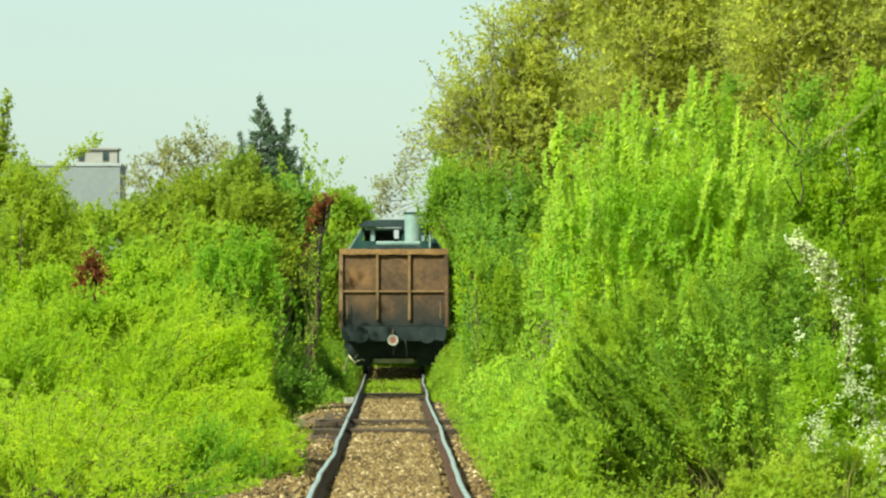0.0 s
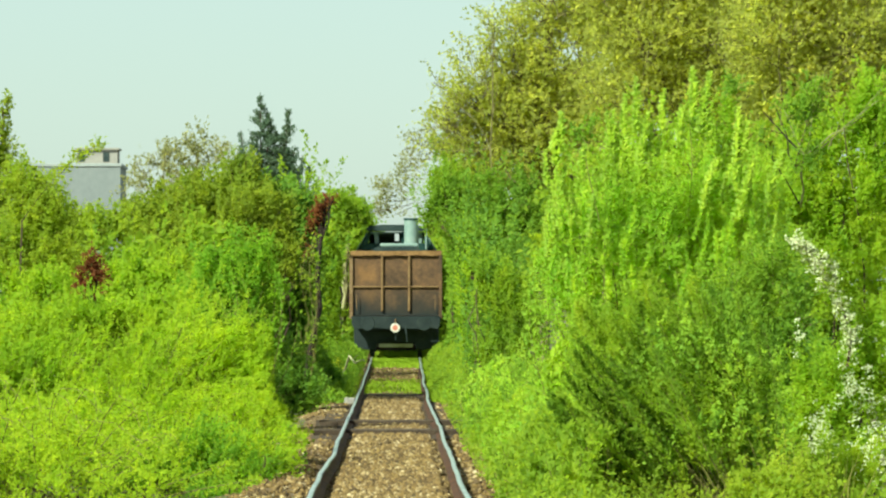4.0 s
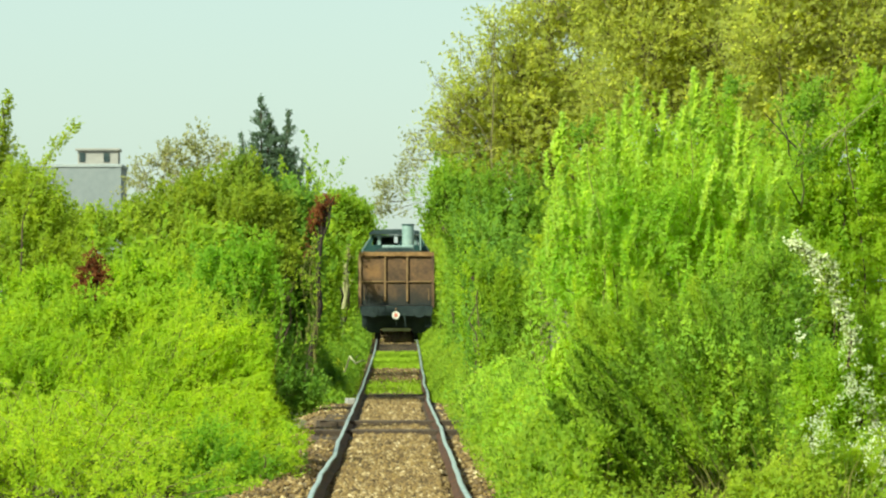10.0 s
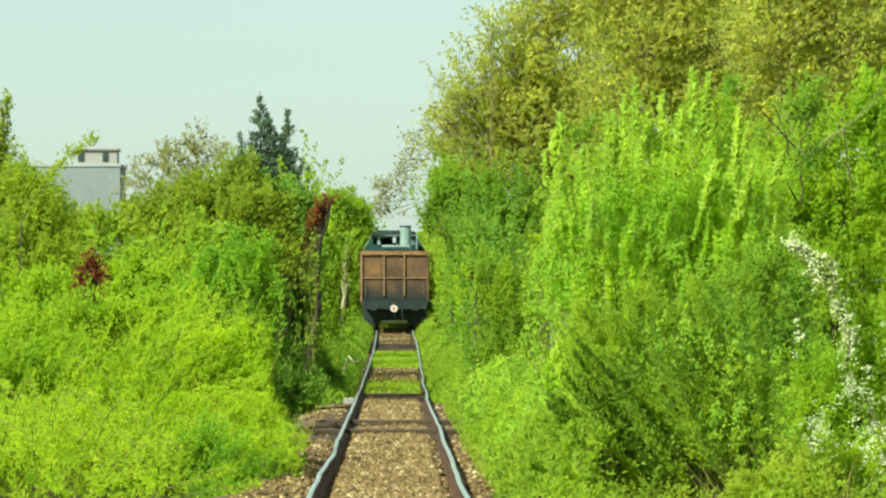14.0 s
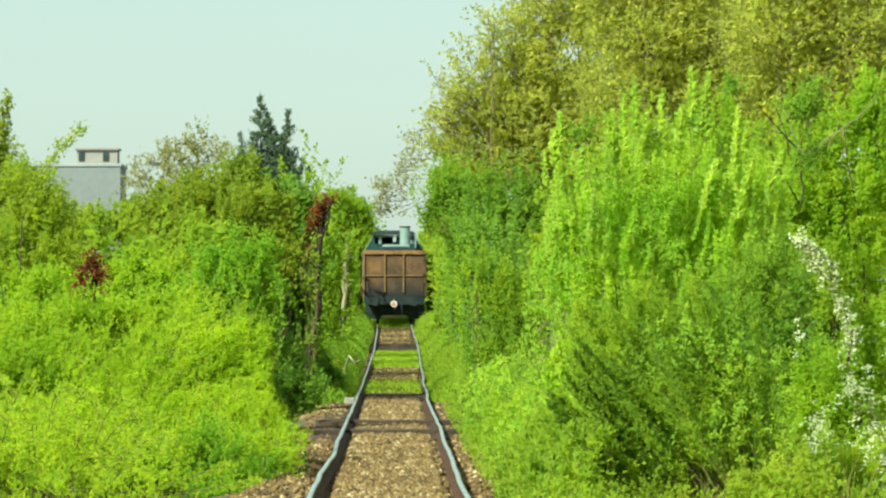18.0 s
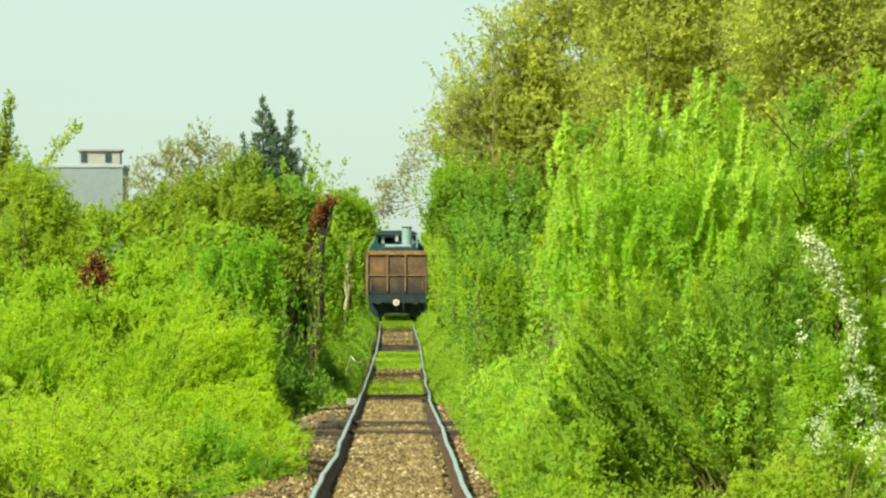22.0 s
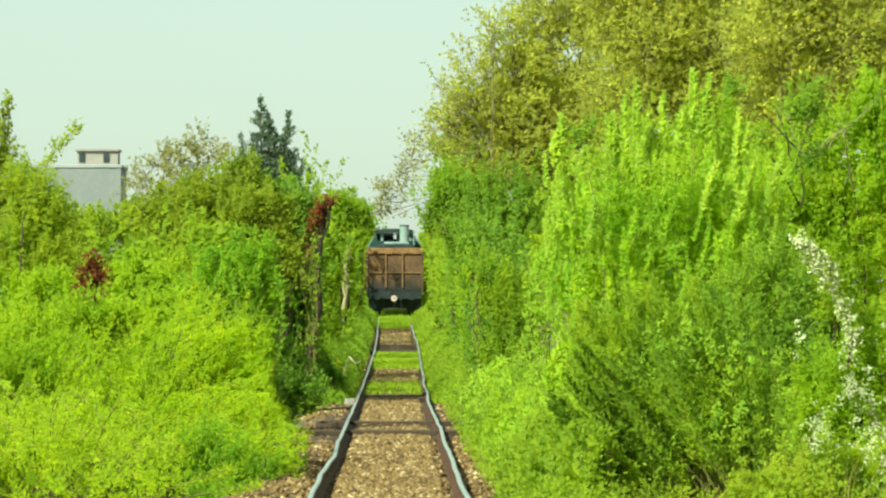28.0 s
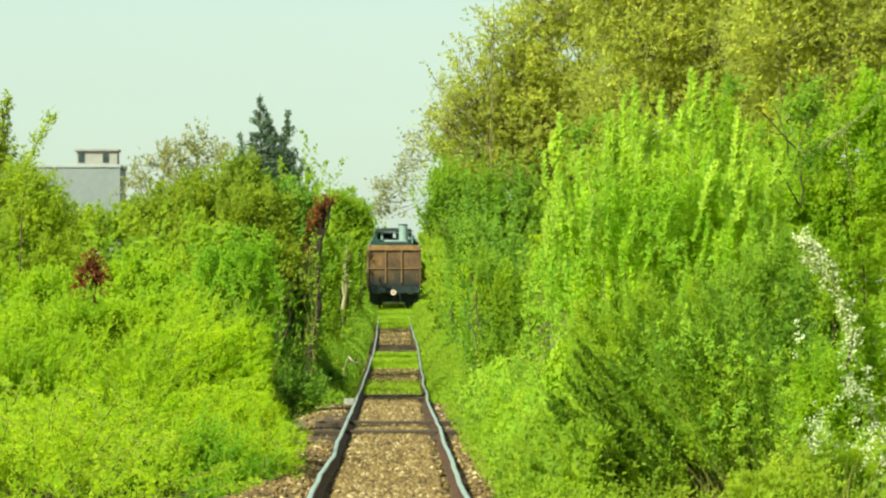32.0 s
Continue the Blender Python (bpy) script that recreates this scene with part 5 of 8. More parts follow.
shrub("young_tree", "sparse young tree with pale pinkish new leaves", "tree", (-7.16, 150, 0.29),
      [(-0.28, 0.00, 6.59, 0.90, 0.81, 0.71), (-1.18, 0.00, 6.22, 0.60, 0.54, 0.75), (0.84, 0.00, 6.82, 0.79, 0.71, 0.68), (1.63, 0.00, 6.52, 0.49, 0.44, 0.68), (0.28, 0.00, 5.69, 1.12, 1.01, 0.75)],
      3330, 0.122, LEAF_PALE, 240, core=0.05, plume=0, stems=1, stem_radius=0.06, bark=PALE_BARK, rise=0.9, reach=0.6, clump=8)
shrub("tree", "slender green tree at the field edge", "tree", (-8.31, 95, -0.38),
      [(0.06, 0.00, 5.61, 0.26, 0.24, 0.59), (0.18, 0.00, 6.50, 0.11, 0.10, 0.36), (-0.11, 0.00, 4.78, 0.43, 0.38, 0.65)],
      2720, 0.083, LEAF_MAPLE, 250, stems=1, stem_radius=0.035, rise=0.9, even=True, spread=0.5, reach=0.25, plume=0.1, core=0.3)
shrub("shrub", "light yellow-green elder bush", "shrub", (-7.04, 88, -0.4),
      [(0.06, 0.00, 4.43, 0.49, 0.45, 0.55), (-0.27, 0.00, 4.71, 0.33, 0.30, 0.44), (0.28, 0.00, 4.05, 0.55, 0.50, 0.39), (-0.45, -0.20, 3.50, 0.55, 0.45, 0.42), (0.40, -0.20, 3.35, 0.60, 0.45, 0.40)],
      12500, 0.07, LEAF_HEDGE, 260, sway=0.4, even=True, spread=0.5, reach=0.3, plume=0.2, stem_radius=0.012, bark=TWIG)
shrub("large_shrub", "tall fresh green shrub with upright leafy shoots", "shrub", (3.51, 60, -0.41),
      [(-1.05, 0.00, 2.45, 0.56, 0.51, 0.75), (-1.20, 0.00, 3.20, 0.38, 0.34, 0.53), (-0.49, 0.00, 3.50, 0.64, 0.57, 0.68), (0.49, 0.00, 3.58, 0.68, 0.61, 0.68), (-0.07, 0.00, 2.75, 0.90, 0.81, 0.90), (-0.82, 0.00, 1.48, 0.75, 0.68, 0.82), (-1.20, 0.00, 0.65, 0.45, 0.41, 0.68), (0.30, 0.00, 1.40, 1.01, 0.91, 0.90), (1.05, 0.00, 2.75, 0.71, 0.64, 0.97), (-0.30, 0.00, 0.28, 0.90, 0.81, 0.60), (0.90, 0.00, 0.35, 0.75, 0.68, 0.60), (1.27, 0.00, 3.58, 0.45, 0.41, 0.60), (-1.06, -7.00, 0.36, 0.60, 0.54, 0.46), (-0.26, -8.00, 0.32, 0.71, 0.64, 0.46), (-1.45, -4.00, 0.47, 0.32, 0.28, 0.56), (0.51, -8.00, 0.32, 0.52, 0.47, 0.39), (1.27, 0.00, 1.55, 0.60, 0.54, 0.90)],
      46000, 0.056, LEAF_FRESH, 270, plume=0.4, column=70, width=1.1, sway=0.3, pieces=4, rods_of_leaves=(170, 260, 0.07), rise=0.8, stems=9)
shrub("large_shrub", "fresh green shrub with long upright shoots", "shrub", (3.72, 61, -0.41),
      [(-0.61, 0.00, 4.33, 0.30, 0.27, 0.34), (-0.11, 0.00, 4.43, 0.21, 0.19, 0.42), (0.24, 0.00, 4.52, 0.20, 0.18, 0.46), (0.63, 0.00, 4.50, 0.18, 0.16, 0.46), (0.99, 0.00, 4.43, 0.21, 0.19, 0.38), (-1.26, 0.00, 3.87, 0.27, 0.24, 0.34), (-0.38, 0.00, 3.98, 0.46, 0.41, 0.46), (0.53, 0.00, 3.91, 0.46, 0.41, 0.46), (0.84, 0.00, 4.71, 0.11, 0.10, 0.38), (-0.40, 0.00, 4.71, 0.09, 0.08, 0.30), (0.34, 0.00, 4.86, 0.09, 0.08, 0.30)],
      7000, 0.055, LEAF_LIME, 280, sway=0.45, pieces=2, rise=1.2, reach=0.35, plume=0.5, column=60, width=1.0, core=0.2)
shrub("shrub", "dense green shrub behind the hawthorn", "shrub", (6.42, 67, -0.4),
      [(-0.08, 0.00, 4.58, 0.63, 0.57, 0.59), (0.59, 0.00, 5.04, 0.50, 0.45, 0.59), (-0.50, 0.00, 3.74, 0.63, 0.57, 0.67), (0.34, 0.00, 3.74, 0.67, 0.60, 0.75), (0.84, 0.00, 4.16, 0.50, 0.45, 0.92), (0.17, 0.00, 2.74, 0.75, 0.68, 0.75), (0.93, 0.00, 2.65, 0.59, 0.53, 0.92), (-0.50, 0.00, 2.49, 0.50, 0.45, 0.75), (-0.33, 0.00, 1.48, 0.67, 0.60, 0.75), (-0.92, 0.00, 0.81, 0.59, 0.53, 0.67), (0.84, 0.00, 1.48, 0.50, 0.45, 0.67)],
      32340, 0.07, LEAF_LIME, 290, sway=0.25, pieces=3, rise=1.0, plume=0.5, column=80, width=1.1)
shrub("hawthorn", "hawthorn bush in white blossom", "shrub", (5.36, 53, -0.4),
      [(-0.07, 0.00, 1.14, 0.46, 0.42, 0.66), (0.33, 0.00, 1.60, 0.36, 0.33, 0.73), (-0.33, 0.00, 0.54, 0.40, 0.36, 0.53), (0.26, 0.00, 0.35, 0.46, 0.42, 0.53), (-0.66, 0.00, 0.68, 0.30, 0.27, 0.46), (-0.52, -4.00, 0.35, 0.49, 0.44, 0.31), (-0.40, 0.00, 1.07, 0.20, 0.18, 0.40)],
      20020, 0.05, LEAF_LIME, 300, sway=0.2, pieces=2, rise=0.8)
shrub("hedge_shrub", "sunlit green shrub clipped into a wall along the line", "shrub", (2.4, 104, -0.3),
      [(-0.38, 0.00, 2.60, 0.16, 0.22, 1.15), (0.10, 0.00, 2.10, 0.36, 0.45, 1.36), (-0.22, 0.00, 0.93, 0.36, 0.45, 0.65), (0.39, 0.00, 0.93, 0.55, 0.66, 1.04), (0.72, 0.00, 2.10, 0.47, 0.56, 0.91)],
      10080, 0.081, LEAF_GREEN, 310, rise=1.6, plume=0.7, reach=0.3, column=60, width=0.8)
shrub("hedge_shrub", "deep green shrub clipped into a wall along the line", "shrub", (1.88, 130, 0.11),
      [(-0.10, 0.00, 2.05, 0.23, 0.34, 1.38), (-0.16, 0.00, 3.35, 0.21, 0.32, 0.73), (-0.11, 0.00, 0.75, 0.29, 0.44, 0.73), (0.29, 0.00, 2.70, 0.41, 0.61, 1.79)],
      6840, 0.104, LEAF_DEEP, 320, rise=1.2, plume=0.7, reach=0.8, column=60, width=0.8)
shrub("hedge_shrub", "green shrub growing beside the ramp", "shrub", (1.93, 163, 0.56),
      [(-0.18, 0.00, 2.94, 0.22, 0.45, 1.02), (-0.16, 0.00, 1.41, 0.24, 0.49, 1.12), (0.17, 0.00, 2.53, 0.37, 0.73, 1.63)],
      3330, 0.151, LEAF_GREEN, 330, rise=0.9)
shrub("hedge_shrub", "distant green shrub beside the ramp", "shrub", (1.91, 205, 1.18),
      [(-0.11, 0.00, 2.54, 0.26, 0.77, 1.54), (-0.11, 0.00, 1.00, 0.23, 0.69, 0.90), (0.33, 0.00, 2.79, 0.36, 1.08, 2.05)],
      2830, 0.166, LEAF_GREEN, 340, rise=0.9)
shrub("hedge_shrub", "distant green shrub at the top of the ramp", "shrub", (2.06, 258, 2.44),
      [(-0.06, 0.00, 3.42, 0.45, 1.35, 1.61), (-0.13, 0.00, 1.49, 0.32, 0.97, 1.29)],
      2220, 0.188, LEAF_GREEN, 350, rise=0.9)
shrub("hedge_tree", "ivy-grown deep green tree by the line", "tree", (2.23, 116, -0.15),
      [(-0.72, 0.00, 5.08, 0.38, 0.34, 0.52), (-1.13, 0.00, 4.65, 0.26, 0.23, 0.52), (-1.33, 0.00, 4.31, 0.19, 0.17, 0.35), (0.00, 0.00, 4.07, 0.65, 0.59, 0.80), (0.73, 0.00, 4.50, 0.80, 0.72, 0.65), (1.60, 0.00, 3.99, 0.65, 0.59, 1.01), (0.51, 0.00, 3.12, 0.65, 0.59, 0.65), (-0.21, 0.00, 4.65, 0.52, 0.47, 0.52), (-0.43, 0.00, 3.70, 0.72, 0.65, 0.72), (1.17, 0.00, 3.27, 0.87, 0.78, 0.87), (0.22, 0.00, 5.15, 0.23, 0.21, 0.49), (1.17, 0.00, 5.08, 0.29, 0.26, 0.43)],
      24480, 0.093, LEAF_DEEP, 360, stems=1, stem_radius=0.14, rise=1.2, reach=0.6, plume=0.45, even=True, spread=0.5, core=0.3)
shrub("tree", "tall spreading tree with sparse olive young leaves", "tree", (4.22, 128, -0.04),
      [(-1.68, 0.00, 8.19, 1.04, 0.94, 0.88), (-2.56, 0.00, 7.39, 0.64, 0.58, 0.72), (-0.88, 0.00, 9.39, 0.96, 0.86, 1.12), (0.64, 0.00, 9.23, 1.44, 1.30, 1.44), (-0.16, 0.00, 7.39, 1.60, 1.44, 1.12), (-1.76, 0.00, 6.67, 0.88, 0.79, 0.56), (0.32, 0.00, 10.83, 1.28, 1.15, 0.96), (1.44, 0.00, 6.83, 1.28, 1.15, 1.12), (-0.64, 0.00, 6.27, 1.12, 1.01, 0.80), (-1.44, 0.00, 6.03, 0.80, 0.72, 0.58), (-1.20, 0.00, 7.71, 0.96, 0.86, 0.96), (-0.40, 0.00, 8.59, 0.96, 0.86, 0.96)],
      26940, 0.122, LEAF_OLIVE, 370, stems=1, stem_radius=0.2, rise=0.5, reach=0.4, per=7, even=True, spread=0.7, core=0.06, plume=0, bark=PALE_BARK, twig_every=3, boughs=9)
shrub("tree", "tall broad tree with yellowish young leaves", "tree", (7.71, 120, -0.14),
      [(-0.90, 0.00, 9.31, 1.57, 1.42, 1.20), (0.75, 0.00, 9.46, 1.50, 1.35, 1.35), (-1.50, 0.00, 7.81, 1.35, 1.22, 0.90), (0.00, 0.00, 11.11, 1.80, 1.51, 1.05), (0.60, 0.00, 7.81, 1.35, 1.22, 0.90), (-1.95, 0.00, 10.81, 1.20, 1.08, 0.90)],
      23950, 0.122, LEAF_OLIVE, 380, stems=1, stem_radius=0.2, rise=0.5, reach=0.4, per=7, even=True, spread=0.7, core=0.06, plume=0, bark=PALE_BARK, twig_every=3, boughs=9)
shrub("tree", "tall tree with olive young leaves and pale branches", "tree", (10.56, 112, -0.24),
      [(-0.98, 0.00, 9.05, 1.33, 1.20, 1.19), (0.70, 0.00, 9.19, 1.26, 1.13, 1.26), (0.00, 0.00, 7.79, 1.26, 1.11, 0.77), (-0.14, 0.00, 10.45, 1.54, 1.21, 0.84), (1.68, 0.00, 8.21, 0.98, 0.88, 1.12)],
      20960, 0.122, LEAF_OLIVE, 390, stems=1, stem_radius=0.2, rise=0.5, reach=0.4, per=7, even=True, spread=0.7, core=0.06, plume=0, bark=PALE_BARK, twig_every=3, boughs=9)
shrub("tree", "thin tree with sparse small leaves over the line", "tree", (3.31, 200, 1),
      [(-3.38, 0.00, 6.62, 0.85, 0.77, 0.70), (-2.70, 0.00, 7.67, 0.60, 0.54, 0.85), (-2.20, 0.00, 8.54, 0.55, 0.50, 0.75), (-4.05, 0.00, 5.92, 0.45, 0.41, 0.35), (-3.50, 0.00, 5.62, 0.75, 0.50, 0.35), (-4.38, 0.00, 5.29, 0.30, 0.27, 0.35), (-0.75, 0.00, 8.92, 1.00, 0.90, 1.25)],
      2080, 0.144, LEAF_PALE, 400, stems=1, stem_radius=0.016, rise=0.6, reach=0.7, clump=5, per=5, core=0.05, plume=0, fork=6, twig_every=4, breaks=2)
shrub("tree", "dense tree behind the roadside trees", "tree", (7.93, 150, 0.29),
      [(-1.31, 0.00, 8.32, 2.06, 1.86, 1.69), (1.51, 0.00, 9.63, 2.25, 2.02, 2.25), (3.94, 0.00, 8.32, 2.06, 1.86, 2.06), (0.00, 0.00, 11.13, 2.06, 1.86, 1.88), (3.01, 0.00, 11.69, 2.06, 1.86, 1.69), (-2.25, 0.00, 5.88, 1.69, 1.52, 1.69), (-3.37, 0.00, 8.13, 1.50, 1.35, 1.69), (-3.00, 0.00, 3.25, 1.69, 1.52, 2.25), (-0.56, 0.00, 3.63, 1.88, 1.69, 2.25)],
      10800, 0.267, LEAF_OLIVE, 410, stems=1, stem_radius=0.2, reach=0.6, breaks=1, core=0.8)
shrub("tree", "dense tree behind the hawthorn and shrubs", "tree", (12.66, 140, 0.12),
      [(-1.05, 0.00, 9.77, 1.57, 1.42, 1.75), (0.53, 0.00, 10.47, 1.93, 1.73, 1.93), (2.10, 0.00, 8.90, 1.57, 1.42, 1.93), (-0.35, 0.00, 6.97, 1.75, 1.57, 1.57), (1.75, 0.00, 11.87, 1.57, 1.42, 1.40)],
      9360, 0.267, LEAF_OLIVE, 420, stems=1, stem_radius=0.2, reach=0.6, breaks=1, core=0.8)
shrub("hedge_tree", "leaning pale dead trunk beside the ramp", "tree", (-1.63, 150, 0.45),
      [(0.04, 0.00, 3.37, 0.13, 0.12, 0.26), (-0.07, 0.00, 2.91, 0.11, 0.10, 0.23)],
      123, 0.12, LEAF_PALE, 430, stems=1, stem_radius=0.14, bark=MOSSY_BARK)
shrub("young_tree", "sparse twiggy tree with scattered olive leaves", "tree", (3.23, 127, -0.06),
      [(-1.82, 0.00, 8.24, 0.41, 0.37, 0.54), (-2.14, 0.00, 7.36, 0.29, 0.26, 0.48), (-1.14, 0.00, 9.27, 0.44, 0.40, 0.54), (-2.06, 0.00, 6.57, 0.41, 0.37, 0.25), (-0.47, 0.00, 10.14, 0.41, 0.37, 0.54)],
      1155, 0.1, LEAF_OLIVE, 440, stems=1, stem_radius=0.03, bark=PALE_BARK, rise=0.6, reach=0.7, clump=4, core=0.03, plume=0, fork=5)
shrub("low_shrub", "low green shrub on the bank beside the rail", "shrub", (1.75, 46, -0.27),
      [(-0.15, 0.00, 0.20, 0.50, 2.20, 0.34), (0.20, 1.00, 0.42, 0.50, 2.40, 0.50), (0.05, 2.00, 0.30, 0.50, 1.80, 0.40)],
      3400, 0.07, LEAF_GREEN, 450, rise=0.9, stems=3, rods_of_leaves=(60, 60, 0.045), clump=9, reach=0.3, group='low shrubs on the bank')
shrub("low_shrub", "low green shrub on the bank beside the rail", "shrub", (1.7, 51, -0.26),
      [(-0.15, 0.00, 0.20, 0.50, 2.20, 0.34), (0.20, 1.00, 0.42, 0.50, 2.40, 0.50), (0.05, 2.00, 0.30, 0.50, 1.80, 0.40)],
      3400, 0.07, LEAF_GREEN, 460, rise=0.9, stems=3, rods_of_leaves=(60, 60, 0.045), clump=9, reach=0.3, group='low shrubs on the bank')
shrub("low_shrub", "low fresh green shrub on the bank beside the rail", "shrub", (1.8, 57, -0.28),
      [(-0.15, 0.00, 0.20, 0.50, 2.20, 0.34), (0.20, 1.00, 0.42, 0.50, 2.40, 0.50), (0.05, 2.00, 0.30, 0.50, 1.80, 0.40)],
      3400, 0.07, LEAF_FRESH, 470, rise=0.9, stems=3, rods_of_leaves=(60, 60, 0.045), clump=9, reach=0.3, group='low shrubs on the bank')
shrub("low_shrub", "low yellow-green shrub on the bank beside the rail", "shrub", (1.75, 64, -0.27),
      [(-0.15, 0.00, 0.20, 0.50, 2.20, 0.34), (0.20, 1.00, 0.42, 0.50, 2.40, 0.50), (0.05, 2.00, 0.30, 0.50, 1.80, 0.40), (0.75, 1.00, 0.60, 0.55, 2.00, 0.60)],
      3400, 0.07, LEAF_LIME, 480, rise=0.9, stems=3, rods_of_leaves=(60, 60, 0.045), clump=9, reach=0.3, group='low shrubs on the bank')
shrub("low_shrub", "low deep green shrub on the bank beside the rail", "shrub", (1.8, 72, -0.28),
      [(-0.15, 0.00, 0.20, 0.50, 2.20, 0.34), (0.20, 1.00, 0.42, 0.50, 2.40, 0.50), (0.05, 2.00, 0.30, 0.50, 1.80, 0.40), (0.75, 1.00, 0.60, 0.55, 2.00, 0.60)],
      3400, 0.07, LEAF_DEEP, 490, rise=0.9, stems=3, rods_of_leaves=(60, 60, 0.045), clump=9, reach=0.3, group='low shrubs on the bank')
shrub("low_shrub", "low fresh green shrub on the bank beside the rail", "shrub", (1.8, 80, -0.28),
      [(-0.15, 0.00, 0.20, 0.50, 2.20, 0.34), (0.20, 1.00, 0.42, 0.50, 2.40, 0.50), (0.05, 2.00, 0.30, 0.50, 1.80, 0.40), (0.75, 1.00, 0.60, 0.55, 2.00, 0.60)],
      3400, 0.07, LEAF_FRESH, 500, rise=0.9, stems=3, rods_of_leaves=(60, 60, 0.045), clump=9, reach=0.3, group='low shrubs on the bank')
shrub("low_shrub", "low deep green shrub on the bank beside the rail", "shrub", (1.85, 89, -0.28),
      [(-0.15, 0.00, 0.20, 0.50, 2.20, 0.34), (0.20, 1.00, 0.42, 0.50, 2.40, 0.50), (0.05, 2.00, 0.30, 0.50, 1.80, 0.40), (0.75, 1.00, 0.60, 0.55, 2.00, 0.60)],
      3400, 0.07, LEAF_DEEP, 510, rise=0.9, stems=3, rods_of_leaves=(60, 60, 0.045), clump=9, reach=0.3, group='low shrubs on the bank')
shrub("low_shrub", "low fresh green shrub on the bank beside the rail", "shrub", (1.85, 97, -0.25),
      [(-0.15, 0.00, 0.20, 0.50, 2.20, 0.34), (0.20, 1.00, 0.42, 0.50, 2.40, 0.50), (0.05, 2.00, 0.30, 0.50, 1.80, 0.40), (0.75, 1.00, 0.60, 0.55, 2.00, 0.60)],
      2720, 0.077, LEAF_FRESH, 520, rise=0.9, stems=3, rods_of_leaves=(60, 60, 0.045), clump=9, reach=0.3, group='low shrubs on the bank')
# fills the shaded cavity: its darkness comes from the leaf colour
shrub("shrub", "deep green shrub put in for the shaded cavity between the bushes", "shrub", (4.41, 53.5, -0.41),
      [(-0.10, 0.00, 1.94, 0.23, 0.20, 0.47), (0.21, 0.00, 1.61, 0.21, 0.19, 0.40), (-0.34, 0.00, 1.34, 0.20, 0.18, 0.27), (-0.04, 0.00, 1.07, 0.27, 0.24, 0.27), (0.33, 0.00, 2.08, 0.12, 0.11, 0.27), (-0.63, -3.00, 0.63, 0.32, 0.28, 0.35),
       (-0.28, -3.00, 0.63, 0.28, 0.26, 0.32), (0.26, 0.00, 0.94, 0.17, 0.15, 0.33), (-0.12, 0.00, 2.50, 0.26, 0.22, 0.40), (0.20, 0.00, 2.75, 0.18, 0.18, 0.30), (-0.34, 0.00, 2.20, 0.24, 0.22, 0.36), (-0.75, 0.00, 1.95, 0.28, 0.22, 0.45), (-0.85, 0.00, 1.35, 0.28, 0.22, 0.40)],
      17000, 0.048, LEAF_DEEP, 540, rise=0.9, sway=0.2, even=True, spread=0.6, plume=0.25)
shrub("hedge_tree", "green tree leaning towards the ramp", "tree", (3.52, 205, 1.07),
      [(-1.46, 0.00, 6.88, 0.67, 0.60, 1.08), (-1.61, 0.00, 5.08, 0.46, 0.42, 1.15), (-0.77, 0.00, 6.24, 0.92, 0.83, 1.54), (-1.15, 0.00, 8.29, 0.61, 0.55, 0.77)],
      4990, 0.151, LEAF_GREEN, 550, stems=1, stem_radius=0.12, rise=0.8, fork=5)
shrub("hedge_tree", "green tree beside the ramp with upright shoots", "tree", (2.96, 160, 0.41),
      [(-0.84, 0.00, 6.46, 0.52, 0.47, 0.72), (-0.90, 0.00, 4.96, 0.36, 0.32, 1.00), (-0.10, 0.00, 6.06, 0.80, 0.72, 1.20), (-0.30, 0.00, 4.26, 0.72, 0.65, 1.20)],
      6100, 0.128, LEAF_GREEN, 560, stems=1, stem_radius=0.12, rise=0.8, fork=5)
shrub("hedge_shrub", "dense green thicket behind the shrubs", "shrub", (5.1, 84, -0.4),
      [(-1.78, 0.00, 3.33, 0.94, 0.85, 1.16), (-0.32, 0.00, 3.64, 1.16, 1.04, 1.36), (1.16, 0.00, 3.54, 1.16, 1.04, 1.36), (-1.05, 0.00, 1.75, 1.26, 1.13, 1.16), (0.53, 0.00, 1.65, 1.26, 1.13, 1.16), (2.00, 0.00, 1.96, 1.16, 1.04, 1.26), (-0.32, 0.00, 4.80, 1.16, 1.04, 0.73), (1.16, 0.00, 4.90, 1.16, 1.04, 0.84), (2.62, 0.00, 4.80, 1.05, 0.95, 0.84), (-1.26, 0.00, 4.27, 0.73, 0.66, 0.63)],
      13090, 0.13, LEAF_GREEN, 570, core=0.6, stems=4)
shrub("hedge_shrub", "dense green thicket at the field edge", "shrub", (8.46, 84, -0.41),
      [(-0.84, 0.00, 3.86, 1.05, 0.95, 1.26), (0.31, 0.00, 3.65, 1.05, 0.95, 1.36), (-0.53, 0.00, 1.76, 1.16, 1.04, 1.16), (0.63, 0.00, 1.76, 1.05, 0.95, 1.16)],
      6930, 0.12, LEAF_GREEN, 580, core=0.6, stems=4)
shrub("hedge_shrub", "dense thicket behind the hedge", "shrub", (-5.23, 92, -0.39),
      [(-1.84, 0.00, 2.86, 1.26, 1.14, 0.81), (0.00, 0.00, 3.09, 1.26, 1.14, 0.81), (1.61, 0.00, 3.21, 1.03, 0.93, 0.92), (-0.92, 0.00, 1.83, 1.61, 1.16, 0.81), (1.15, 0.00, 1.83, 1.50, 1.32, 0.92)],
      6100, 0.139, LEAF_GREEN, 590, core=0.6, stems=4)
shrub("flowering_weed", "yellow-flowering weed at the foot of the hedge", "weed", (-1.35, 113, 0.01),
      [(0.03, 0.00, 0.60, 0.07, 0.06, 0.10)],
      107, 0.085, LEAF_YELLOW, 600, plume=0, core=0, stems=2, reach=0.12)
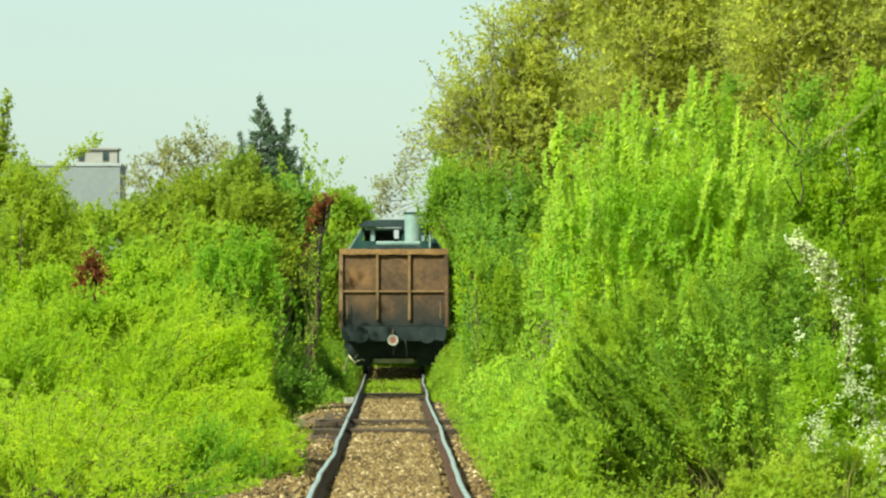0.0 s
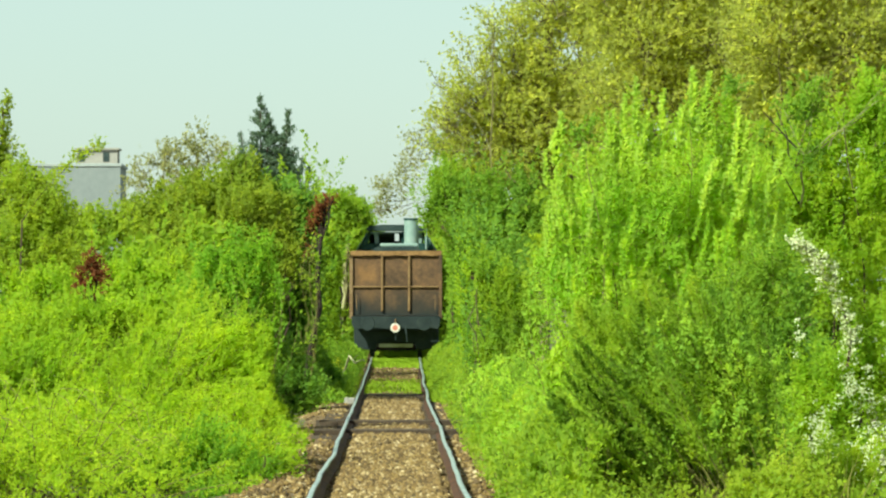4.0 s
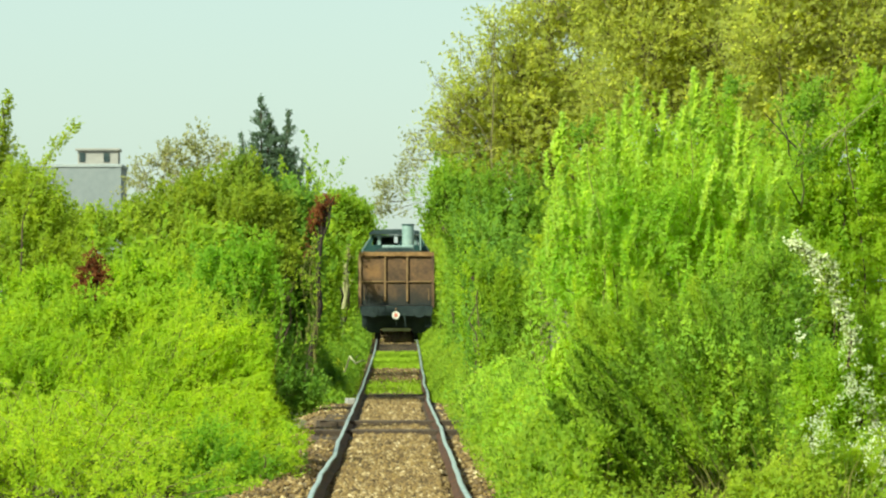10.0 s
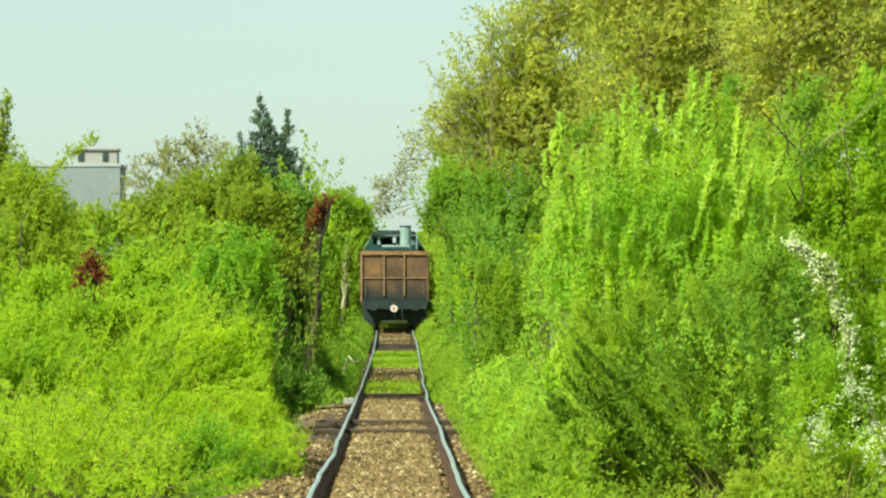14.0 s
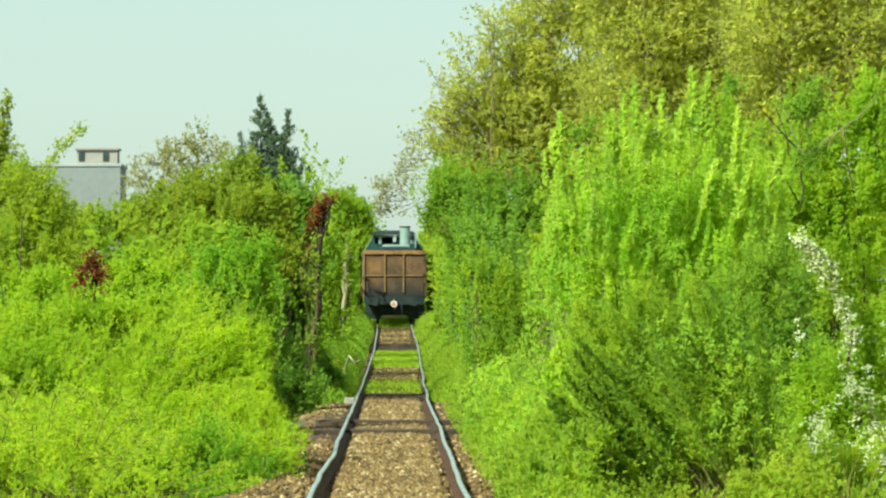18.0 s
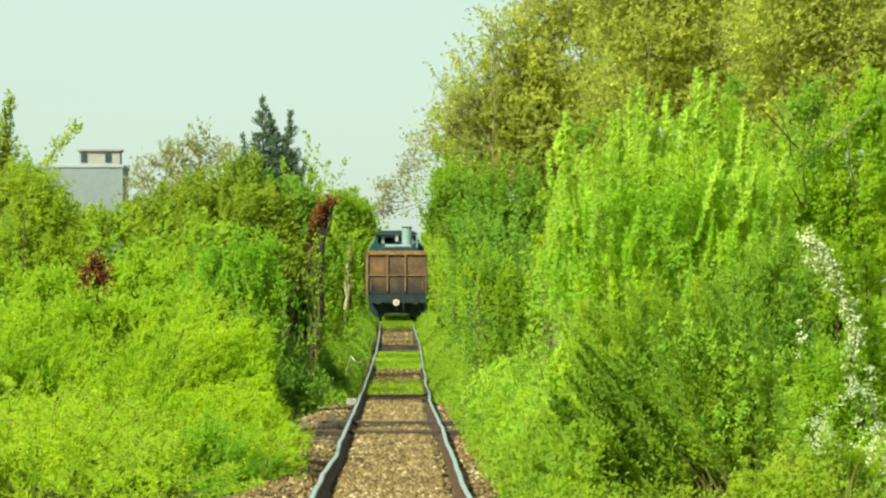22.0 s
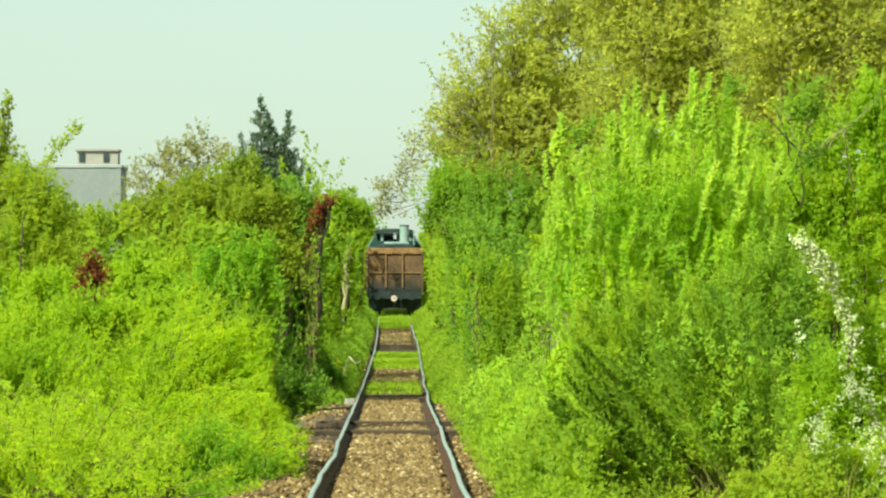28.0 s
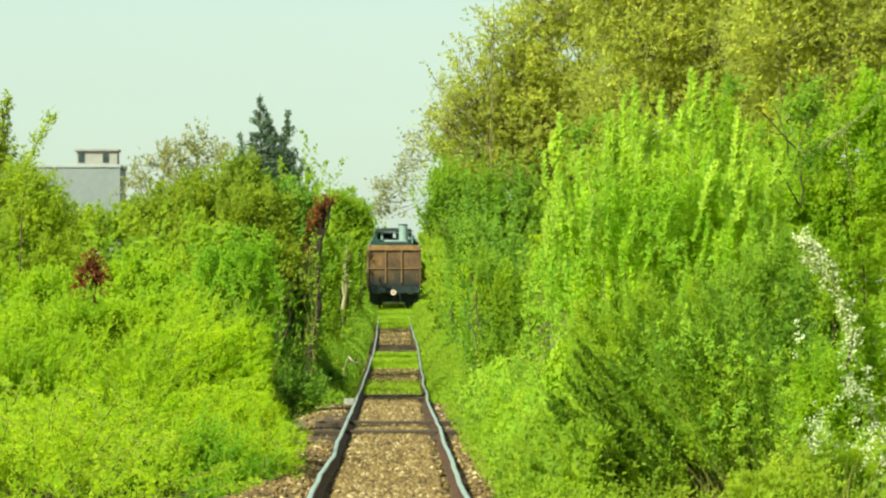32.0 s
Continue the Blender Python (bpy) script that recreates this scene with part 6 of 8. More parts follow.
shrub("tree", "far hazy tree beyond the ramp", "tree", (-1.51, 420, 3.39),
      [(-0.43, 0.00, 6.68, 0.53, 0.47, 1.16), (0.10, 0.00, 5.89, 0.73, 0.66, 0.94), (-1.58, 0.00, 5.89, 1.05, 0.95, 1.16)],
      1232, 0.3, LEAF_DEEP, 610, stems=1, stem_radius=0.2)
# two unseen shrubs added behind the hedge to throw shade on the verge
shrub("hedge_shrub", "tall dense shrub added out of sight behind the hedge to shade the verge", "shrub", (-3.9, 100.5, -0.35),
      [(0.00, 0.00, 1.60, 1.20, 3.00, 1.60), (0.20, 1.00, 3.40, 1.10, 3.00, 1.30), (-0.60, -1.00, 2.60, 1.20, 3.00, 1.60)],
      3080, 0.166, LEAF_HEDGE, 620, rise=0.8, stems=4, core=0.5)
shrub("hedge_shrub", "tall dense shrub added out of sight behind the hedge to shade the verge", "shrub", (-4.3, 106, -0.29),
      [(0.00, 0.00, 1.60, 1.20, 3.00, 1.60), (0.20, 1.00, 3.40, 1.10, 3.00, 1.30), (-0.60, -1.00, 2.60, 1.20, 3.00, 1.60)],
      3080, 0.166, LEAF_HEDGE, 630, rise=0.8, stems=4, core=0.5)


def shoots_of_the_large_shrub():
    """Spires above and over the face of the tall shrub: x, tip height, length, lean."""
    root = bpy.data.objects["large_shrub"]
    rng = np.random.default_rng(640)
    tips = ((2.19, 4.35, 0.6, 0.05), (3.16, 4.82, 0.8, 0.0), (2.77, 4.35, 0.5, -0.1), (2.88, 4.39, 0.7, 0.0), (3.32, 4.35, 0.75, 0.18),
            (3.53, 4.66, 0.6, 0.0), (3.77, 4.45, 0.6, 0.05), (3.89, 4.94, 0.7, 0.0), (4.03, 4.66, 0.6, 0.05), (4.13, 4.88, 0.9, 0.03),
            (4.49, 4.43, 0.8, 0.05), (4.63, 4.24, 0.85, 0.25), (4.68, 3.75, 0.9, 0.28), (5.08, 3.87, 0.6, 0.3), (2.13, 4.13, 0.5, 0.0),
            (1.99, 3.87, 0.5, -0.05), (2.50, 3.95, 0.5, 0.1), (3.02, 4.59, 0.8, 0.0))
    base = np.array(root.location)
    for x, z, long, lean in tips:
        SWAYING.append((spire(root, rng, np.array((x, 58.5, z)) - base, long * 0.9, lean, rng.uniform(0.085, 0.115), LEAF_TIP), 0.35, 640))
    for k in range(60):
        x, u = rng.uniform(1.95, 5.0), rng.uniform(0, 1)
        top = np.interp(x, (1.9, 2.4, 3.2, 4.2, 5.0), (3.3, 4.0, 4.4, 4.3, 3.6))
        z = 1.9 + (top - 1.9) * u ** 0.6
        SWAYING.append((spire(root, rng, np.array((x, 58.9 - 0.4 * rng.uniform(0, 1), z)) - base, rng.uniform(0.3, 0.65), rng.normal(0.06, 0.14), rng.uniform(0.055, 0.085), LEAF_TIP if u > 0.45 else LEAF_FRESH), 0.3, 640 + k % 7))


shoots_of_the_large_shrub()
# dark leaf clumps added in place of shaded gaps among the shoots
shrub("shrub", "deep green leaves put in for the shaded gaps between the tall shoots", "shrub", (3.45, 59.4, -0.41),
      [(-0.92, 0.00, 4.53, 0.18, 0.14, 0.22), (0.56, 0.00, 4.73, 0.10, 0.12, 0.18), (2.00, 0.00, 4.90, 0.28, 0.2, 0.32), (1.05, 0.00, 5.16, 0.15, 0.15, 0.16), (2.08, 0.10, 4.25, 0.15, 0.15, 0.28)],
      1900, 0.055, LEAF_DEEP, 645, even=True, spread=0.6, plume=0.15, reach=0.2, stems=2, stem_radius=0.006, bark=TWIG)

# shrub added to darken the shadowed hollow behind the blossom, by leaf colour
shrub("shrub", "shrub coloured dark for the shadow behind the hawthorn blossom", "shrub", (5.05, 56.5, -0.41),
      [(0.02, 0.00, 2.45, 0.20, 0.25, 0.45), (0.08, 0.00, 1.75, 0.22, 0.25, 0.48), (-0.16, 0.00, 1.45, 0.18, 0.25, 0.40), (0.20, 0.00, 1.15, 0.22, 0.25, 0.40)],
      4200, 0.055, LEAF_SHADED, 647, even=True, spread=0.6, plume=0.25, rise=0.9, reach=0.25, stems=2, stem_radius=0.01, bark=TWIG, sway=0.2)

def bare_elder():
    """Leafless forked limbs standing out of the dense shrub: foot, tip, thickness at both."""
    thing = tagged(new("bare_shrub"), "leafless elder with pale forked limbs among leaves", "shrub")
    thing.location = (6.1, 67.4, -0.41)
    rng = np.random.default_rng(655)
    pale = (
        ((6.08, 67.1, 3.2), (5.91, 64.6, 4.05), 0.018, 0.013),
        ((5.91, 64.6, 4.04), (6.97, 64.6, 4.83), 0.010, 0.004),
        ((5.91, 64.6, 4.04), (5.62, 64.6, 4.72), 0.011, 0.004),
        ((5.97, 64.6, 4.16), (6.09, 64.6, 5.24), 0.010, 0.004),
        )
    dark = (
        ((5.91, 64.6, 4.03), (5.33, 64.6, 4.67), 0.016, 0.008),
        ((6.0, 66.4, 3.4), (5.33, 64.6, 4.24), 0.014, 0.006),
        )
    for rows, bark in ((pale, MOSSY_BARK), (dark, DARK_BARK)):
        for a, b, thick, thin in rows:
            a, b = np.array(a) - np.array(thing.location), np.array(b) - np.array(thing.location)
            path = bent(rng, a, b, thick, thin, 9, 0.03)
            paths = [path]
            for k in (4, 6):
                paths.append(bent(rng, path[k][:3], path[k][:3] + (b - a) * 0.3 + rng.normal(0, 0.12, 3) * np.array((1, 0.3, 1)), path[k][3] * 0.5, 0.003, 5, 0.06))
            child("limb", limb_mesh("limb", paths, bark, 6), thing)
    child("trunk", limb_mesh("trunk", [bent(rng, (0, 0, -0.15), np.array((6.08, 67.1, 3.2)) - np.array(thing.location), 0.035, 0.018, 8, 0.02)], MOSSY_BARK, 7), thing)


bare_elder()
shrub("hedge_shrub", "leafy green maple growing at the front of the hedge", "shrub", (-2.75, 98.4, -0.33),
      [(-0.45, 0.00, 4.25, 0.55, 0.30, 0.50), (0.15, 0.00, 4.20, 0.42, 0.30, 0.60), (-0.15, 0.00, 3.30, 0.60, 0.30, 0.60), (0.40, 0.00, 3.30, 0.32, 0.30, 0.50)],
      6120, 0.087, LEAF_MAPLE, 648, even=True, spread=0.6, plume=0.4, rise=1.0, core=0.15)
# sun reaches this bush, so the hedge's shade is put into its leaf colour
shrub("shrub", "bush coloured dark for the shade at the foot of the hedge", "shrub", (-1.55, 103, -0.14),
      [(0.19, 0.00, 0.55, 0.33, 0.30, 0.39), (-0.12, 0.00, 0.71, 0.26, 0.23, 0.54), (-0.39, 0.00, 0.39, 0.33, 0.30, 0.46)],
      3080, 0.077, LEAF_SHADED, 650, stems=3, plume=0.2)
shrub("hedge_shrub", "thin green shrub grown through the dead sapling", "shrub", (-1.79, 97.5, -0.23),
      [(0.12, 0.00, 2.51, 0.15, 0.13, 0.73), (-0.09, 0.00, 1.53, 0.17, 0.15, 0.73), (0.11, 0.00, 3.36, 0.17, 0.15, 0.49), (-0.12, 0.00, 2.99, 0.17, 0.15, 0.61), (0.14, 0.00, 1.53, 0.12, 0.11, 0.61)],
      240, 0.08, LEAF_GREEN, 660, core=0.05, plume=0.3, stems=1, stem_radius=0.012, bark=TWIG)
# same here: dark leaves stand for the shaded hedge foot
shrub("shrub", "bramble thicket coloured dark for the shade of the hedge", "shrub", (-1.97, 93, -0.29),
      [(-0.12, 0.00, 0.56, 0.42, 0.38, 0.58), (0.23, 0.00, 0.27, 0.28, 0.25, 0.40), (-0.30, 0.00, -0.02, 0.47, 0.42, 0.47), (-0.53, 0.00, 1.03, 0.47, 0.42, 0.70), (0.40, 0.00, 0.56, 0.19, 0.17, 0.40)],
      4990, 0.081, LEAF_SHADED, 670, stems=3, plume=0.25)
shrub("hedge_shrub", "narrow lime-green shrub beside the line", "shrub", (1.92, 112, -0.13),
      [(-0.10, 0.00, 2.78, 0.13, 0.11, 0.98), (-0.04, 0.00, 1.66, 0.17, 0.15, 0.84), (0.07, 0.00, 0.82, 0.25, 0.23, 0.56)],
      3310, 0.081, LEAF_LIME, 680, rise=1.2, plume=0.7, reach=0.8, column=60, width=0.8, stems=3)
shrub("hedge_tree", "green hedge tree with boughs reaching over the line", "tree", (-1.8, 155, 0.48),
      [(0.62, 0.00, 4.44, 0.27, 0.24, 0.58), (0.50, 0.00, 3.78, 0.19, 0.17, 0.50), (0.31, 0.00, 4.87, 0.35, 0.31, 0.47), (0.81, 0.00, 4.71, 0.15, 0.14, 0.27)],
      2590, 0.122, LEAF_GREEN, 690, stems=1, stem_radius=0.08, rise=0.8, fork=5)
shrub("hedge_tree", "far hedge tree with boughs reaching over the line", "tree", (-1.72, 198, 1.12),
      [(0.54, 0.00, 4.66, 0.27, 0.25, 0.64), (0.44, 0.00, 3.96, 0.22, 0.20, 0.54), (0.29, 0.00, 5.13, 0.35, 0.31, 0.45)],
      1850, 0.144, LEAF_GREEN, 700, stems=1, stem_radius=0.02, rise=0.8, fork=5)
shrub("light_shoots", "pale green young shoots in front of the dark shrub", "shrub", (3.93, 49.5, -0.41),
      [(0.12, 0.00, 1.27, 0.08, 0.07, 0.20), (-0.05, 0.00, 1.04, 0.14, 0.12, 0.10), (-0.16, 0.00, 0.85, 0.07, 0.06, 0.15), (0.18, 0.00, 1.00, 0.07, 0.06, 0.15), (-0.27, 0.00, 0.65, 0.06, 0.06, 0.10)],
      1694, 0.045, LEAF_TIP, 710, breaks=1, plume=0, core=0.1, rise=1.4, reach=0.1, stems=3, stem_radius=0.006, bark=TWIG, sway=0.4)
shrub("hedge_shrub", "green hedge shrub cut back beside the line", "shrub", (-2.31, 108, -0.25),
      [(0.03, 1.33, 0.55, 0.88, 4.38, 0.56), (-0.09, 1.33, 1.40, 0.86, 4.35, 0.58), (-0.09, -0.76, 2.25, 0.84, 3.86, 0.55), (-0.17, -0.66, 3.10, 0.93, 4.15, 0.59), (0.03, -1.08, 3.95, 0.85, 3.19, 0.55), (-1.00, 0.00, 2.44, 1.00, 4.00, 2.22)],
      3740, 0.11, LEAF_GREEN, 720, rise=1.2, stems=3, reach=0.6, plume=0.6, column=50, width=0.8, group='hedge shrubs along the ramp')
shrub("hedge_shrub", "green hedge shrub cut back beside the line", "shrub", (-2.2, 114.7, -0.15),
      [(0.06, -0.63, 0.55, 0.94, 3.81, 0.72), (-0.18, 1.32, 1.40, 0.87, 4.45, 0.77), (-0.15, -0.42, 2.25, 0.74, 3.22, 0.57), (-0.14, 0.31, 3.10, 0.70, 4.02, 0.63), (-0.14, 0.96, 3.95, 0.82, 3.47, 0.67), (-0.00, -1.33, 4.80, 0.94, 3.03, 0.74), (-1.00, 0.00, 2.58, 1.00, 4.00, 2.34)],
      3740, 0.11, LEAF_GREEN, 730, rise=1.2, stems=3, reach=0.6, plume=0.6, column=50, width=0.8, group='hedge shrubs along the ramp')
shrub("hedge_shrub", "deep green hedge shrub cut back beside the line", "shrub", (-2.35, 120.3, -0.12),
      [(-0.05, -1.47, 0.55, 0.71, 3.27, 0.79), (-0.18, 0.77, 1.40, 0.93, 4.41, 0.64), (-0.13, 0.07, 2.25, 0.89, 3.16, 0.74), (0.03, 1.08, 3.10, 0.71, 4.42, 0.57), (-0.13, 0.33, 3.95, 0.93, 3.51, 0.78), (-1.00, 0.00, 2.24, 1.00, 4.00, 2.03)],
      3740, 0.11, LEAF_DEEP, 740, rise=1.2, stems=3, reach=0.6, plume=0.6, column=50, width=0.8, group='hedge shrubs along the ramp')
shrub("hedge_shrub", "green hedge shrub cut back beside the line", "shrub", (-2.32, 126.3, -0.03),
      [(0.03, 0.38, 0.55, 0.88, 3.46, 0.67), (0.00, -1.26, 1.40, 0.85, 4.39, 0.56), (0.01, -0.47, 2.25, 0.76, 3.98, 0.59), (0.09, 0.41, 3.10, 0.90, 3.50, 0.60), (0.09, 0.19, 3.95, 0.73, 4.34, 0.65), (-1.00, 0.00, 2.20, 1.00, 4.00, 2.00)],
      3740, 0.11, LEAF_GREEN, 750, rise=1.2, stems=3, reach=0.6, plume=0.6, column=50, width=0.8, group='hedge shrubs along the ramp')
shrub("hedge_shrub", "deep green hedge shrub cut back beside the line", "shrub", (-2.19, 134.1, 0.1),
      [(-0.15, -0.14, 0.55, 0.95, 4.28, 0.79), (-0.09, -0.04, 1.40, 0.88, 3.72, 0.62), (-0.11, -1.06, 2.25, 0.79, 4.48, 0.79), (-0.03, -0.00, 3.10, 0.78, 3.13, 0.62), (0.02, 1.10, 3.95, 0.79, 4.18, 0.74), (-1.00, 0.00, 2.50, 1.00, 4.00, 2.27)],
      2880, 0.128, LEAF_DEEP, 760, rise=0.9, stems=3, reach=0.3, group='hedge shrubs along the ramp')
shrub("hedge_shrub", "green hedge shrub cut back beside the line", "shrub", (-2.16, 142.9, 0.23),
      [(-0.05, 0.50, 0.55, 0.91, 3.40, 0.80), (0.00, 1.37, 1.40, 0.79, 3.27, 0.76), (-0.08, 0.82, 2.25, 0.78, 3.41, 0.62), (-0.07, 0.52, 3.10, 0.79, 3.41, 0.64), (0.08, -0.27, 3.95, 0.93, 3.26, 0.77), (-1.00, 0.00, 2.20, 1.00, 4.00, 2.00)],
      2880, 0.151, LEAF_GREEN, 770, rise=0.9, stems=3, reach=0.3, group='hedge shrubs along the ramp')
shrub("hedge_shrub", "green hedge shrub cut back beside the line", "shrub", (-2.39, 153.7, 0.35),
      [(-0.06, -1.00, 0.55, 0.91, 4.41, 0.67), (-0.01, 0.66, 1.40, 0.88, 3.26, 0.75), (-0.05, 0.50, 2.25, 0.81, 3.94, 0.74), (-0.03, 0.66, 3.10, 0.71, 3.24, 0.66), (-0.02, -0.84, 3.95, 0.87, 3.95, 0.56), (-1.00, 0.00, 2.32, 1.00, 4.00, 2.11)],
      2880, 0.151, LEAF_GREEN, 780, rise=0.9, stems=3, reach=0.3, group='hedge shrubs along the ramp')
shrub("hedge_shrub", "green hedge shrub cut back beside the line", "shrub", (-2.19, 164.6, 0.54),
      [(-0.21, 1.40, 0.55, 0.82, 3.82, 0.65), (-0.13, 0.49, 1.40, 0.72, 3.31, 0.73), (-0.12, -0.45, 2.25, 0.94, 4.28, 0.77), (-0.01, 0.14, 3.10, 0.94, 3.82, 0.63), (-0.15, 0.04, 3.95, 0.94, 3.44, 0.64), (-1.00, 0.00, 2.53, 1.00, 4.00, 2.30)],
      2880, 0.151, LEAF_GREEN, 790, rise=0.9, stems=3, reach=0.3, group='hedge shrubs along the ramp')
shrub("hedge_shrub", "green hedge shrub cut back beside the line", "shrub", (-2.35, 172.4, 0.61),
      [(-0.12, -1.07, 0.55, 0.85, 3.85, 0.79), (0.09, 0.33, 1.40, 0.79, 4.34, 0.55), (-0.21, 0.20, 2.25, 0.85, 3.21, 0.71), (0.06, -0.37, 3.10, 0.81, 3.34, 0.62), (0.09, -0.36, 3.95, 0.94, 4.37, 0.70), (-1.00, 0.00, 2.39, 1.00, 4.00, 2.17)],
      2880, 0.151, LEAF_GREEN, 800, rise=0.9, stems=3, reach=0.3, group='hedge shrubs along the ramp')
shrub("hedge_shrub", "deep green hedge shrub cut back beside the line", "shrub", (-2.23, 182, 0.78),
      [(-0.24, 1.34, 0.55, 0.78, 4.39, 0.59), (-0.24, 0.48, 1.40, 0.94, 3.37, 0.56), (-0.20, -0.32, 2.25, 0.82, 3.84, 0.61), (-0.08, -1.39, 3.10, 0.82, 4.27, 0.73), (-0.15, -0.02, 3.95, 0.95, 3.78, 0.77), (-1.00, 0.00, 2.17, 1.00, 4.00, 1.98)],
      2220, 0.144, LEAF_DEEP, 810, rise=0.9, stems=3, reach=0.3, group='hedge shrubs along the ramp')
shrub("hedge_shrub", "deep green hedge shrub cut back beside the line", "shrub", (-2.15, 192.4, 0.95),
      [(-0.15, 0.62, 0.55, 0.85, 4.10, 0.56), (-0.13, 0.55, 1.40, 0.90, 3.20, 0.55), (-0.06, 0.56, 2.25, 0.73, 4.03, 0.60), (-0.10, 0.92, 3.10, 0.85, 4.03, 0.79), (-0.02, 1.08, 3.95, 0.91, 3.71, 0.72), (-1.00, 0.00, 2.10, 1.00, 4.00, 1.91)],
      2220, 0.177, LEAF_DEEP, 820, rise=0.9, stems=3, reach=0.3, group='hedge shrubs along the ramp')
shrub("hedge_shrub", "green hedge shrub cut back beside the line", "shrub", (-2.22, 199, 1.03),
      [(-0.23, 1.01, 0.55, 0.87, 3.65, 0.62), (0.02, 1.23, 1.40, 0.74, 3.72, 0.69), (-0.08, -0.51, 2.25, 0.74, 3.88, 0.75), (-0.23, -0.81, 3.10, 0.90, 4.19, 0.72), (-0.24, 0.67, 3.95, 0.94, 4.50, 0.73), (-1.00, 0.00, 2.49, 1.00, 4.00, 2.27)],
      2220, 0.177, LEAF_GREEN, 830, rise=0.9, stems=3, reach=0.3, group='hedge shrubs along the ramp')
shrub("hedge_shrub", "green hedge shrub cut back beside the line", "shrub", (-2.18, 205.2, 1.13),
      [(0.04, -1.17, 0.55, 0.92, 4.49, 0.73), (-0.10, -0.95, 1.40, 0.75, 4.20, 0.57), (-0.18, 0.17, 2.25, 0.87, 4.12, 0.62), (-0.05, -1.14, 3.10, 0.80, 3.94, 0.55), (-0.22, 0.56, 3.95, 0.82, 3.53, 0.71), (-1.00, 0.00, 2.37, 1.00, 4.00, 2.16)],
      2220, 0.177, LEAF_GREEN, 840, rise=0.9, stems=3, reach=0.3, group='hedge shrubs along the ramp')
shrub("hedge_shrub", "green hedge shrub cut back beside the line", "shrub", (-2.22, 214.9, 1.27),
      [(-0.01, -0.63, 0.55, 0.94, 3.82, 0.61), (-0.23, -0.79, 1.40, 0.91, 3.43, 0.79), (0.03, 1.09, 2.25, 0.81, 3.58, 0.58), (-0.24, -0.48, 3.10, 0.84, 3.05, 0.77), (-0.07, -0.14, 3.95, 0.80, 3.69, 0.79), (-1.00, 0.00, 2.35, 1.00, 4.00, 2.13)],
      2220, 0.177, LEAF_GREEN, 850, rise=0.9, stems=3, reach=0.3, group='hedge shrubs along the ramp')
shrub("hedge_shrub", "deep green hedge shrub cut back beside the line", "shrub", (-2.16, 227.9, 1.54),
      [(-0.23, -1.05, 0.55, 0.94, 4.02, 0.61), (-0.21, 1.42, 1.40, 0.87, 4.23, 0.58), (-0.03, -0.44, 2.25, 0.76, 3.50, 0.70), (-0.13, -0.34, 3.10, 0.73, 4.25, 0.71), (0.03, -0.20, 3.95, 0.91, 3.78, 0.70), (-1.00, 0.00, 2.43, 1.00, 4.00, 2.21)],
      2220, 0.177, LEAF_DEEP, 860, rise=0.9, stems=3, reach=0.3, group='hedge shrubs along the ramp')
shrub("hedge_shrub", "green hedge shrub cut back beside the line", "shrub", (-2.2, 237.9, 1.82),
      [(-0.24, -0.94, 0.55, 0.75, 3.74, 0.78), (-0.02, -0.45, 1.40, 0.81, 3.45, 0.78), (0.07, -0.53, 2.25, 0.82, 3.29, 0.71), (-0.23, 1.11, 3.10, 0.92, 3.70, 0.69), (-0.21, 0.96, 3.95, 0.89, 4.01, 0.56), (-1.00, 0.00, 2.07, 1.00, 4.00, 1.88)],
      2220, 0.177, LEAF_GREEN, 870, rise=0.9, stems=3, reach=0.3, group='hedge shrubs along the ramp')
shrub("hedge_shrub", "green hedge shrub cut back beside the line", "shrub", (-2.34, 248.7, 2.13),
      [(-0.23, -1.43, 0.55, 0.81, 4.27, 0.59), (0.02, -0.53, 1.40, 0.81, 3.36, 0.80), (-0.24, 0.64, 2.25, 0.84, 3.98, 0.70), (0.07, 0.62, 3.10, 0.87, 3.28, 0.64), (-0.23, 1.48, 3.95, 0.82, 4.16, 0.59), (-1.00, 0.00, 2.21, 1.00, 4.00, 2.01)],
      2220, 0.177, LEAF_GREEN, 880, rise=0.9, stems=3, reach=0.3, group='hedge shrubs along the ramp')
shrub("hedge_shrub", "green hedge shrub cut back beside the line", "shrub", (-2.31, 262.4, 2.5),
      [(0.09, -1.48, 0.55, 0.72, 4.17, 0.65), (-0.23, 0.15, 1.40, 0.95, 3.78, 0.64), (-0.22, -1.29, 2.25, 0.92, 3.74, 0.78), (-0.23, -0.77, 3.10, 0.71, 3.60, 0.57), (-0.16, -0.28, 3.95, 0.78, 3.08, 0.56), (-1.00, 0.00, 2.27, 1.00, 4.00, 2.07)],
      1280, 0.177, LEAF_GREEN, 890, rise=0.9, stems=3, reach=0.3, group='hedge shrubs along the ramp')
shrub("hedge_shrub", "green hedge shrub cut back beside the line", "shrub", (-2.28, 272.3, 2.7),
      [(-0.06, -1.25, 0.55, 0.78, 3.16, 0.69), (0.07, 0.29, 1.40, 0.91, 3.32, 0.55), (-0.06, -0.04, 2.25, 0.84, 3.56, 0.71), (0.00, 1.24, 3.10, 0.78, 3.67, 0.76), (-0.17, -1.15, 3.95, 0.78, 3.13, 0.74), (-1.00, 0.00, 2.26, 1.00, 4.00, 2.05)],
      1280, 0.177, LEAF_GREEN, 900, rise=0.9, stems=3, reach=0.3, group='hedge shrubs along the ramp')
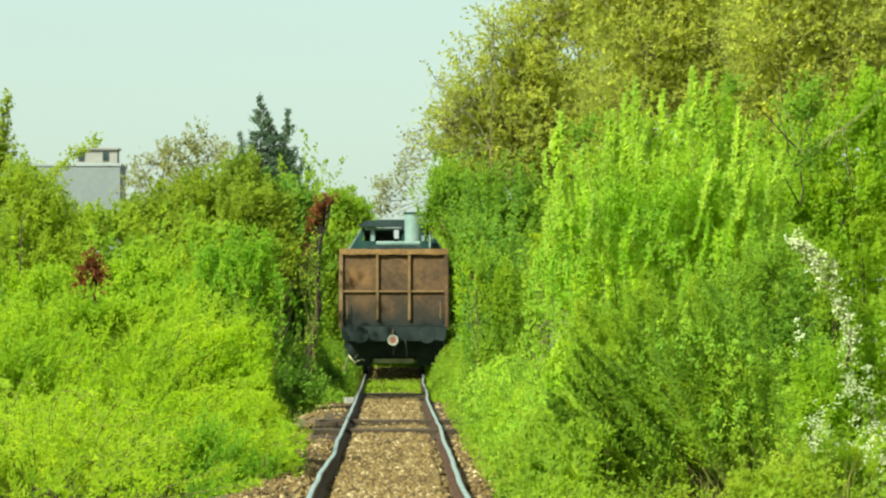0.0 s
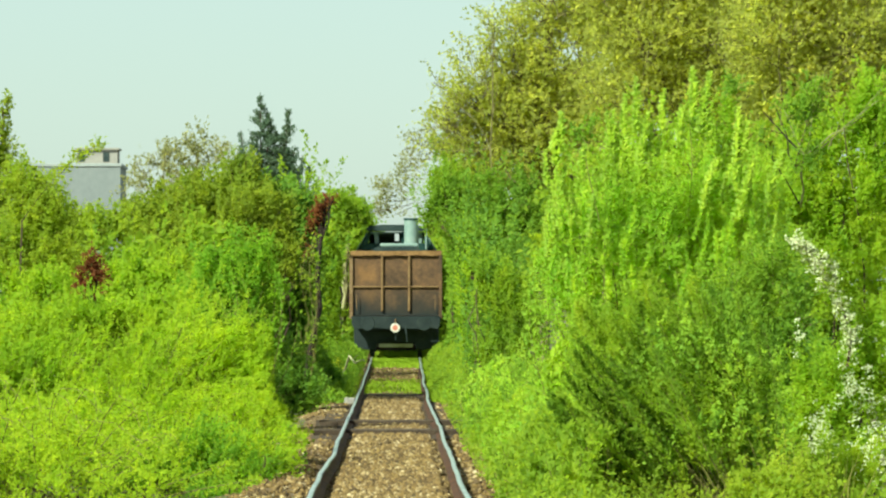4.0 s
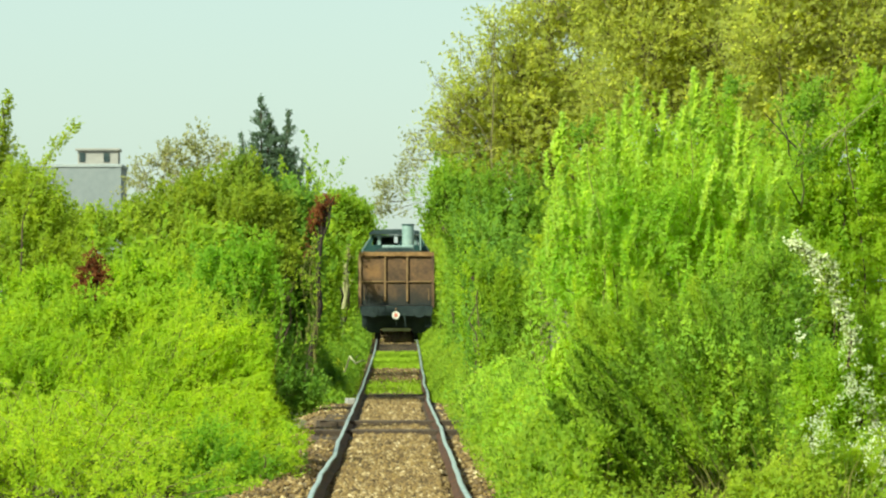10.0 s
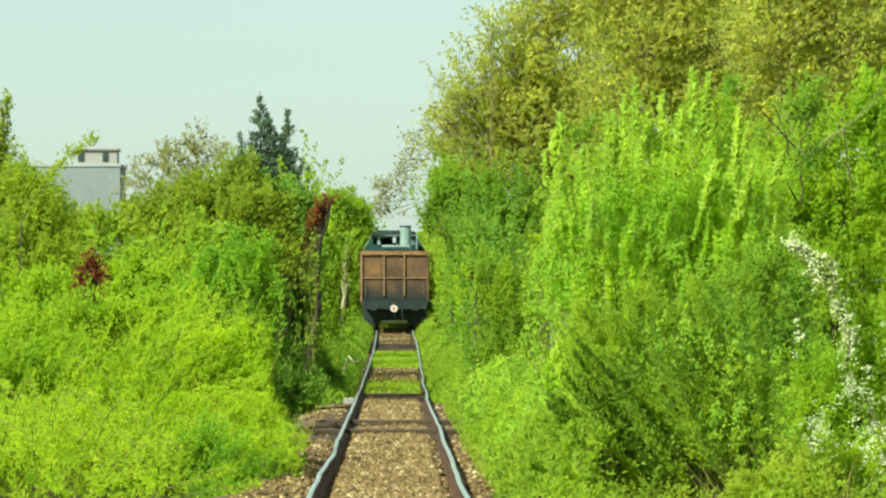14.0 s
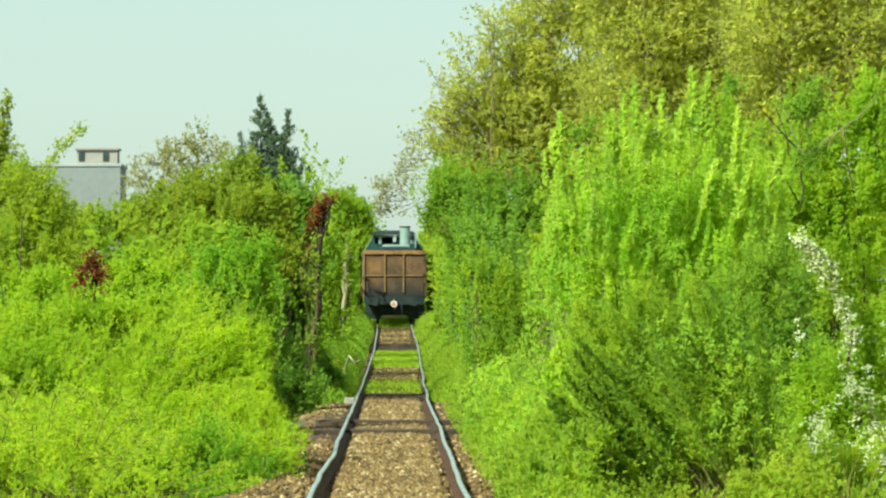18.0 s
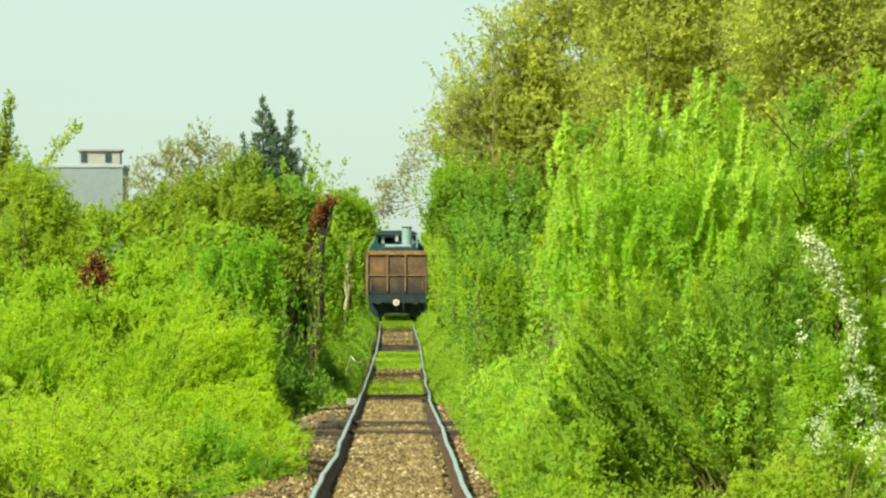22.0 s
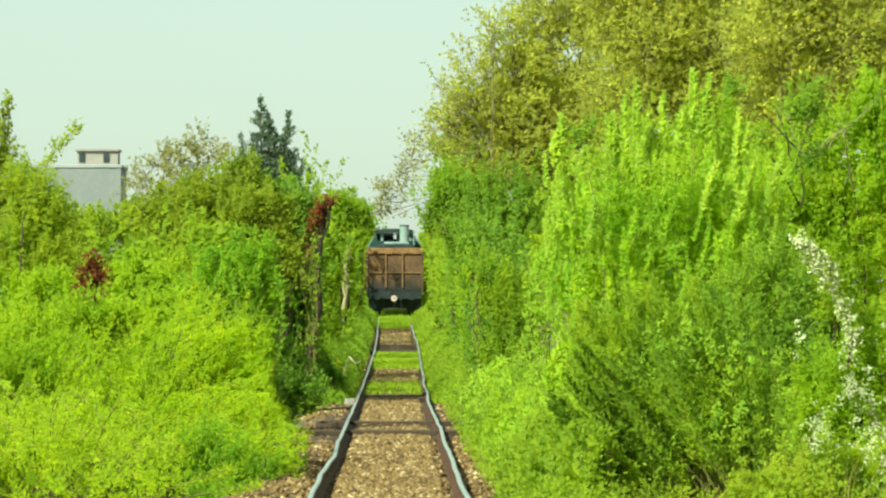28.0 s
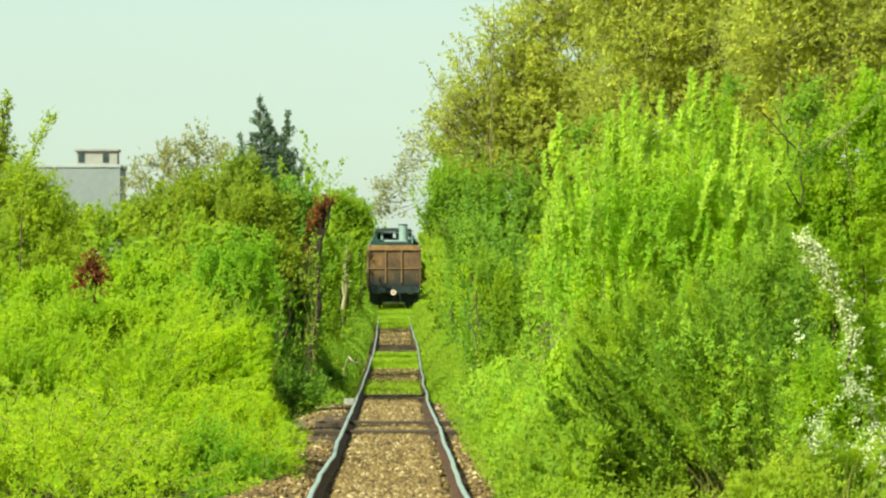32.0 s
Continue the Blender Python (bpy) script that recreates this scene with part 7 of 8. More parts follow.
shrub("hedge_shrub", "deep green hedge shrub cut back beside the line", "shrub", (-2.18, 282.8, 2.91),
      [(-0.16, -1.25, 0.55, 0.81, 3.87, 0.61), (-0.23, 0.60, 1.40, 0.71, 3.30, 0.62), (-0.12, -1.20, 2.25, 0.81, 3.47, 0.74), (-0.06, 1.19, 3.10, 0.86, 4.14, 0.69), (-0.10, 0.95, 3.95, 0.86, 4.43, 0.73), (-1.00, 0.00, 2.08, 1.00, 4.00, 1.89)],
      1280, 0.177, LEAF_DEEP, 910, rise=0.9, stems=3, reach=0.3, group='hedge shrubs along the ramp')
shrub("hedge_shrub", "green hedge shrub cut back beside the line", "shrub", (-2.18, 294, 3.06),
      [(-0.05, -0.54, 0.55, 0.78, 3.21, 0.67), (-0.14, -1.40, 1.40, 0.84, 4.11, 0.56), (-0.21, 1.41, 2.25, 0.91, 3.65, 0.61), (0.08, -1.45, 3.10, 0.83, 3.19, 0.60), (-0.12, -1.01, 3.95, 0.85, 3.24, 0.80), (-1.00, 0.00, 2.48, 1.00, 4.00, 2.25)],
      1280, 0.177, LEAF_GREEN, 920, rise=0.9, stems=3, reach=0.3, group='hedge shrubs along the ramp')
shrub("hedge_shrub", "green hedge shrub cut back beside the line", "shrub", (-2.19, 305.6, 3.12),
      [(-0.09, 1.32, 0.55, 0.90, 3.18, 0.63), (0.07, -0.12, 1.40, 0.81, 3.66, 0.74), (0.08, 0.10, 2.25, 0.94, 3.89, 0.58), (0.03, -0.24, 3.10, 0.71, 4.47, 0.56), (-0.05, -0.05, 3.95, 0.92, 3.59, 0.60), (-1.00, 0.00, 2.43, 1.00, 4.00, 2.20)],
      1280, 0.177, LEAF_GREEN, 930, rise=0.9, stems=3, reach=0.3, group='hedge shrubs along the ramp')
shrub("hedge_shrub", "deep green hedge shrub cut back beside the line", "shrub", (-2.23, 318.7, 3.18),
      [(0.02, 0.86, 0.55, 0.79, 4.21, 0.75), (-0.02, 1.23, 1.40, 0.72, 3.74, 0.64), (-0.20, -0.79, 2.25, 0.80, 3.14, 0.65), (0.01, -0.66, 3.10, 0.93, 4.19, 0.74), (-0.08, -0.09, 3.95, 0.83, 3.14, 0.60), (-1.00, 0.00, 2.32, 1.00, 4.00, 2.11)],
      1280, 0.177, LEAF_DEEP, 940, rise=0.9, stems=3, reach=0.3, group='hedge shrubs along the ramp')
shrub("hedge_shrub", "deep green hedge shrub cut back beside the line", "shrub", (-2.28, 327.8, 3.21),
      [(-0.19, -0.33, 0.55, 0.78, 3.04, 0.63), (-0.12, -0.07, 1.40, 0.88, 3.60, 0.80), (0.04, 1.27, 2.25, 0.87, 4.01, 0.68), (0.03, -0.41, 3.10, 0.85, 4.02, 0.68), (-0.15, -1.27, 3.95, 0.72, 3.53, 0.70), (-1.00, 0.00, 2.36, 1.00, 4.00, 2.14)],
      1280, 0.177, LEAF_DEEP, 950, rise=0.9, stems=3, reach=0.3, group='hedge shrubs along the ramp')
shrub("hedge_shrub", "deep green hedge shrub cut back beside the line", "shrub", (-2.39, 338.8, 3.2),
      [(0.08, -0.80, 0.55, 0.71, 3.13, 0.79), (-0.14, -0.45, 1.40, 0.90, 4.40, 0.70), (-0.05, -0.05, 2.25, 0.72, 3.18, 0.64), (0.02, -0.23, 3.10, 0.94, 4.01, 0.64), (-1.00, 0.00, 2.04, 1.00, 4.00, 1.86)],
      1280, 0.177, LEAF_DEEP, 960, rise=0.9, stems=3, reach=0.3, group='hedge shrubs along the ramp')
# shading of the trackside hedge, carried by dark leaf colour here and next
shrub("hedge_shrub", "deep green hedge shrub cut back beside the line", "shrub", (2.2, 108, -0.23),
      [(0.14, -0.53, 0.55, 0.91, 4.33, 0.72), (-0.09, -0.75, 1.40, 0.73, 3.44, 0.75), (-0.03, -1.27, 2.25, 0.94, 3.12, 0.65), (0.19, 0.47, 3.10, 0.84, 3.94, 0.71), (0.06, -0.28, 3.95, 0.76, 3.72, 0.70), (1.00, 0.00, 2.24, 1.00, 4.00, 2.04)],
      3740, 0.11, LEAF_SHADED, 970, rise=1.2, stems=3, reach=0.6, plume=0.6, column=50, width=0.8, group='hedge shrubs along the ramp')
shrub("hedge_shrub", "deep green hedge shrub cut back beside the line", "shrub", (2.22, 115.2, -0.15),
      [(-0.09, -0.94, 0.55, 0.71, 3.17, 0.69), (0.04, -0.95, 1.40, 0.75, 3.89, 0.71), (0.01, 0.69, 2.25, 0.72, 3.73, 0.76), (-0.09, -0.54, 3.10, 0.91, 3.97, 0.78), (0.17, 0.59, 3.95, 0.91, 3.72, 0.58), (1.00, 0.00, 2.20, 1.00, 4.00, 2.00)],
      3740, 0.11, LEAF_SHADED, 980, rise=1.2, stems=3, reach=0.6, plume=0.6, column=50, width=0.8, group='hedge shrubs along the ramp')
shrub("hedge_shrub", "deep green hedge shrub cut back beside the line", "shrub", (2.18, 124.4, -0.03),
      [(0.12, 0.78, 0.55, 0.84, 3.66, 0.63), (-0.02, -0.95, 1.40, 0.92, 3.82, 0.70), (-0.05, 1.11, 2.25, 0.79, 4.22, 0.60), (0.14, -0.98, 3.10, 0.92, 4.48, 0.74), (1.00, 0.00, 2.05, 1.00, 4.00, 1.87)],
      3740, 0.11, LEAF_DEEP, 990, rise=1.2, stems=3, reach=0.6, plume=0.6, column=50, width=0.8, group='hedge shrubs along the ramp')
shrub("hedge_shrub", "deep green hedge shrub cut back beside the line", "shrub", (2.29, 132.1, 0.05),
      [(0.21, 0.29, 0.55, 0.79, 4.03, 0.67), (-0.09, 1.34, 1.40, 0.72, 4.14, 0.73), (0.15, -1.15, 2.25, 0.82, 3.53, 0.73), (-0.07, -0.35, 3.10, 0.77, 3.75, 0.72), (-0.03, 0.23, 3.95, 0.77, 3.51, 0.76), (1.00, 0.00, 2.08, 1.00, 4.00, 1.89)],
      3740, 0.11, LEAF_DEEP, 1000, rise=1.2, stems=3, reach=0.6, plume=0.6, column=50, width=0.8, group='hedge shrubs along the ramp')
shrub("hedge_shrub", "deep green hedge shrub cut back beside the line", "shrub", (2.21, 140, 0.18),
      [(0.16, 0.66, 0.55, 0.74, 4.45, 0.69), (0.10, -0.96, 1.40, 0.91, 4.28, 0.61), (0.09, -1.11, 2.25, 0.72, 4.23, 0.59), (-0.03, -1.44, 3.10, 0.84, 4.44, 0.77), (0.22, 1.41, 3.95, 0.75, 4.21, 0.55), (1.00, 0.00, 2.41, 1.00, 4.00, 2.19)],
      2880, 0.128, LEAF_DEEP, 1010, rise=0.9, stems=3, reach=0.3, group='hedge shrubs along the ramp')
shrub("hedge_shrub", "deep green hedge shrub cut back beside the line", "shrub", (2.22, 145.9, 0.27),
      [(0.01, 0.02, 0.55, 0.71, 3.59, 0.74), (0.10, 0.28, 1.40, 0.93, 3.97, 0.71), (0.24, -1.43, 2.25, 0.89, 3.62, 0.77), (-0.04, 1.25, 3.10, 0.79, 4.50, 0.74), (-0.06, -1.06, 3.95, 0.90, 3.63, 0.79), (1.00, 0.00, 2.40, 1.00, 4.00, 2.18)],
      2880, 0.151, LEAF_DEEP, 1020, rise=0.9, stems=3, reach=0.3, group='hedge shrubs along the ramp')
shrub("hedge_shrub", "green hedge shrub cut back beside the line", "shrub", (2.26, 152.6, 0.36),
      [(0.09, -0.64, 0.55, 0.87, 3.19, 0.59), (0.09, -1.28, 1.40, 0.80, 4.35, 0.77), (0.18, -1.44, 2.25, 0.91, 4.44, 0.70), (0.20, -0.79, 3.10, 0.93, 4.41, 0.56), (1.00, 0.00, 2.02, 1.00, 4.00, 1.84)],
      2880, 0.151, LEAF_GREEN, 1030, rise=0.9, stems=3, reach=0.3, group='hedge shrubs along the ramp')
shrub("hedge_shrub", "green hedge shrub cut back beside the line", "shrub", (2.17, 162.6, 0.51),
      [(0.02, -0.50, 0.55, 0.75, 3.44, 0.77), (-0.06, 0.17, 1.40, 0.77, 3.16, 0.65), (0.14, 1.22, 2.25, 0.84, 3.67, 0.77), (-0.09, -1.08, 3.10, 0.70, 3.02, 0.65), (1.00, 0.00, 1.94, 1.00, 4.00, 1.77)],
      2880, 0.151, LEAF_GREEN, 1040, rise=0.9, stems=3, reach=0.3, group='hedge shrubs along the ramp')
shrub("hedge_shrub", "green hedge shrub cut back beside the line", "shrub", (2.33, 170.7, 0.59),
      [(-0.02, -0.24, 0.55, 0.83, 3.92, 0.75), (0.23, 0.00, 1.40, 0.71, 3.58, 0.64), (0.24, -0.61, 2.25, 0.81, 3.98, 0.78), (0.12, 0.09, 3.10, 0.88, 4.41, 0.79), (1.00, 0.00, 1.87, 1.00, 4.00, 1.70)],
      2880, 0.151, LEAF_GREEN, 1050, rise=0.9, stems=3, reach=0.3, group='hedge shrubs along the ramp')
shrub("hedge_shrub", "green hedge shrub cut back beside the line", "shrub", (2.19, 177.9, 0.73),
      [(0.22, -0.15, 0.55, 0.88, 3.79, 0.65), (-0.07, -0.60, 1.40, 0.84, 4.24, 0.58), (0.13, -0.02, 2.25, 0.84, 3.31, 0.66), (0.23, -1.24, 3.10, 0.79, 3.22, 0.79), (0.16, -0.67, 3.95, 0.90, 4.11, 0.62), (1.00, 0.00, 2.38, 1.00, 4.00, 2.17)],
      2880, 0.151, LEAF_GREEN, 1060, rise=0.9, stems=3, reach=0.3, group='hedge shrubs along the ramp')
shrub("hedge_shrub", "sunlit yellow-green hedge shrub cut back beside the line", "shrub", (2.25, 186.8, 0.85),
      [(0.16, -0.71, 0.55, 0.92, 3.66, 0.77), (0.19, -1.09, 1.40, 0.71, 4.11, 0.69), (0.25, -1.37, 2.25, 0.91, 3.74, 0.77), (0.24, 0.27, 3.10, 0.73, 4.08, 0.70), (0.04, -0.84, 3.95, 0.94, 3.17, 0.57), (1.00, 0.00, 2.22, 1.00, 4.00, 2.01)],
      2220, 0.144, LEAF_HEDGE, 1070, rise=0.9, stems=3, reach=0.3, group='hedge shrubs along the ramp')
shrub("hedge_shrub", "sunlit yellow-green hedge shrub cut back beside the line", "shrub", (2.16, 195.6, 0.99),
      [(0.14, 0.07, 0.55, 0.84, 4.26, 0.79), (0.01, -0.68, 1.40, 0.80, 3.46, 0.66), (0.15, 1.14, 2.25, 0.78, 3.99, 0.67), (0.12, 0.47, 3.10, 0.94, 3.47, 0.70), (0.09, -1.05, 3.95, 0.95, 3.96, 0.66), (1.00, 0.00, 2.26, 1.00, 4.00, 2.06)],
      2220, 0.177, LEAF_HEDGE, 1080, rise=0.9, stems=3, reach=0.3, group='hedge shrubs along the ramp')
shrub("hedge_shrub", "green hedge shrub cut back beside the line", "shrub", (2.19, 204.7, 1.12),
      [(0.08, 0.56, 0.55, 0.81, 3.86, 0.78), (0.20, -0.70, 1.40, 0.82, 3.80, 0.78), (0.06, 0.49, 2.25, 0.80, 4.18, 0.76), (0.15, -1.18, 3.10, 0.76, 3.54, 0.77), (1.00, 0.00, 1.95, 1.00, 4.00, 1.77)],
      2220, 0.177, LEAF_GREEN, 1090, rise=0.9, stems=3, reach=0.3, group='hedge shrubs along the ramp')
shrub("hedge_shrub", "green hedge shrub cut back beside the line", "shrub", (2.33, 216.1, 1.27),
      [(-0.03, 0.57, 0.55, 0.73, 3.14, 0.77), (0.15, 0.77, 1.40, 0.74, 4.16, 0.69), (0.19, -0.50, 2.25, 0.89, 3.15, 0.76), (-0.06, -0.56, 3.10, 0.77, 3.51, 0.80), (1.00, 0.00, 1.92, 1.00, 4.00, 1.74)],
      2220, 0.177, LEAF_GREEN, 1100, rise=0.9, stems=3, reach=0.3, group='hedge shrubs along the ramp')
shrub("hedge_shrub", "sunlit yellow-green hedge shrub cut back beside the line", "shrub", (2.23, 225.4, 1.47),
      [(-0.08, 0.87, 0.55, 0.92, 3.76, 0.58), (0.10, -0.82, 1.40, 0.71, 3.85, 0.62), (0.21, 0.03, 2.25, 0.93, 4.42, 0.67), (0.21, 0.81, 3.10, 0.73, 3.81, 0.57), (1.00, 0.00, 1.97, 1.00, 4.00, 1.79)],
      2220, 0.177, LEAF_HEDGE, 1110, rise=0.9, stems=3, reach=0.3, group='hedge shrubs along the ramp')
shrub("hedge_shrub", "green hedge shrub cut back beside the line", "shrub", (2.26, 237.1, 1.78),
      [(0.06, 1.42, 0.55, 0.81, 3.31, 0.68), (-0.07, -0.35, 1.40, 0.86, 4.38, 0.63), (-0.03, 0.09, 2.25, 0.73, 3.08, 0.78), (0.09, -0.17, 3.10, 0.93, 3.86, 0.68), (1.00, 0.00, 2.02, 1.00, 4.00, 1.84)],
      2220, 0.177, LEAF_GREEN, 1120, rise=0.9, stems=3, reach=0.3, group='hedge shrubs along the ramp')
shrub("hedge_shrub", "sunlit yellow-green hedge shrub cut back beside the line", "shrub", (2.31, 247, 2.08),
      [(0.11, 0.63, 0.55, 0.72, 3.89, 0.66), (-0.08, 0.81, 1.40, 0.81, 3.35, 0.61), (0.03, 0.66, 2.25, 0.76, 3.70, 0.72), (-0.03, -0.05, 3.10, 0.77, 4.33, 0.71), (0.01, 0.13, 3.95, 0.84, 3.31, 0.56), (1.00, 0.00, 2.12, 1.00, 4.00, 1.93)],
      2220, 0.177, LEAF_HEDGE, 1130, rise=0.9, stems=3, reach=0.3, group='hedge shrubs along the ramp')
shrub("hedge_shrub", "sunlit yellow-green hedge shrub cut back beside the line", "shrub", (2.31, 258.9, 2.42),
      [(-0.06, 1.26, 0.55, 0.77, 3.50, 0.77), (0.20, -0.24, 1.40, 0.80, 4.46, 0.58), (0.02, 0.77, 2.25, 0.88, 3.00, 0.79), (0.14, 1.06, 3.10, 0.87, 3.63, 0.76), (0.01, -0.48, 3.95, 0.88, 3.76, 0.73), (1.00, 0.00, 2.14, 1.00, 4.00, 1.94)],
      2220, 0.177, LEAF_HEDGE, 1140, rise=0.9, stems=3, reach=0.3, group='hedge shrubs along the ramp')
shrub("hedge_shrub", "fresh green hedge shrub cut back beside the line", "shrub", (2.15, 271.9, 2.72),
      [(0.02, 0.12, 0.55, 0.82, 3.70, 0.64), (0.17, -1.49, 1.40, 0.94, 4.11, 0.59), (0.19, 0.02, 2.25, 0.87, 3.60, 0.58), (0.10, 1.09, 3.10, 0.86, 4.38, 0.60), (0.17, -1.30, 3.95, 0.93, 3.56, 0.70), (1.00, 0.00, 2.19, 1.00, 4.00, 1.99)],
      1280, 0.177, LEAF_FRESH, 1150, rise=0.9, stems=3, reach=0.3, group='hedge shrubs along the ramp')
shrub("hedge_shrub", "fresh green hedge shrub cut back beside the line", "shrub", (2.24, 284.5, 2.93),
      [(-0.02, -0.17, 0.55, 0.87, 3.09, 0.62), (-0.04, -1.06, 1.40, 0.71, 3.02, 0.74), (0.21, -0.13, 2.25, 0.81, 4.20, 0.67), (0.07, -1.43, 3.10, 0.90, 4.15, 0.71), (-0.04, 0.34, 3.95, 0.88, 4.28, 0.70), (1.00, 0.00, 2.20, 1.00, 4.00, 2.00)],
      1280, 0.177, LEAF_FRESH, 1160, rise=0.9, stems=3, reach=0.3, group='hedge shrubs along the ramp')
shrub("hedge_shrub", "green hedge shrub cut back beside the line", "shrub", (2.26, 296.8, 3.06),
      [(-0.09, 0.59, 0.55, 0.75, 3.80, 0.77), (0.19, -0.31, 1.40, 0.71, 3.09, 0.60), (-0.06, -0.33, 2.25, 0.89, 3.17, 0.65), (0.18, -1.10, 3.10, 0.93, 3.22, 0.79), (0.15, 0.07, 3.95, 0.75, 4.03, 0.76), (1.00, 0.00, 2.15, 1.00, 4.00, 1.95)],
      1280, 0.177, LEAF_GREEN, 1170, rise=0.9, stems=3, reach=0.3, group='hedge shrubs along the ramp')
shrub("hedge_shrub", "fresh green hedge shrub cut back beside the line", "shrub", (2.37, 309.6, 3.1),
      [(-0.03, -0.25, 0.55, 0.86, 3.99, 0.77), (0.00, -0.17, 1.40, 0.75, 3.49, 0.61), (0.01, 0.81, 2.25, 0.75, 3.80, 0.76), (0.12, -1.22, 3.10, 0.85, 3.54, 0.59), (0.15, -1.48, 3.95, 0.74, 3.64, 0.58), (1.00, 0.00, 2.37, 1.00, 4.00, 2.16)],
      1280, 0.177, LEAF_FRESH, 1180, rise=0.9, stems=3, reach=0.3, group='hedge shrubs along the ramp')
shrub("hedge_shrub", "sunlit yellow-green hedge shrub cut back beside the line", "shrub", (2.27, 322.1, 3.19),
      [(-0.06, 0.68, 0.55, 0.92, 3.73, 0.64), (-0.10, 0.67, 1.40, 0.79, 4.33, 0.62), (0.05, 1.16, 2.25, 0.78, 4.45, 0.65), (0.11, 0.18, 3.10, 0.94, 3.02, 0.67), (0.21, 0.04, 3.95, 0.89, 3.73, 0.57), (1.00, 0.00, 2.33, 1.00, 4.00, 2.11)],
      1280, 0.177, LEAF_HEDGE, 1190, rise=0.9, stems=3, reach=0.3, group='hedge shrubs along the ramp')
shrub("hedge_shrub", "green hedge shrub cut back beside the line", "shrub", (2.17, 334.1, 3.24),
      [(0.11, -0.54, 0.55, 0.91, 4.17, 0.63), (0.01, -1.13, 1.40, 0.83, 3.12, 0.71), (-0.07, 0.41, 2.25, 0.71, 3.77, 0.67), (0.09, -1.05, 3.10, 0.77, 3.67, 0.57), (0.01, -0.77, 3.95, 0.77, 3.14, 0.63), (1.00, 0.00, 2.27, 1.00, 4.00, 2.07)],
      1280, 0.177, LEAF_GREEN, 1200, rise=0.9, stems=3, reach=0.3, group='hedge shrubs along the ramp')
shrub("hedge_shrub", "sunlit yellow-green hedge shrub cut back beside the line", "shrub", (2.17, 344.5, 3.25),
      [(-0.08, -1.24, 0.55, 0.79, 3.31, 0.72), (0.09, -1.21, 1.40, 0.92, 3.49, 0.72), (0.09, 1.12, 2.25, 0.71, 3.34, 0.62), (0.16, 0.97, 3.10, 0.83, 3.52, 0.68), (1.00, 0.00, 2.06, 1.00, 4.00, 1.87)],
      1280, 0.177, LEAF_HEDGE, 1210, rise=0.9, stems=3, reach=0.3, group='hedge shrubs along the ramp')

# ---- grass ----


def blades(name, label, rng, x, y, height, mat, lean=0.35, wide=0.012):
    n = len(x)
    z = rail_z(y) + verge(x) - 0.02
    axis = unit(np.stack((rng.normal(0, lean, n), rng.normal(0, lean, n), np.ones(n)), -1))
    v, f = leaf_quads(np.stack((x, y, z), -1), axis, unit(rng.normal(0, 1, (n, 3)) + np.array((0, -1.0, 0))), height, np.full(n, wide) * rng.uniform(0.7, 1.5, n))
    return tagged(new(name, mesh_of(name, v, f, mat)), label, "grass", kind="stuff")


def weeds(name, label, rng, x, y, low, high, leaf, mat):
    """Low broad-leaved weeds in uneven tufts."""
    n = len(x)
    tuft = np.array([noise.noise((a * 2.2, b * 0.7, 3.0)) for a, b in zip(x, y)]) * 0.5 + 0.5
    tuft = np.clip(0.5 + 1.9 * (tuft - 0.5), 0.05, 1.25)
    z = rail_z(y) + verge(x) + rng.uniform(0, 1, n) * (low + (high - low) * tuft * np.clip((np.abs(x) - 0.85) / 0.9, 0.3, 1.6))
    size = leaf * rng.uniform(0.6, 1.4, n)
    v, f = leaf_quads(np.stack((x, y, z), -1), unit(rng.normal(0, 0.6, (n, 3)) + np.array((0, 0, 0.7))), unit(rng.normal(0, 0.5, (n, 3)) + np.array((-0.45, -0.45, 0.6))), size, size * 0.5)
    return tagged(new(name, mesh_of(name, v, f, mat)), label, "weeds", kind="stuff")


rng = np.random.default_rng(21)
n = 18000
y = 41 + 62 * rng.uniform(0, 1, n) ** 1.2
x = 1.05 + 1.1 * rng.uniform(0, 1, n) ** 0.8 + np.interp(y, (41, 50, 75, 95), (0.1, 0.0, 0.0, 0.0))
weeds("verge_weeds", "green weeds and grass on the bank beside the track", rng, x, y, 0.03, 0.5, 0.06, LEAF_GREEN)
n = 6000
y = 97 + 30 * rng.uniform(0, 1, n)
x = -1.35 - 1.0 * rng.uniform(0, 1, n)
weeds("verge_weeds", "green weeds at the foot of the hedge", rng, x, y, 0.02, 0.3, 0.07, LEAF_GREEN)
n = 50000
y = 98 + 170 * rng.uniform(0, 1, n) ** 1.25
x = np.where(rng.uniform(0, 1, n) < 0.5, -1, 1) * (0.9 + 1.0 * rng.uniform(0, 1, n) ** 0.8) + rail_x(y)
far = clear_of_line((0, 0, 0), np.stack((x, y, rail_z(y) + 0.3), -1))
x, y = x[far], y[far]
weeds("verge_weeds", "lush green grass and weeds on the sunny bank of the ramp", rng, x[x > 0], y[x > 0], 0.04, 0.55, 0.11, LEAF_GREEN)
# hedge shade on this bank is put into the deeper leaf colour
weeds("verge_weeds", "weeds in a darker green for the shade on the hedge side of the ramp", rng, x[x < 0], y[x < 0], 0.04, 0.6, 0.11, LEAF_DEEP)
n = 7000
y = 107 + 16 * rng.uniform(0, 1, n)
x = np.where(rng.uniform(0, 1, n) < 0.5, -1, 1) * (1.15 + 0.5 * rng.uniform(0, 1, n)) + rail_x(y)
weeds("verge_weeds", "tall grass and weeds leaning towards the rails", rng, x, y, 0.15, 1.1, 0.09, LEAF_HEDGE)
n = 16000
y = 99 + 165 * rng.uniform(0, 1, n) ** 1.1
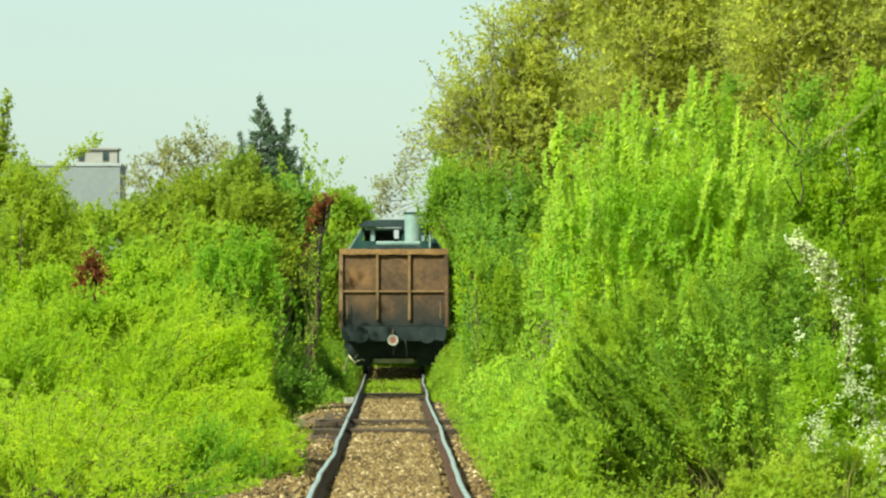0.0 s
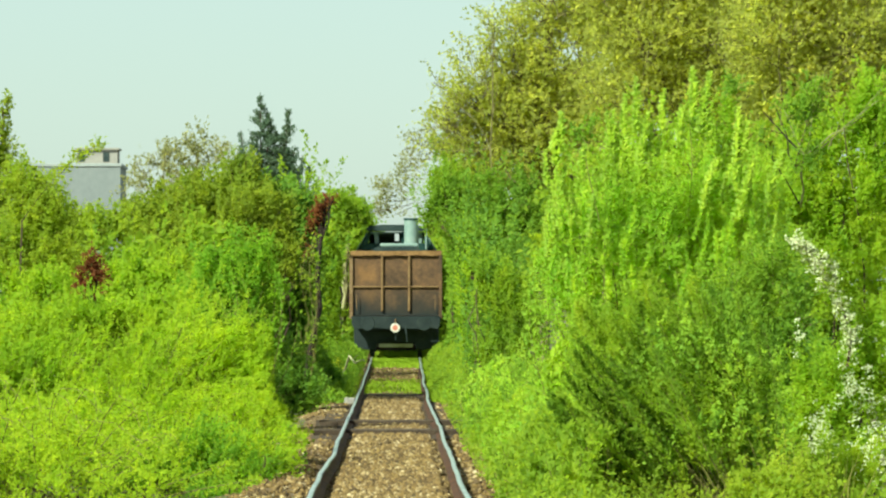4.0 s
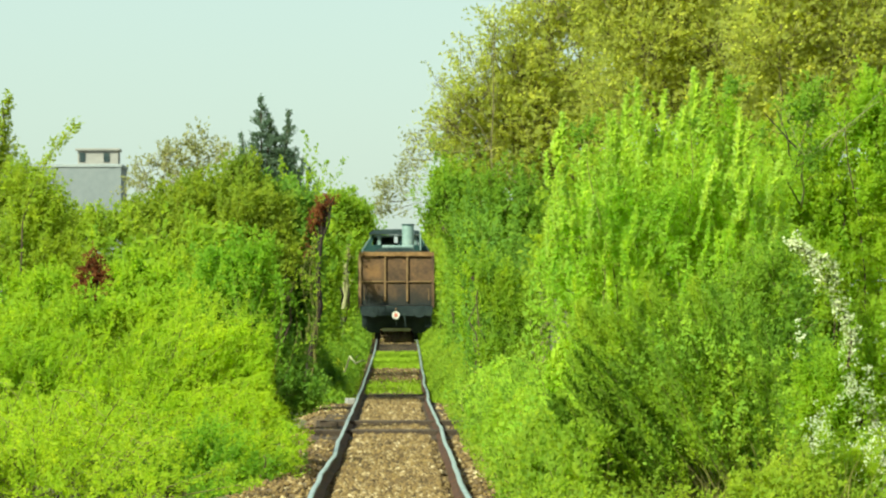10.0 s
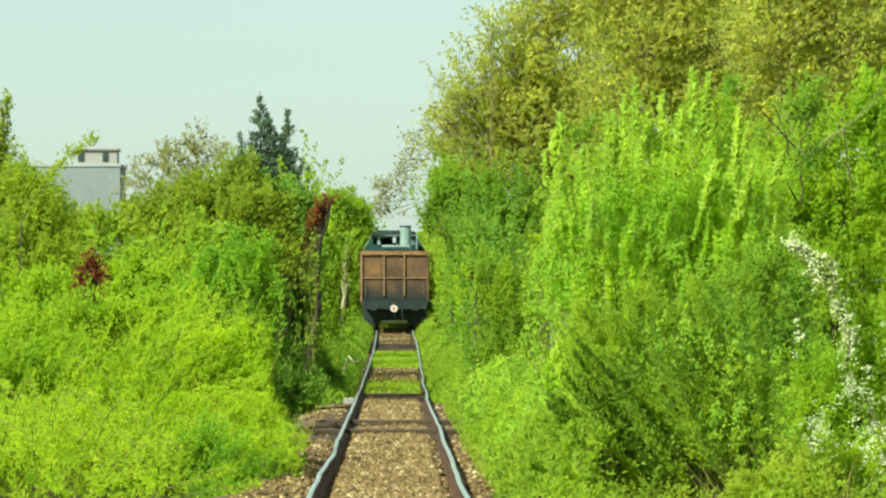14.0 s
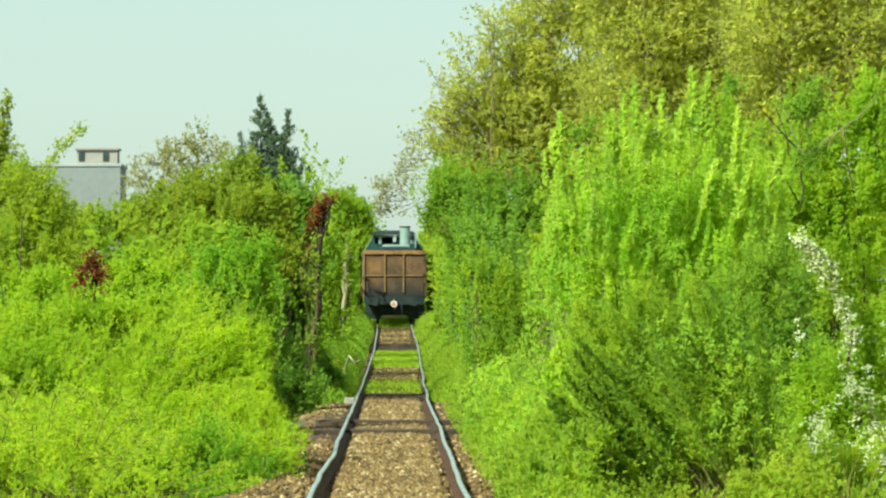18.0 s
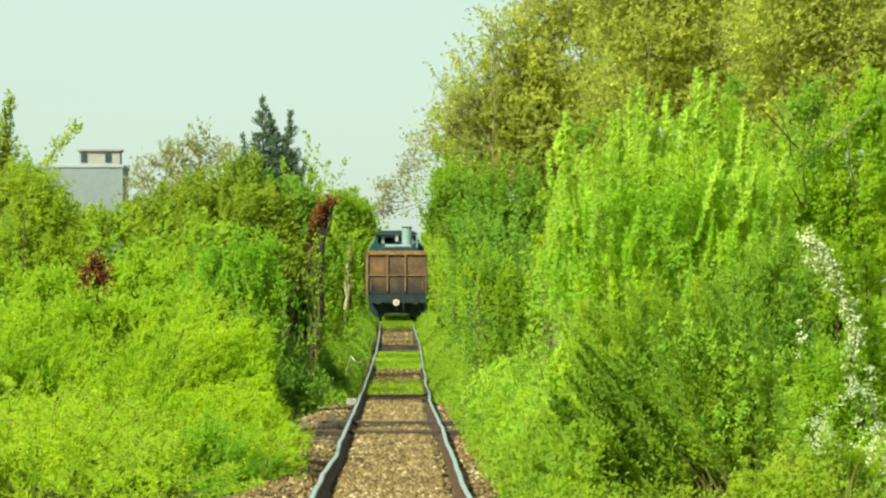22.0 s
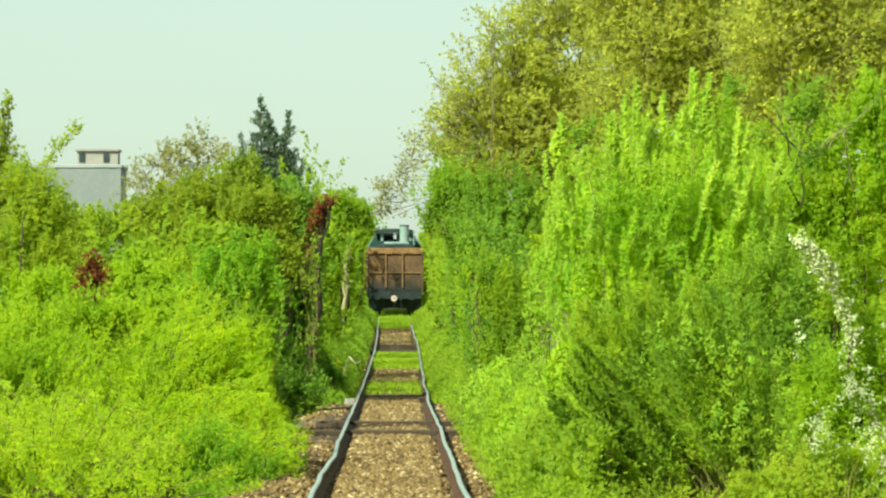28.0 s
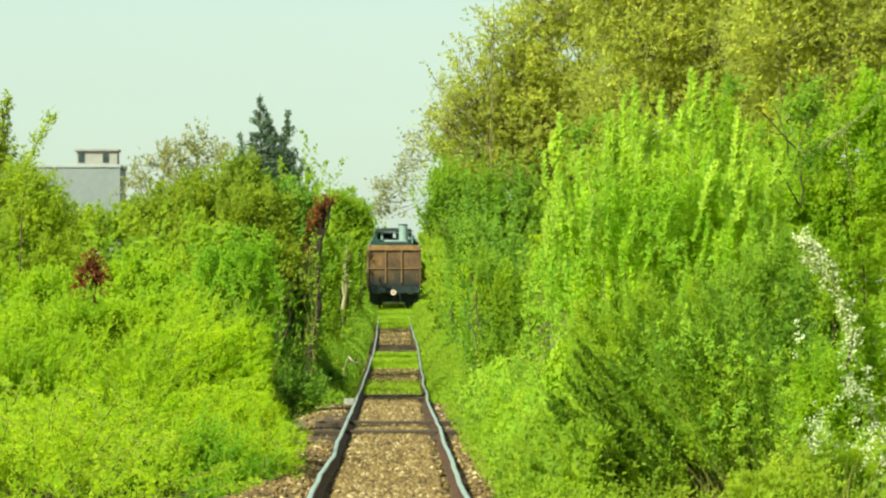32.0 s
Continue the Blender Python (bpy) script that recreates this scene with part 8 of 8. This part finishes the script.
x = np.where(rng.uniform(0, 1, n) < 0.25, -1, 1) * (0.86 + 0.4 * rng.uniform(0, 1, n))
blades("verge_grass", "grass fringe along the rails of the ramp", rng, x, y, rng.uniform(0.05, 0.26, n), GRASS, wide=0.02)
for count, near, away, low, tall, half in ((1500, 107, 119, 0.02, 0.10, 0.68), (90, 121, 130, 0.02, 0.06, 0.68), (9000, 134, 152, 0.05, 0.17, 0.72), (90, 176, 196, 0.02, 0.05, 0.7),
                                           (9000, 204, 232, 0.08, 0.26, 0.75), (11000, 226, 275, 0.10, 0.34, 1.15)):
    y = rng.uniform(near, away, count) + rng.normal(0, 0.8, count)
    x = rng.uniform(-half, half, count) + rail_x(y)
    blades("track_grass", "bright green grass growing between the rails", rng, x, y, rng.uniform(low, tall, count) + 0.05, GRASS, 0.3, 0.035)
# rank growth that fills the space left beside passing wheels and buffers
# sunny side in lighter green, shaded hedge side in darker green
for side, mat, words in ((1, LEAF_GREEN, "rank green growth trimmed by trains on the sunny side"), (-1, LEAF_DEEP, "rank growth trimmed by trains, darker green for the shade on the hedge side")):
    n = 26000
    y = 104 + 165 * rng.uniform(0, 1, n) ** 1.25
    x = rng.uniform(0.96, 1.75, n)
    top = np.interp(x, (0.96, 1.02, 1.2, 1.45, 1.75), (0.06, 0.28, 0.66, 0.95, 1.1)) * np.interp(y, (104, 110, 117, 123), (0.4, 0.75, 1.0, 0.55))
    z = rail_z(y) + verge(x) + (top - verge(x)) * rng.uniform(0, 1, n) ** 0.7
    size = np.interp(y, (104, 180, 270), (0.07, 0.11, 0.16)) * rng.uniform(0.6, 1.3, n)
    v, f = leaf_quads(np.stack((side * x + rail_x(y), y, z), -1), unit(rng.normal(0, 0.5, (n, 3)) + np.array((0, 0, 0.9))), unit(rng.normal(0, 0.5, (n, 3)) + np.array((-0.45, -0.45, 0.6))), size, size * 0.45)
    tagged(new("bank_growth", mesh_of("bank_growth", v, f, mat)), words, "weeds", kind="stuff")
n = 900
y = 46 + 8 * rng.uniform(0, 1, n)
x = 3.2 + 1.6 * rng.uniform(0, 1, n)
blades("dry_grass", "tall dry grass stalks in front of the shrubs", rng, x, y, rng.uniform(0.3, 0.9, n), DRY_GRASS, 0.2, 0.009)
n = 3500
y = 44 + 6 * rng.uniform(0, 1, n)
x = 3.4 + 2.2 * rng.uniform(0, 1, n)
weeds("tall_weeds", "green weeds in front of the shrubs", rng, x, y, 0.08, 0.4, 0.06, LEAF_GREEN)


# white blossom of the hawthorn
def blossom(rng, at, size):
    """Small open flowers: five petals round each point."""
    n = len(at)
    a = rng.uniform(0, 6.28, (n, 1)) + np.arange(5)[None] * 1.2566
    face = unit(rng.normal(0, 0.5, (n, 3)) + np.array((-0.2, -0.6, 0.6)))
    s = unit(np.cross(face, np.array((0.3, 0.2, 0.9))))
    u = np.cross(face, s)
    ways = s[:, None] * np.cos(a)[..., None] + u[:, None] * np.sin(a)[..., None] + face[:, None] * 0.3
    ways = unit(ways.reshape(-1, 3))
    size = np.repeat(size, 5)
    return leaf_quads(np.repeat(at, 5, 0), ways, np.repeat(face, 5, 0), size, size * 0.9)


def flowering_branch(root, line, seed):
    rng = np.random.default_rng(seed)
    p = np.array(line)
    t = np.linspace(0, len(p) - 1, 26)
    q = np.stack([np.interp(t, np.arange(len(p)), p[:, k]) for k in range(3)], -1)
    b = child("flowering_branch", limb_mesh("flowering_branch", [np.hstack((q, np.linspace(0.018, 0.004, 26)[:, None]))], BARK, 5), root, "arching branch covered in white blossom")
    n = 165
    c = q[rng.integers(3, 26, n)] + rng.normal(0, 0.040, (n, 3))
    at = np.repeat(c, 9, 0) + rng.normal(0, 0.026, (n * 9, 3))
    v, f = blossom(rng, at, rng.uniform(0.013, 0.023, len(at)))
    child("blossom", mesh_of("blossom", v, f, PETALS), b, "white hawthorn blossom")
    m = 700
    at = q[rng.integers(0, 26, m)] + rng.normal(0, 0.085, (m, 3))
    size = rng.uniform(0.025, 0.06, m)
    v, f = leaf_quads(at, unit(rng.normal(0, 1, (m, 3))), unit(rng.normal(0, 0.6, (m, 3)) + np.array((0, -0.3, 0.7))), size, size * 0.6)
    child("leaves", mesh_of("leaves", v, f, LEAF_GREEN), b)
    return b


hawthorn = bpy.data.objects["hawthorn"]
BRANCH_FOOT = Vector((-0.05, -0.55, 1.55))
branch = flowering_branch(hawthorn, ((0, 0, 0), (0.05, -0.02, 0.35), (-0.05, -0.05, 0.65), (-0.25, -0.08, 0.98), (-0.40, -0.1, 1.28), (-0.62, -0.12, 1.46)), 41)
branch.location = BRANCH_FOOT
twig = flowering_branch(hawthorn, ((0, 0, 0), (-0.03, 0, 0.2), (-0.09, 0, 0.36), (-0.28, 0, 0.42)), 43)
twig.location = BRANCH_FOOT + Vector((-0.17, -0.05, 0.85))
rng = np.random.default_rng(45)
heart = np.concatenate((rng.normal((-0.40, -0.75, 0.78), (0.07, 0.12, 0.14), (60, 3)), rng.normal((-0.30, -0.75, 0.36), (0.10, 0.12, 0.16), (110, 3)), rng.normal((-0.08, -0.75, 0.20), (0.13, 0.12, 0.14), (90, 3)),
                        rng.normal((0.25, -0.7, 0.62), (0.14, 0.15, 0.22), (70, 3)), rng.normal((0.02, -0.55, 1.35), (0.08, 0.1, 0.22), (40, 3)), rng.normal((-0.60, -0.3, 1.95), (0.04, 0.1, 0.13), (7, 3)), rng.normal((0.3, -0.45, 1.3), (0.16, 0.2, 0.3), (26, 3))))
at = np.repeat(heart, 8, 0) + rng.normal(0, 0.026, (len(heart) * 8, 3))
v, f = blossom(rng, at, rng.uniform(0.010, 0.017, len(at)))
child("blossom", mesh_of("blossom", v, f, PETALS), hawthorn, "scattered white hawthorn blossom")


def whip():
    """A long leafy shoot that the wind throws about."""
    rng = np.random.default_rng(47)
    thing = tagged(new("leafy_shoot"), "long arching yellow-green shoot swaying in the wind", "shoot")
    thing.location = (-6.5, 79.5, -0.45)
    child("stem", limb_mesh("stem", [bent(rng, (0, 0, 0), (0.0, 0, 3.9), 0.022, 0.014, 7, 0.04)], BARK, 5), thing)
    p = np.array(((0, 0, 0), (0.15, 0, 0.47), (0.37, 0, 0.94), (0.62, 0, 1.39), (0.94, 0, 1.72)))
    t = np.linspace(0, 4, 24)
    q = np.stack([np.interp(t, np.arange(5), p[:, k]) for k in range(3)], -1)
    tip = child("shoot_tip", limb_mesh("shoot_tip", [np.hstack((q, np.linspace(0.009, 0.003, 24)[:, None]))], BARK, 5), thing)
    m = 420
    k = rng.integers(3, 24, m)
    at = q[k] + rng.normal(0, 0.06, (m, 3))
    size = rng.uniform(0.05, 0.11, m)
    v, f = leaf_quads(at, unit(rng.normal(0, 0.7, (m, 3)) + np.array((0.3, 0, 0.5))), unit(rng.normal(0, 0.6, (m, 3)) + np.array((0, -0.4, 0.6))), size, size * 0.45)
    child("leaves", mesh_of("leaves", v, f, LEAF_HEDGE), tip)
    tip.location = (0.0, 0, 3.88)
    return tip


shoot = whip()


def wind(t):
    """Strength of the wind: lulls and a few gusts."""
    return 0.3 + 0.7 * math.exp(-((t - 7.7) / 0.9) ** 2) + 0.9 * math.exp(-((t - 20.8) / 1.8) ** 2) + 1.0 * math.exp(-((t - 25.6) / 0.9) ** 2) + 0.3 * math.sin(0.9 * t)


def motions():
    """The train draws away up the ramp; the wind rocks the branches."""
    times = [i * 0.5 for i in range(65)]

    def on_track(y, a, b):
        lo, hi = float(rail_z(y + a)), float(rail_z(y + b))
        tilt = math.atan2(hi - lo, b - a)
        near, away = float(rail_x(y + a)), float(rail_x(y + b))
        turn = math.atan2(away - near, b - a)
        return pose(near - a * math.tan(turn), y, lo - a * math.tan(tilt), math.degrees(tilt), 0, -math.degrees(turn))

    half = WAGON_LENGTH / 2
    walk(wagon, [(t, on_track(train_y(t) + half, -4.2, 4.2)) for t in times])
    walk(engine, [(t, on_track(train_y(t) + WAGON_LENGTH + 0.72, 3.4, 10.4)) for t in times])
    fine = [i * 0.1 for i in range(321)]
    for group, r in ((wagon_wheels, 0.46), (engine_wheels, 0.5)):
        for axle, y in group:
            z = axle.location.z
            walk(axle, [(t, pose(0, y, z, -math.degrees((train_y(t) - 119) / r), 0, 0)) for t in fine])
    for ob, amount, seed in SWAYING:
        rows = []
        for t in times:
            gust = wind(t)
            a = amount * (gust + 0.35 * gust * math.sin(2.1 * t + seed) + 0.25 * math.sin(3.3 * t + 1.7 * seed))
            b = amount * 0.4 * math.sin(2.7 * t + 0.6 * seed)
            rows.append((t, pose(*ob.location, b, a, 0)))
        walk(ob, rows)
    # the blossoming branch and the long shoot, degrees of swing over time
    swing = ((0, 0), (0.5, 2), (1, 0), (2, 2), (3, 1.2), (6, -0.8), (7, 1.7), (7.5, 3.5), (8, 2.7), (9, 0), (10, -1), (11.5, 1), (13, -1.5), (14, -1.5),
             (17, 1), (17.5, 2.5), (18.5, 1), (19, 4.7), (19.5, 2.5), (20, 4.7), (20.5, 3.2), (21, 6.7), (21.5, 11), (22, 4.2), (22.5, 0.5), (23, 0.5), (23.5, 2.5),
             (24, 0.2), (25, 4.2), (25.5, 8.5), (26.2, 4), (27.5, 2), (28, 1.6), (29, 1), (30, 0), (31, 2), (32, 3.5))
    walk(branch, [(t, pose(*BRANCH_FOOT, 0, a, 0)) for t, a in swing])
    throw = ((0, 14), (0.5, 18), (1, 26), (1.5, 8), (2, 6), (2.5, 8), (3, 3), (3.5, 8), (5.5, 34), (6, 25), (6.5, 5), (7, 1), (7.5, -6), (8, -8), (8.5, -7), (9, 2), (9.5, -2), (10, 0), (11, 9), (12, -5), (13, 4), (14, 12),
             (17, 14), (18, 4), (19, 5), (19.5, 2), (20, 1), (20.5, 4), (21, 11), (21.5, -2), (22, 0), (22.5, 7), (23, 25), (23.5, 0), (24, -1), (24.5, -1), (25, 23), (25.5, 18), (27.5, -8), (28, 1), (29, 25), (30, 36), (31, -13), (32, -13))
    walk(shoot, [(t, pose(*shoot.location, 0, a, 0)) for t, a in throw])


motions()
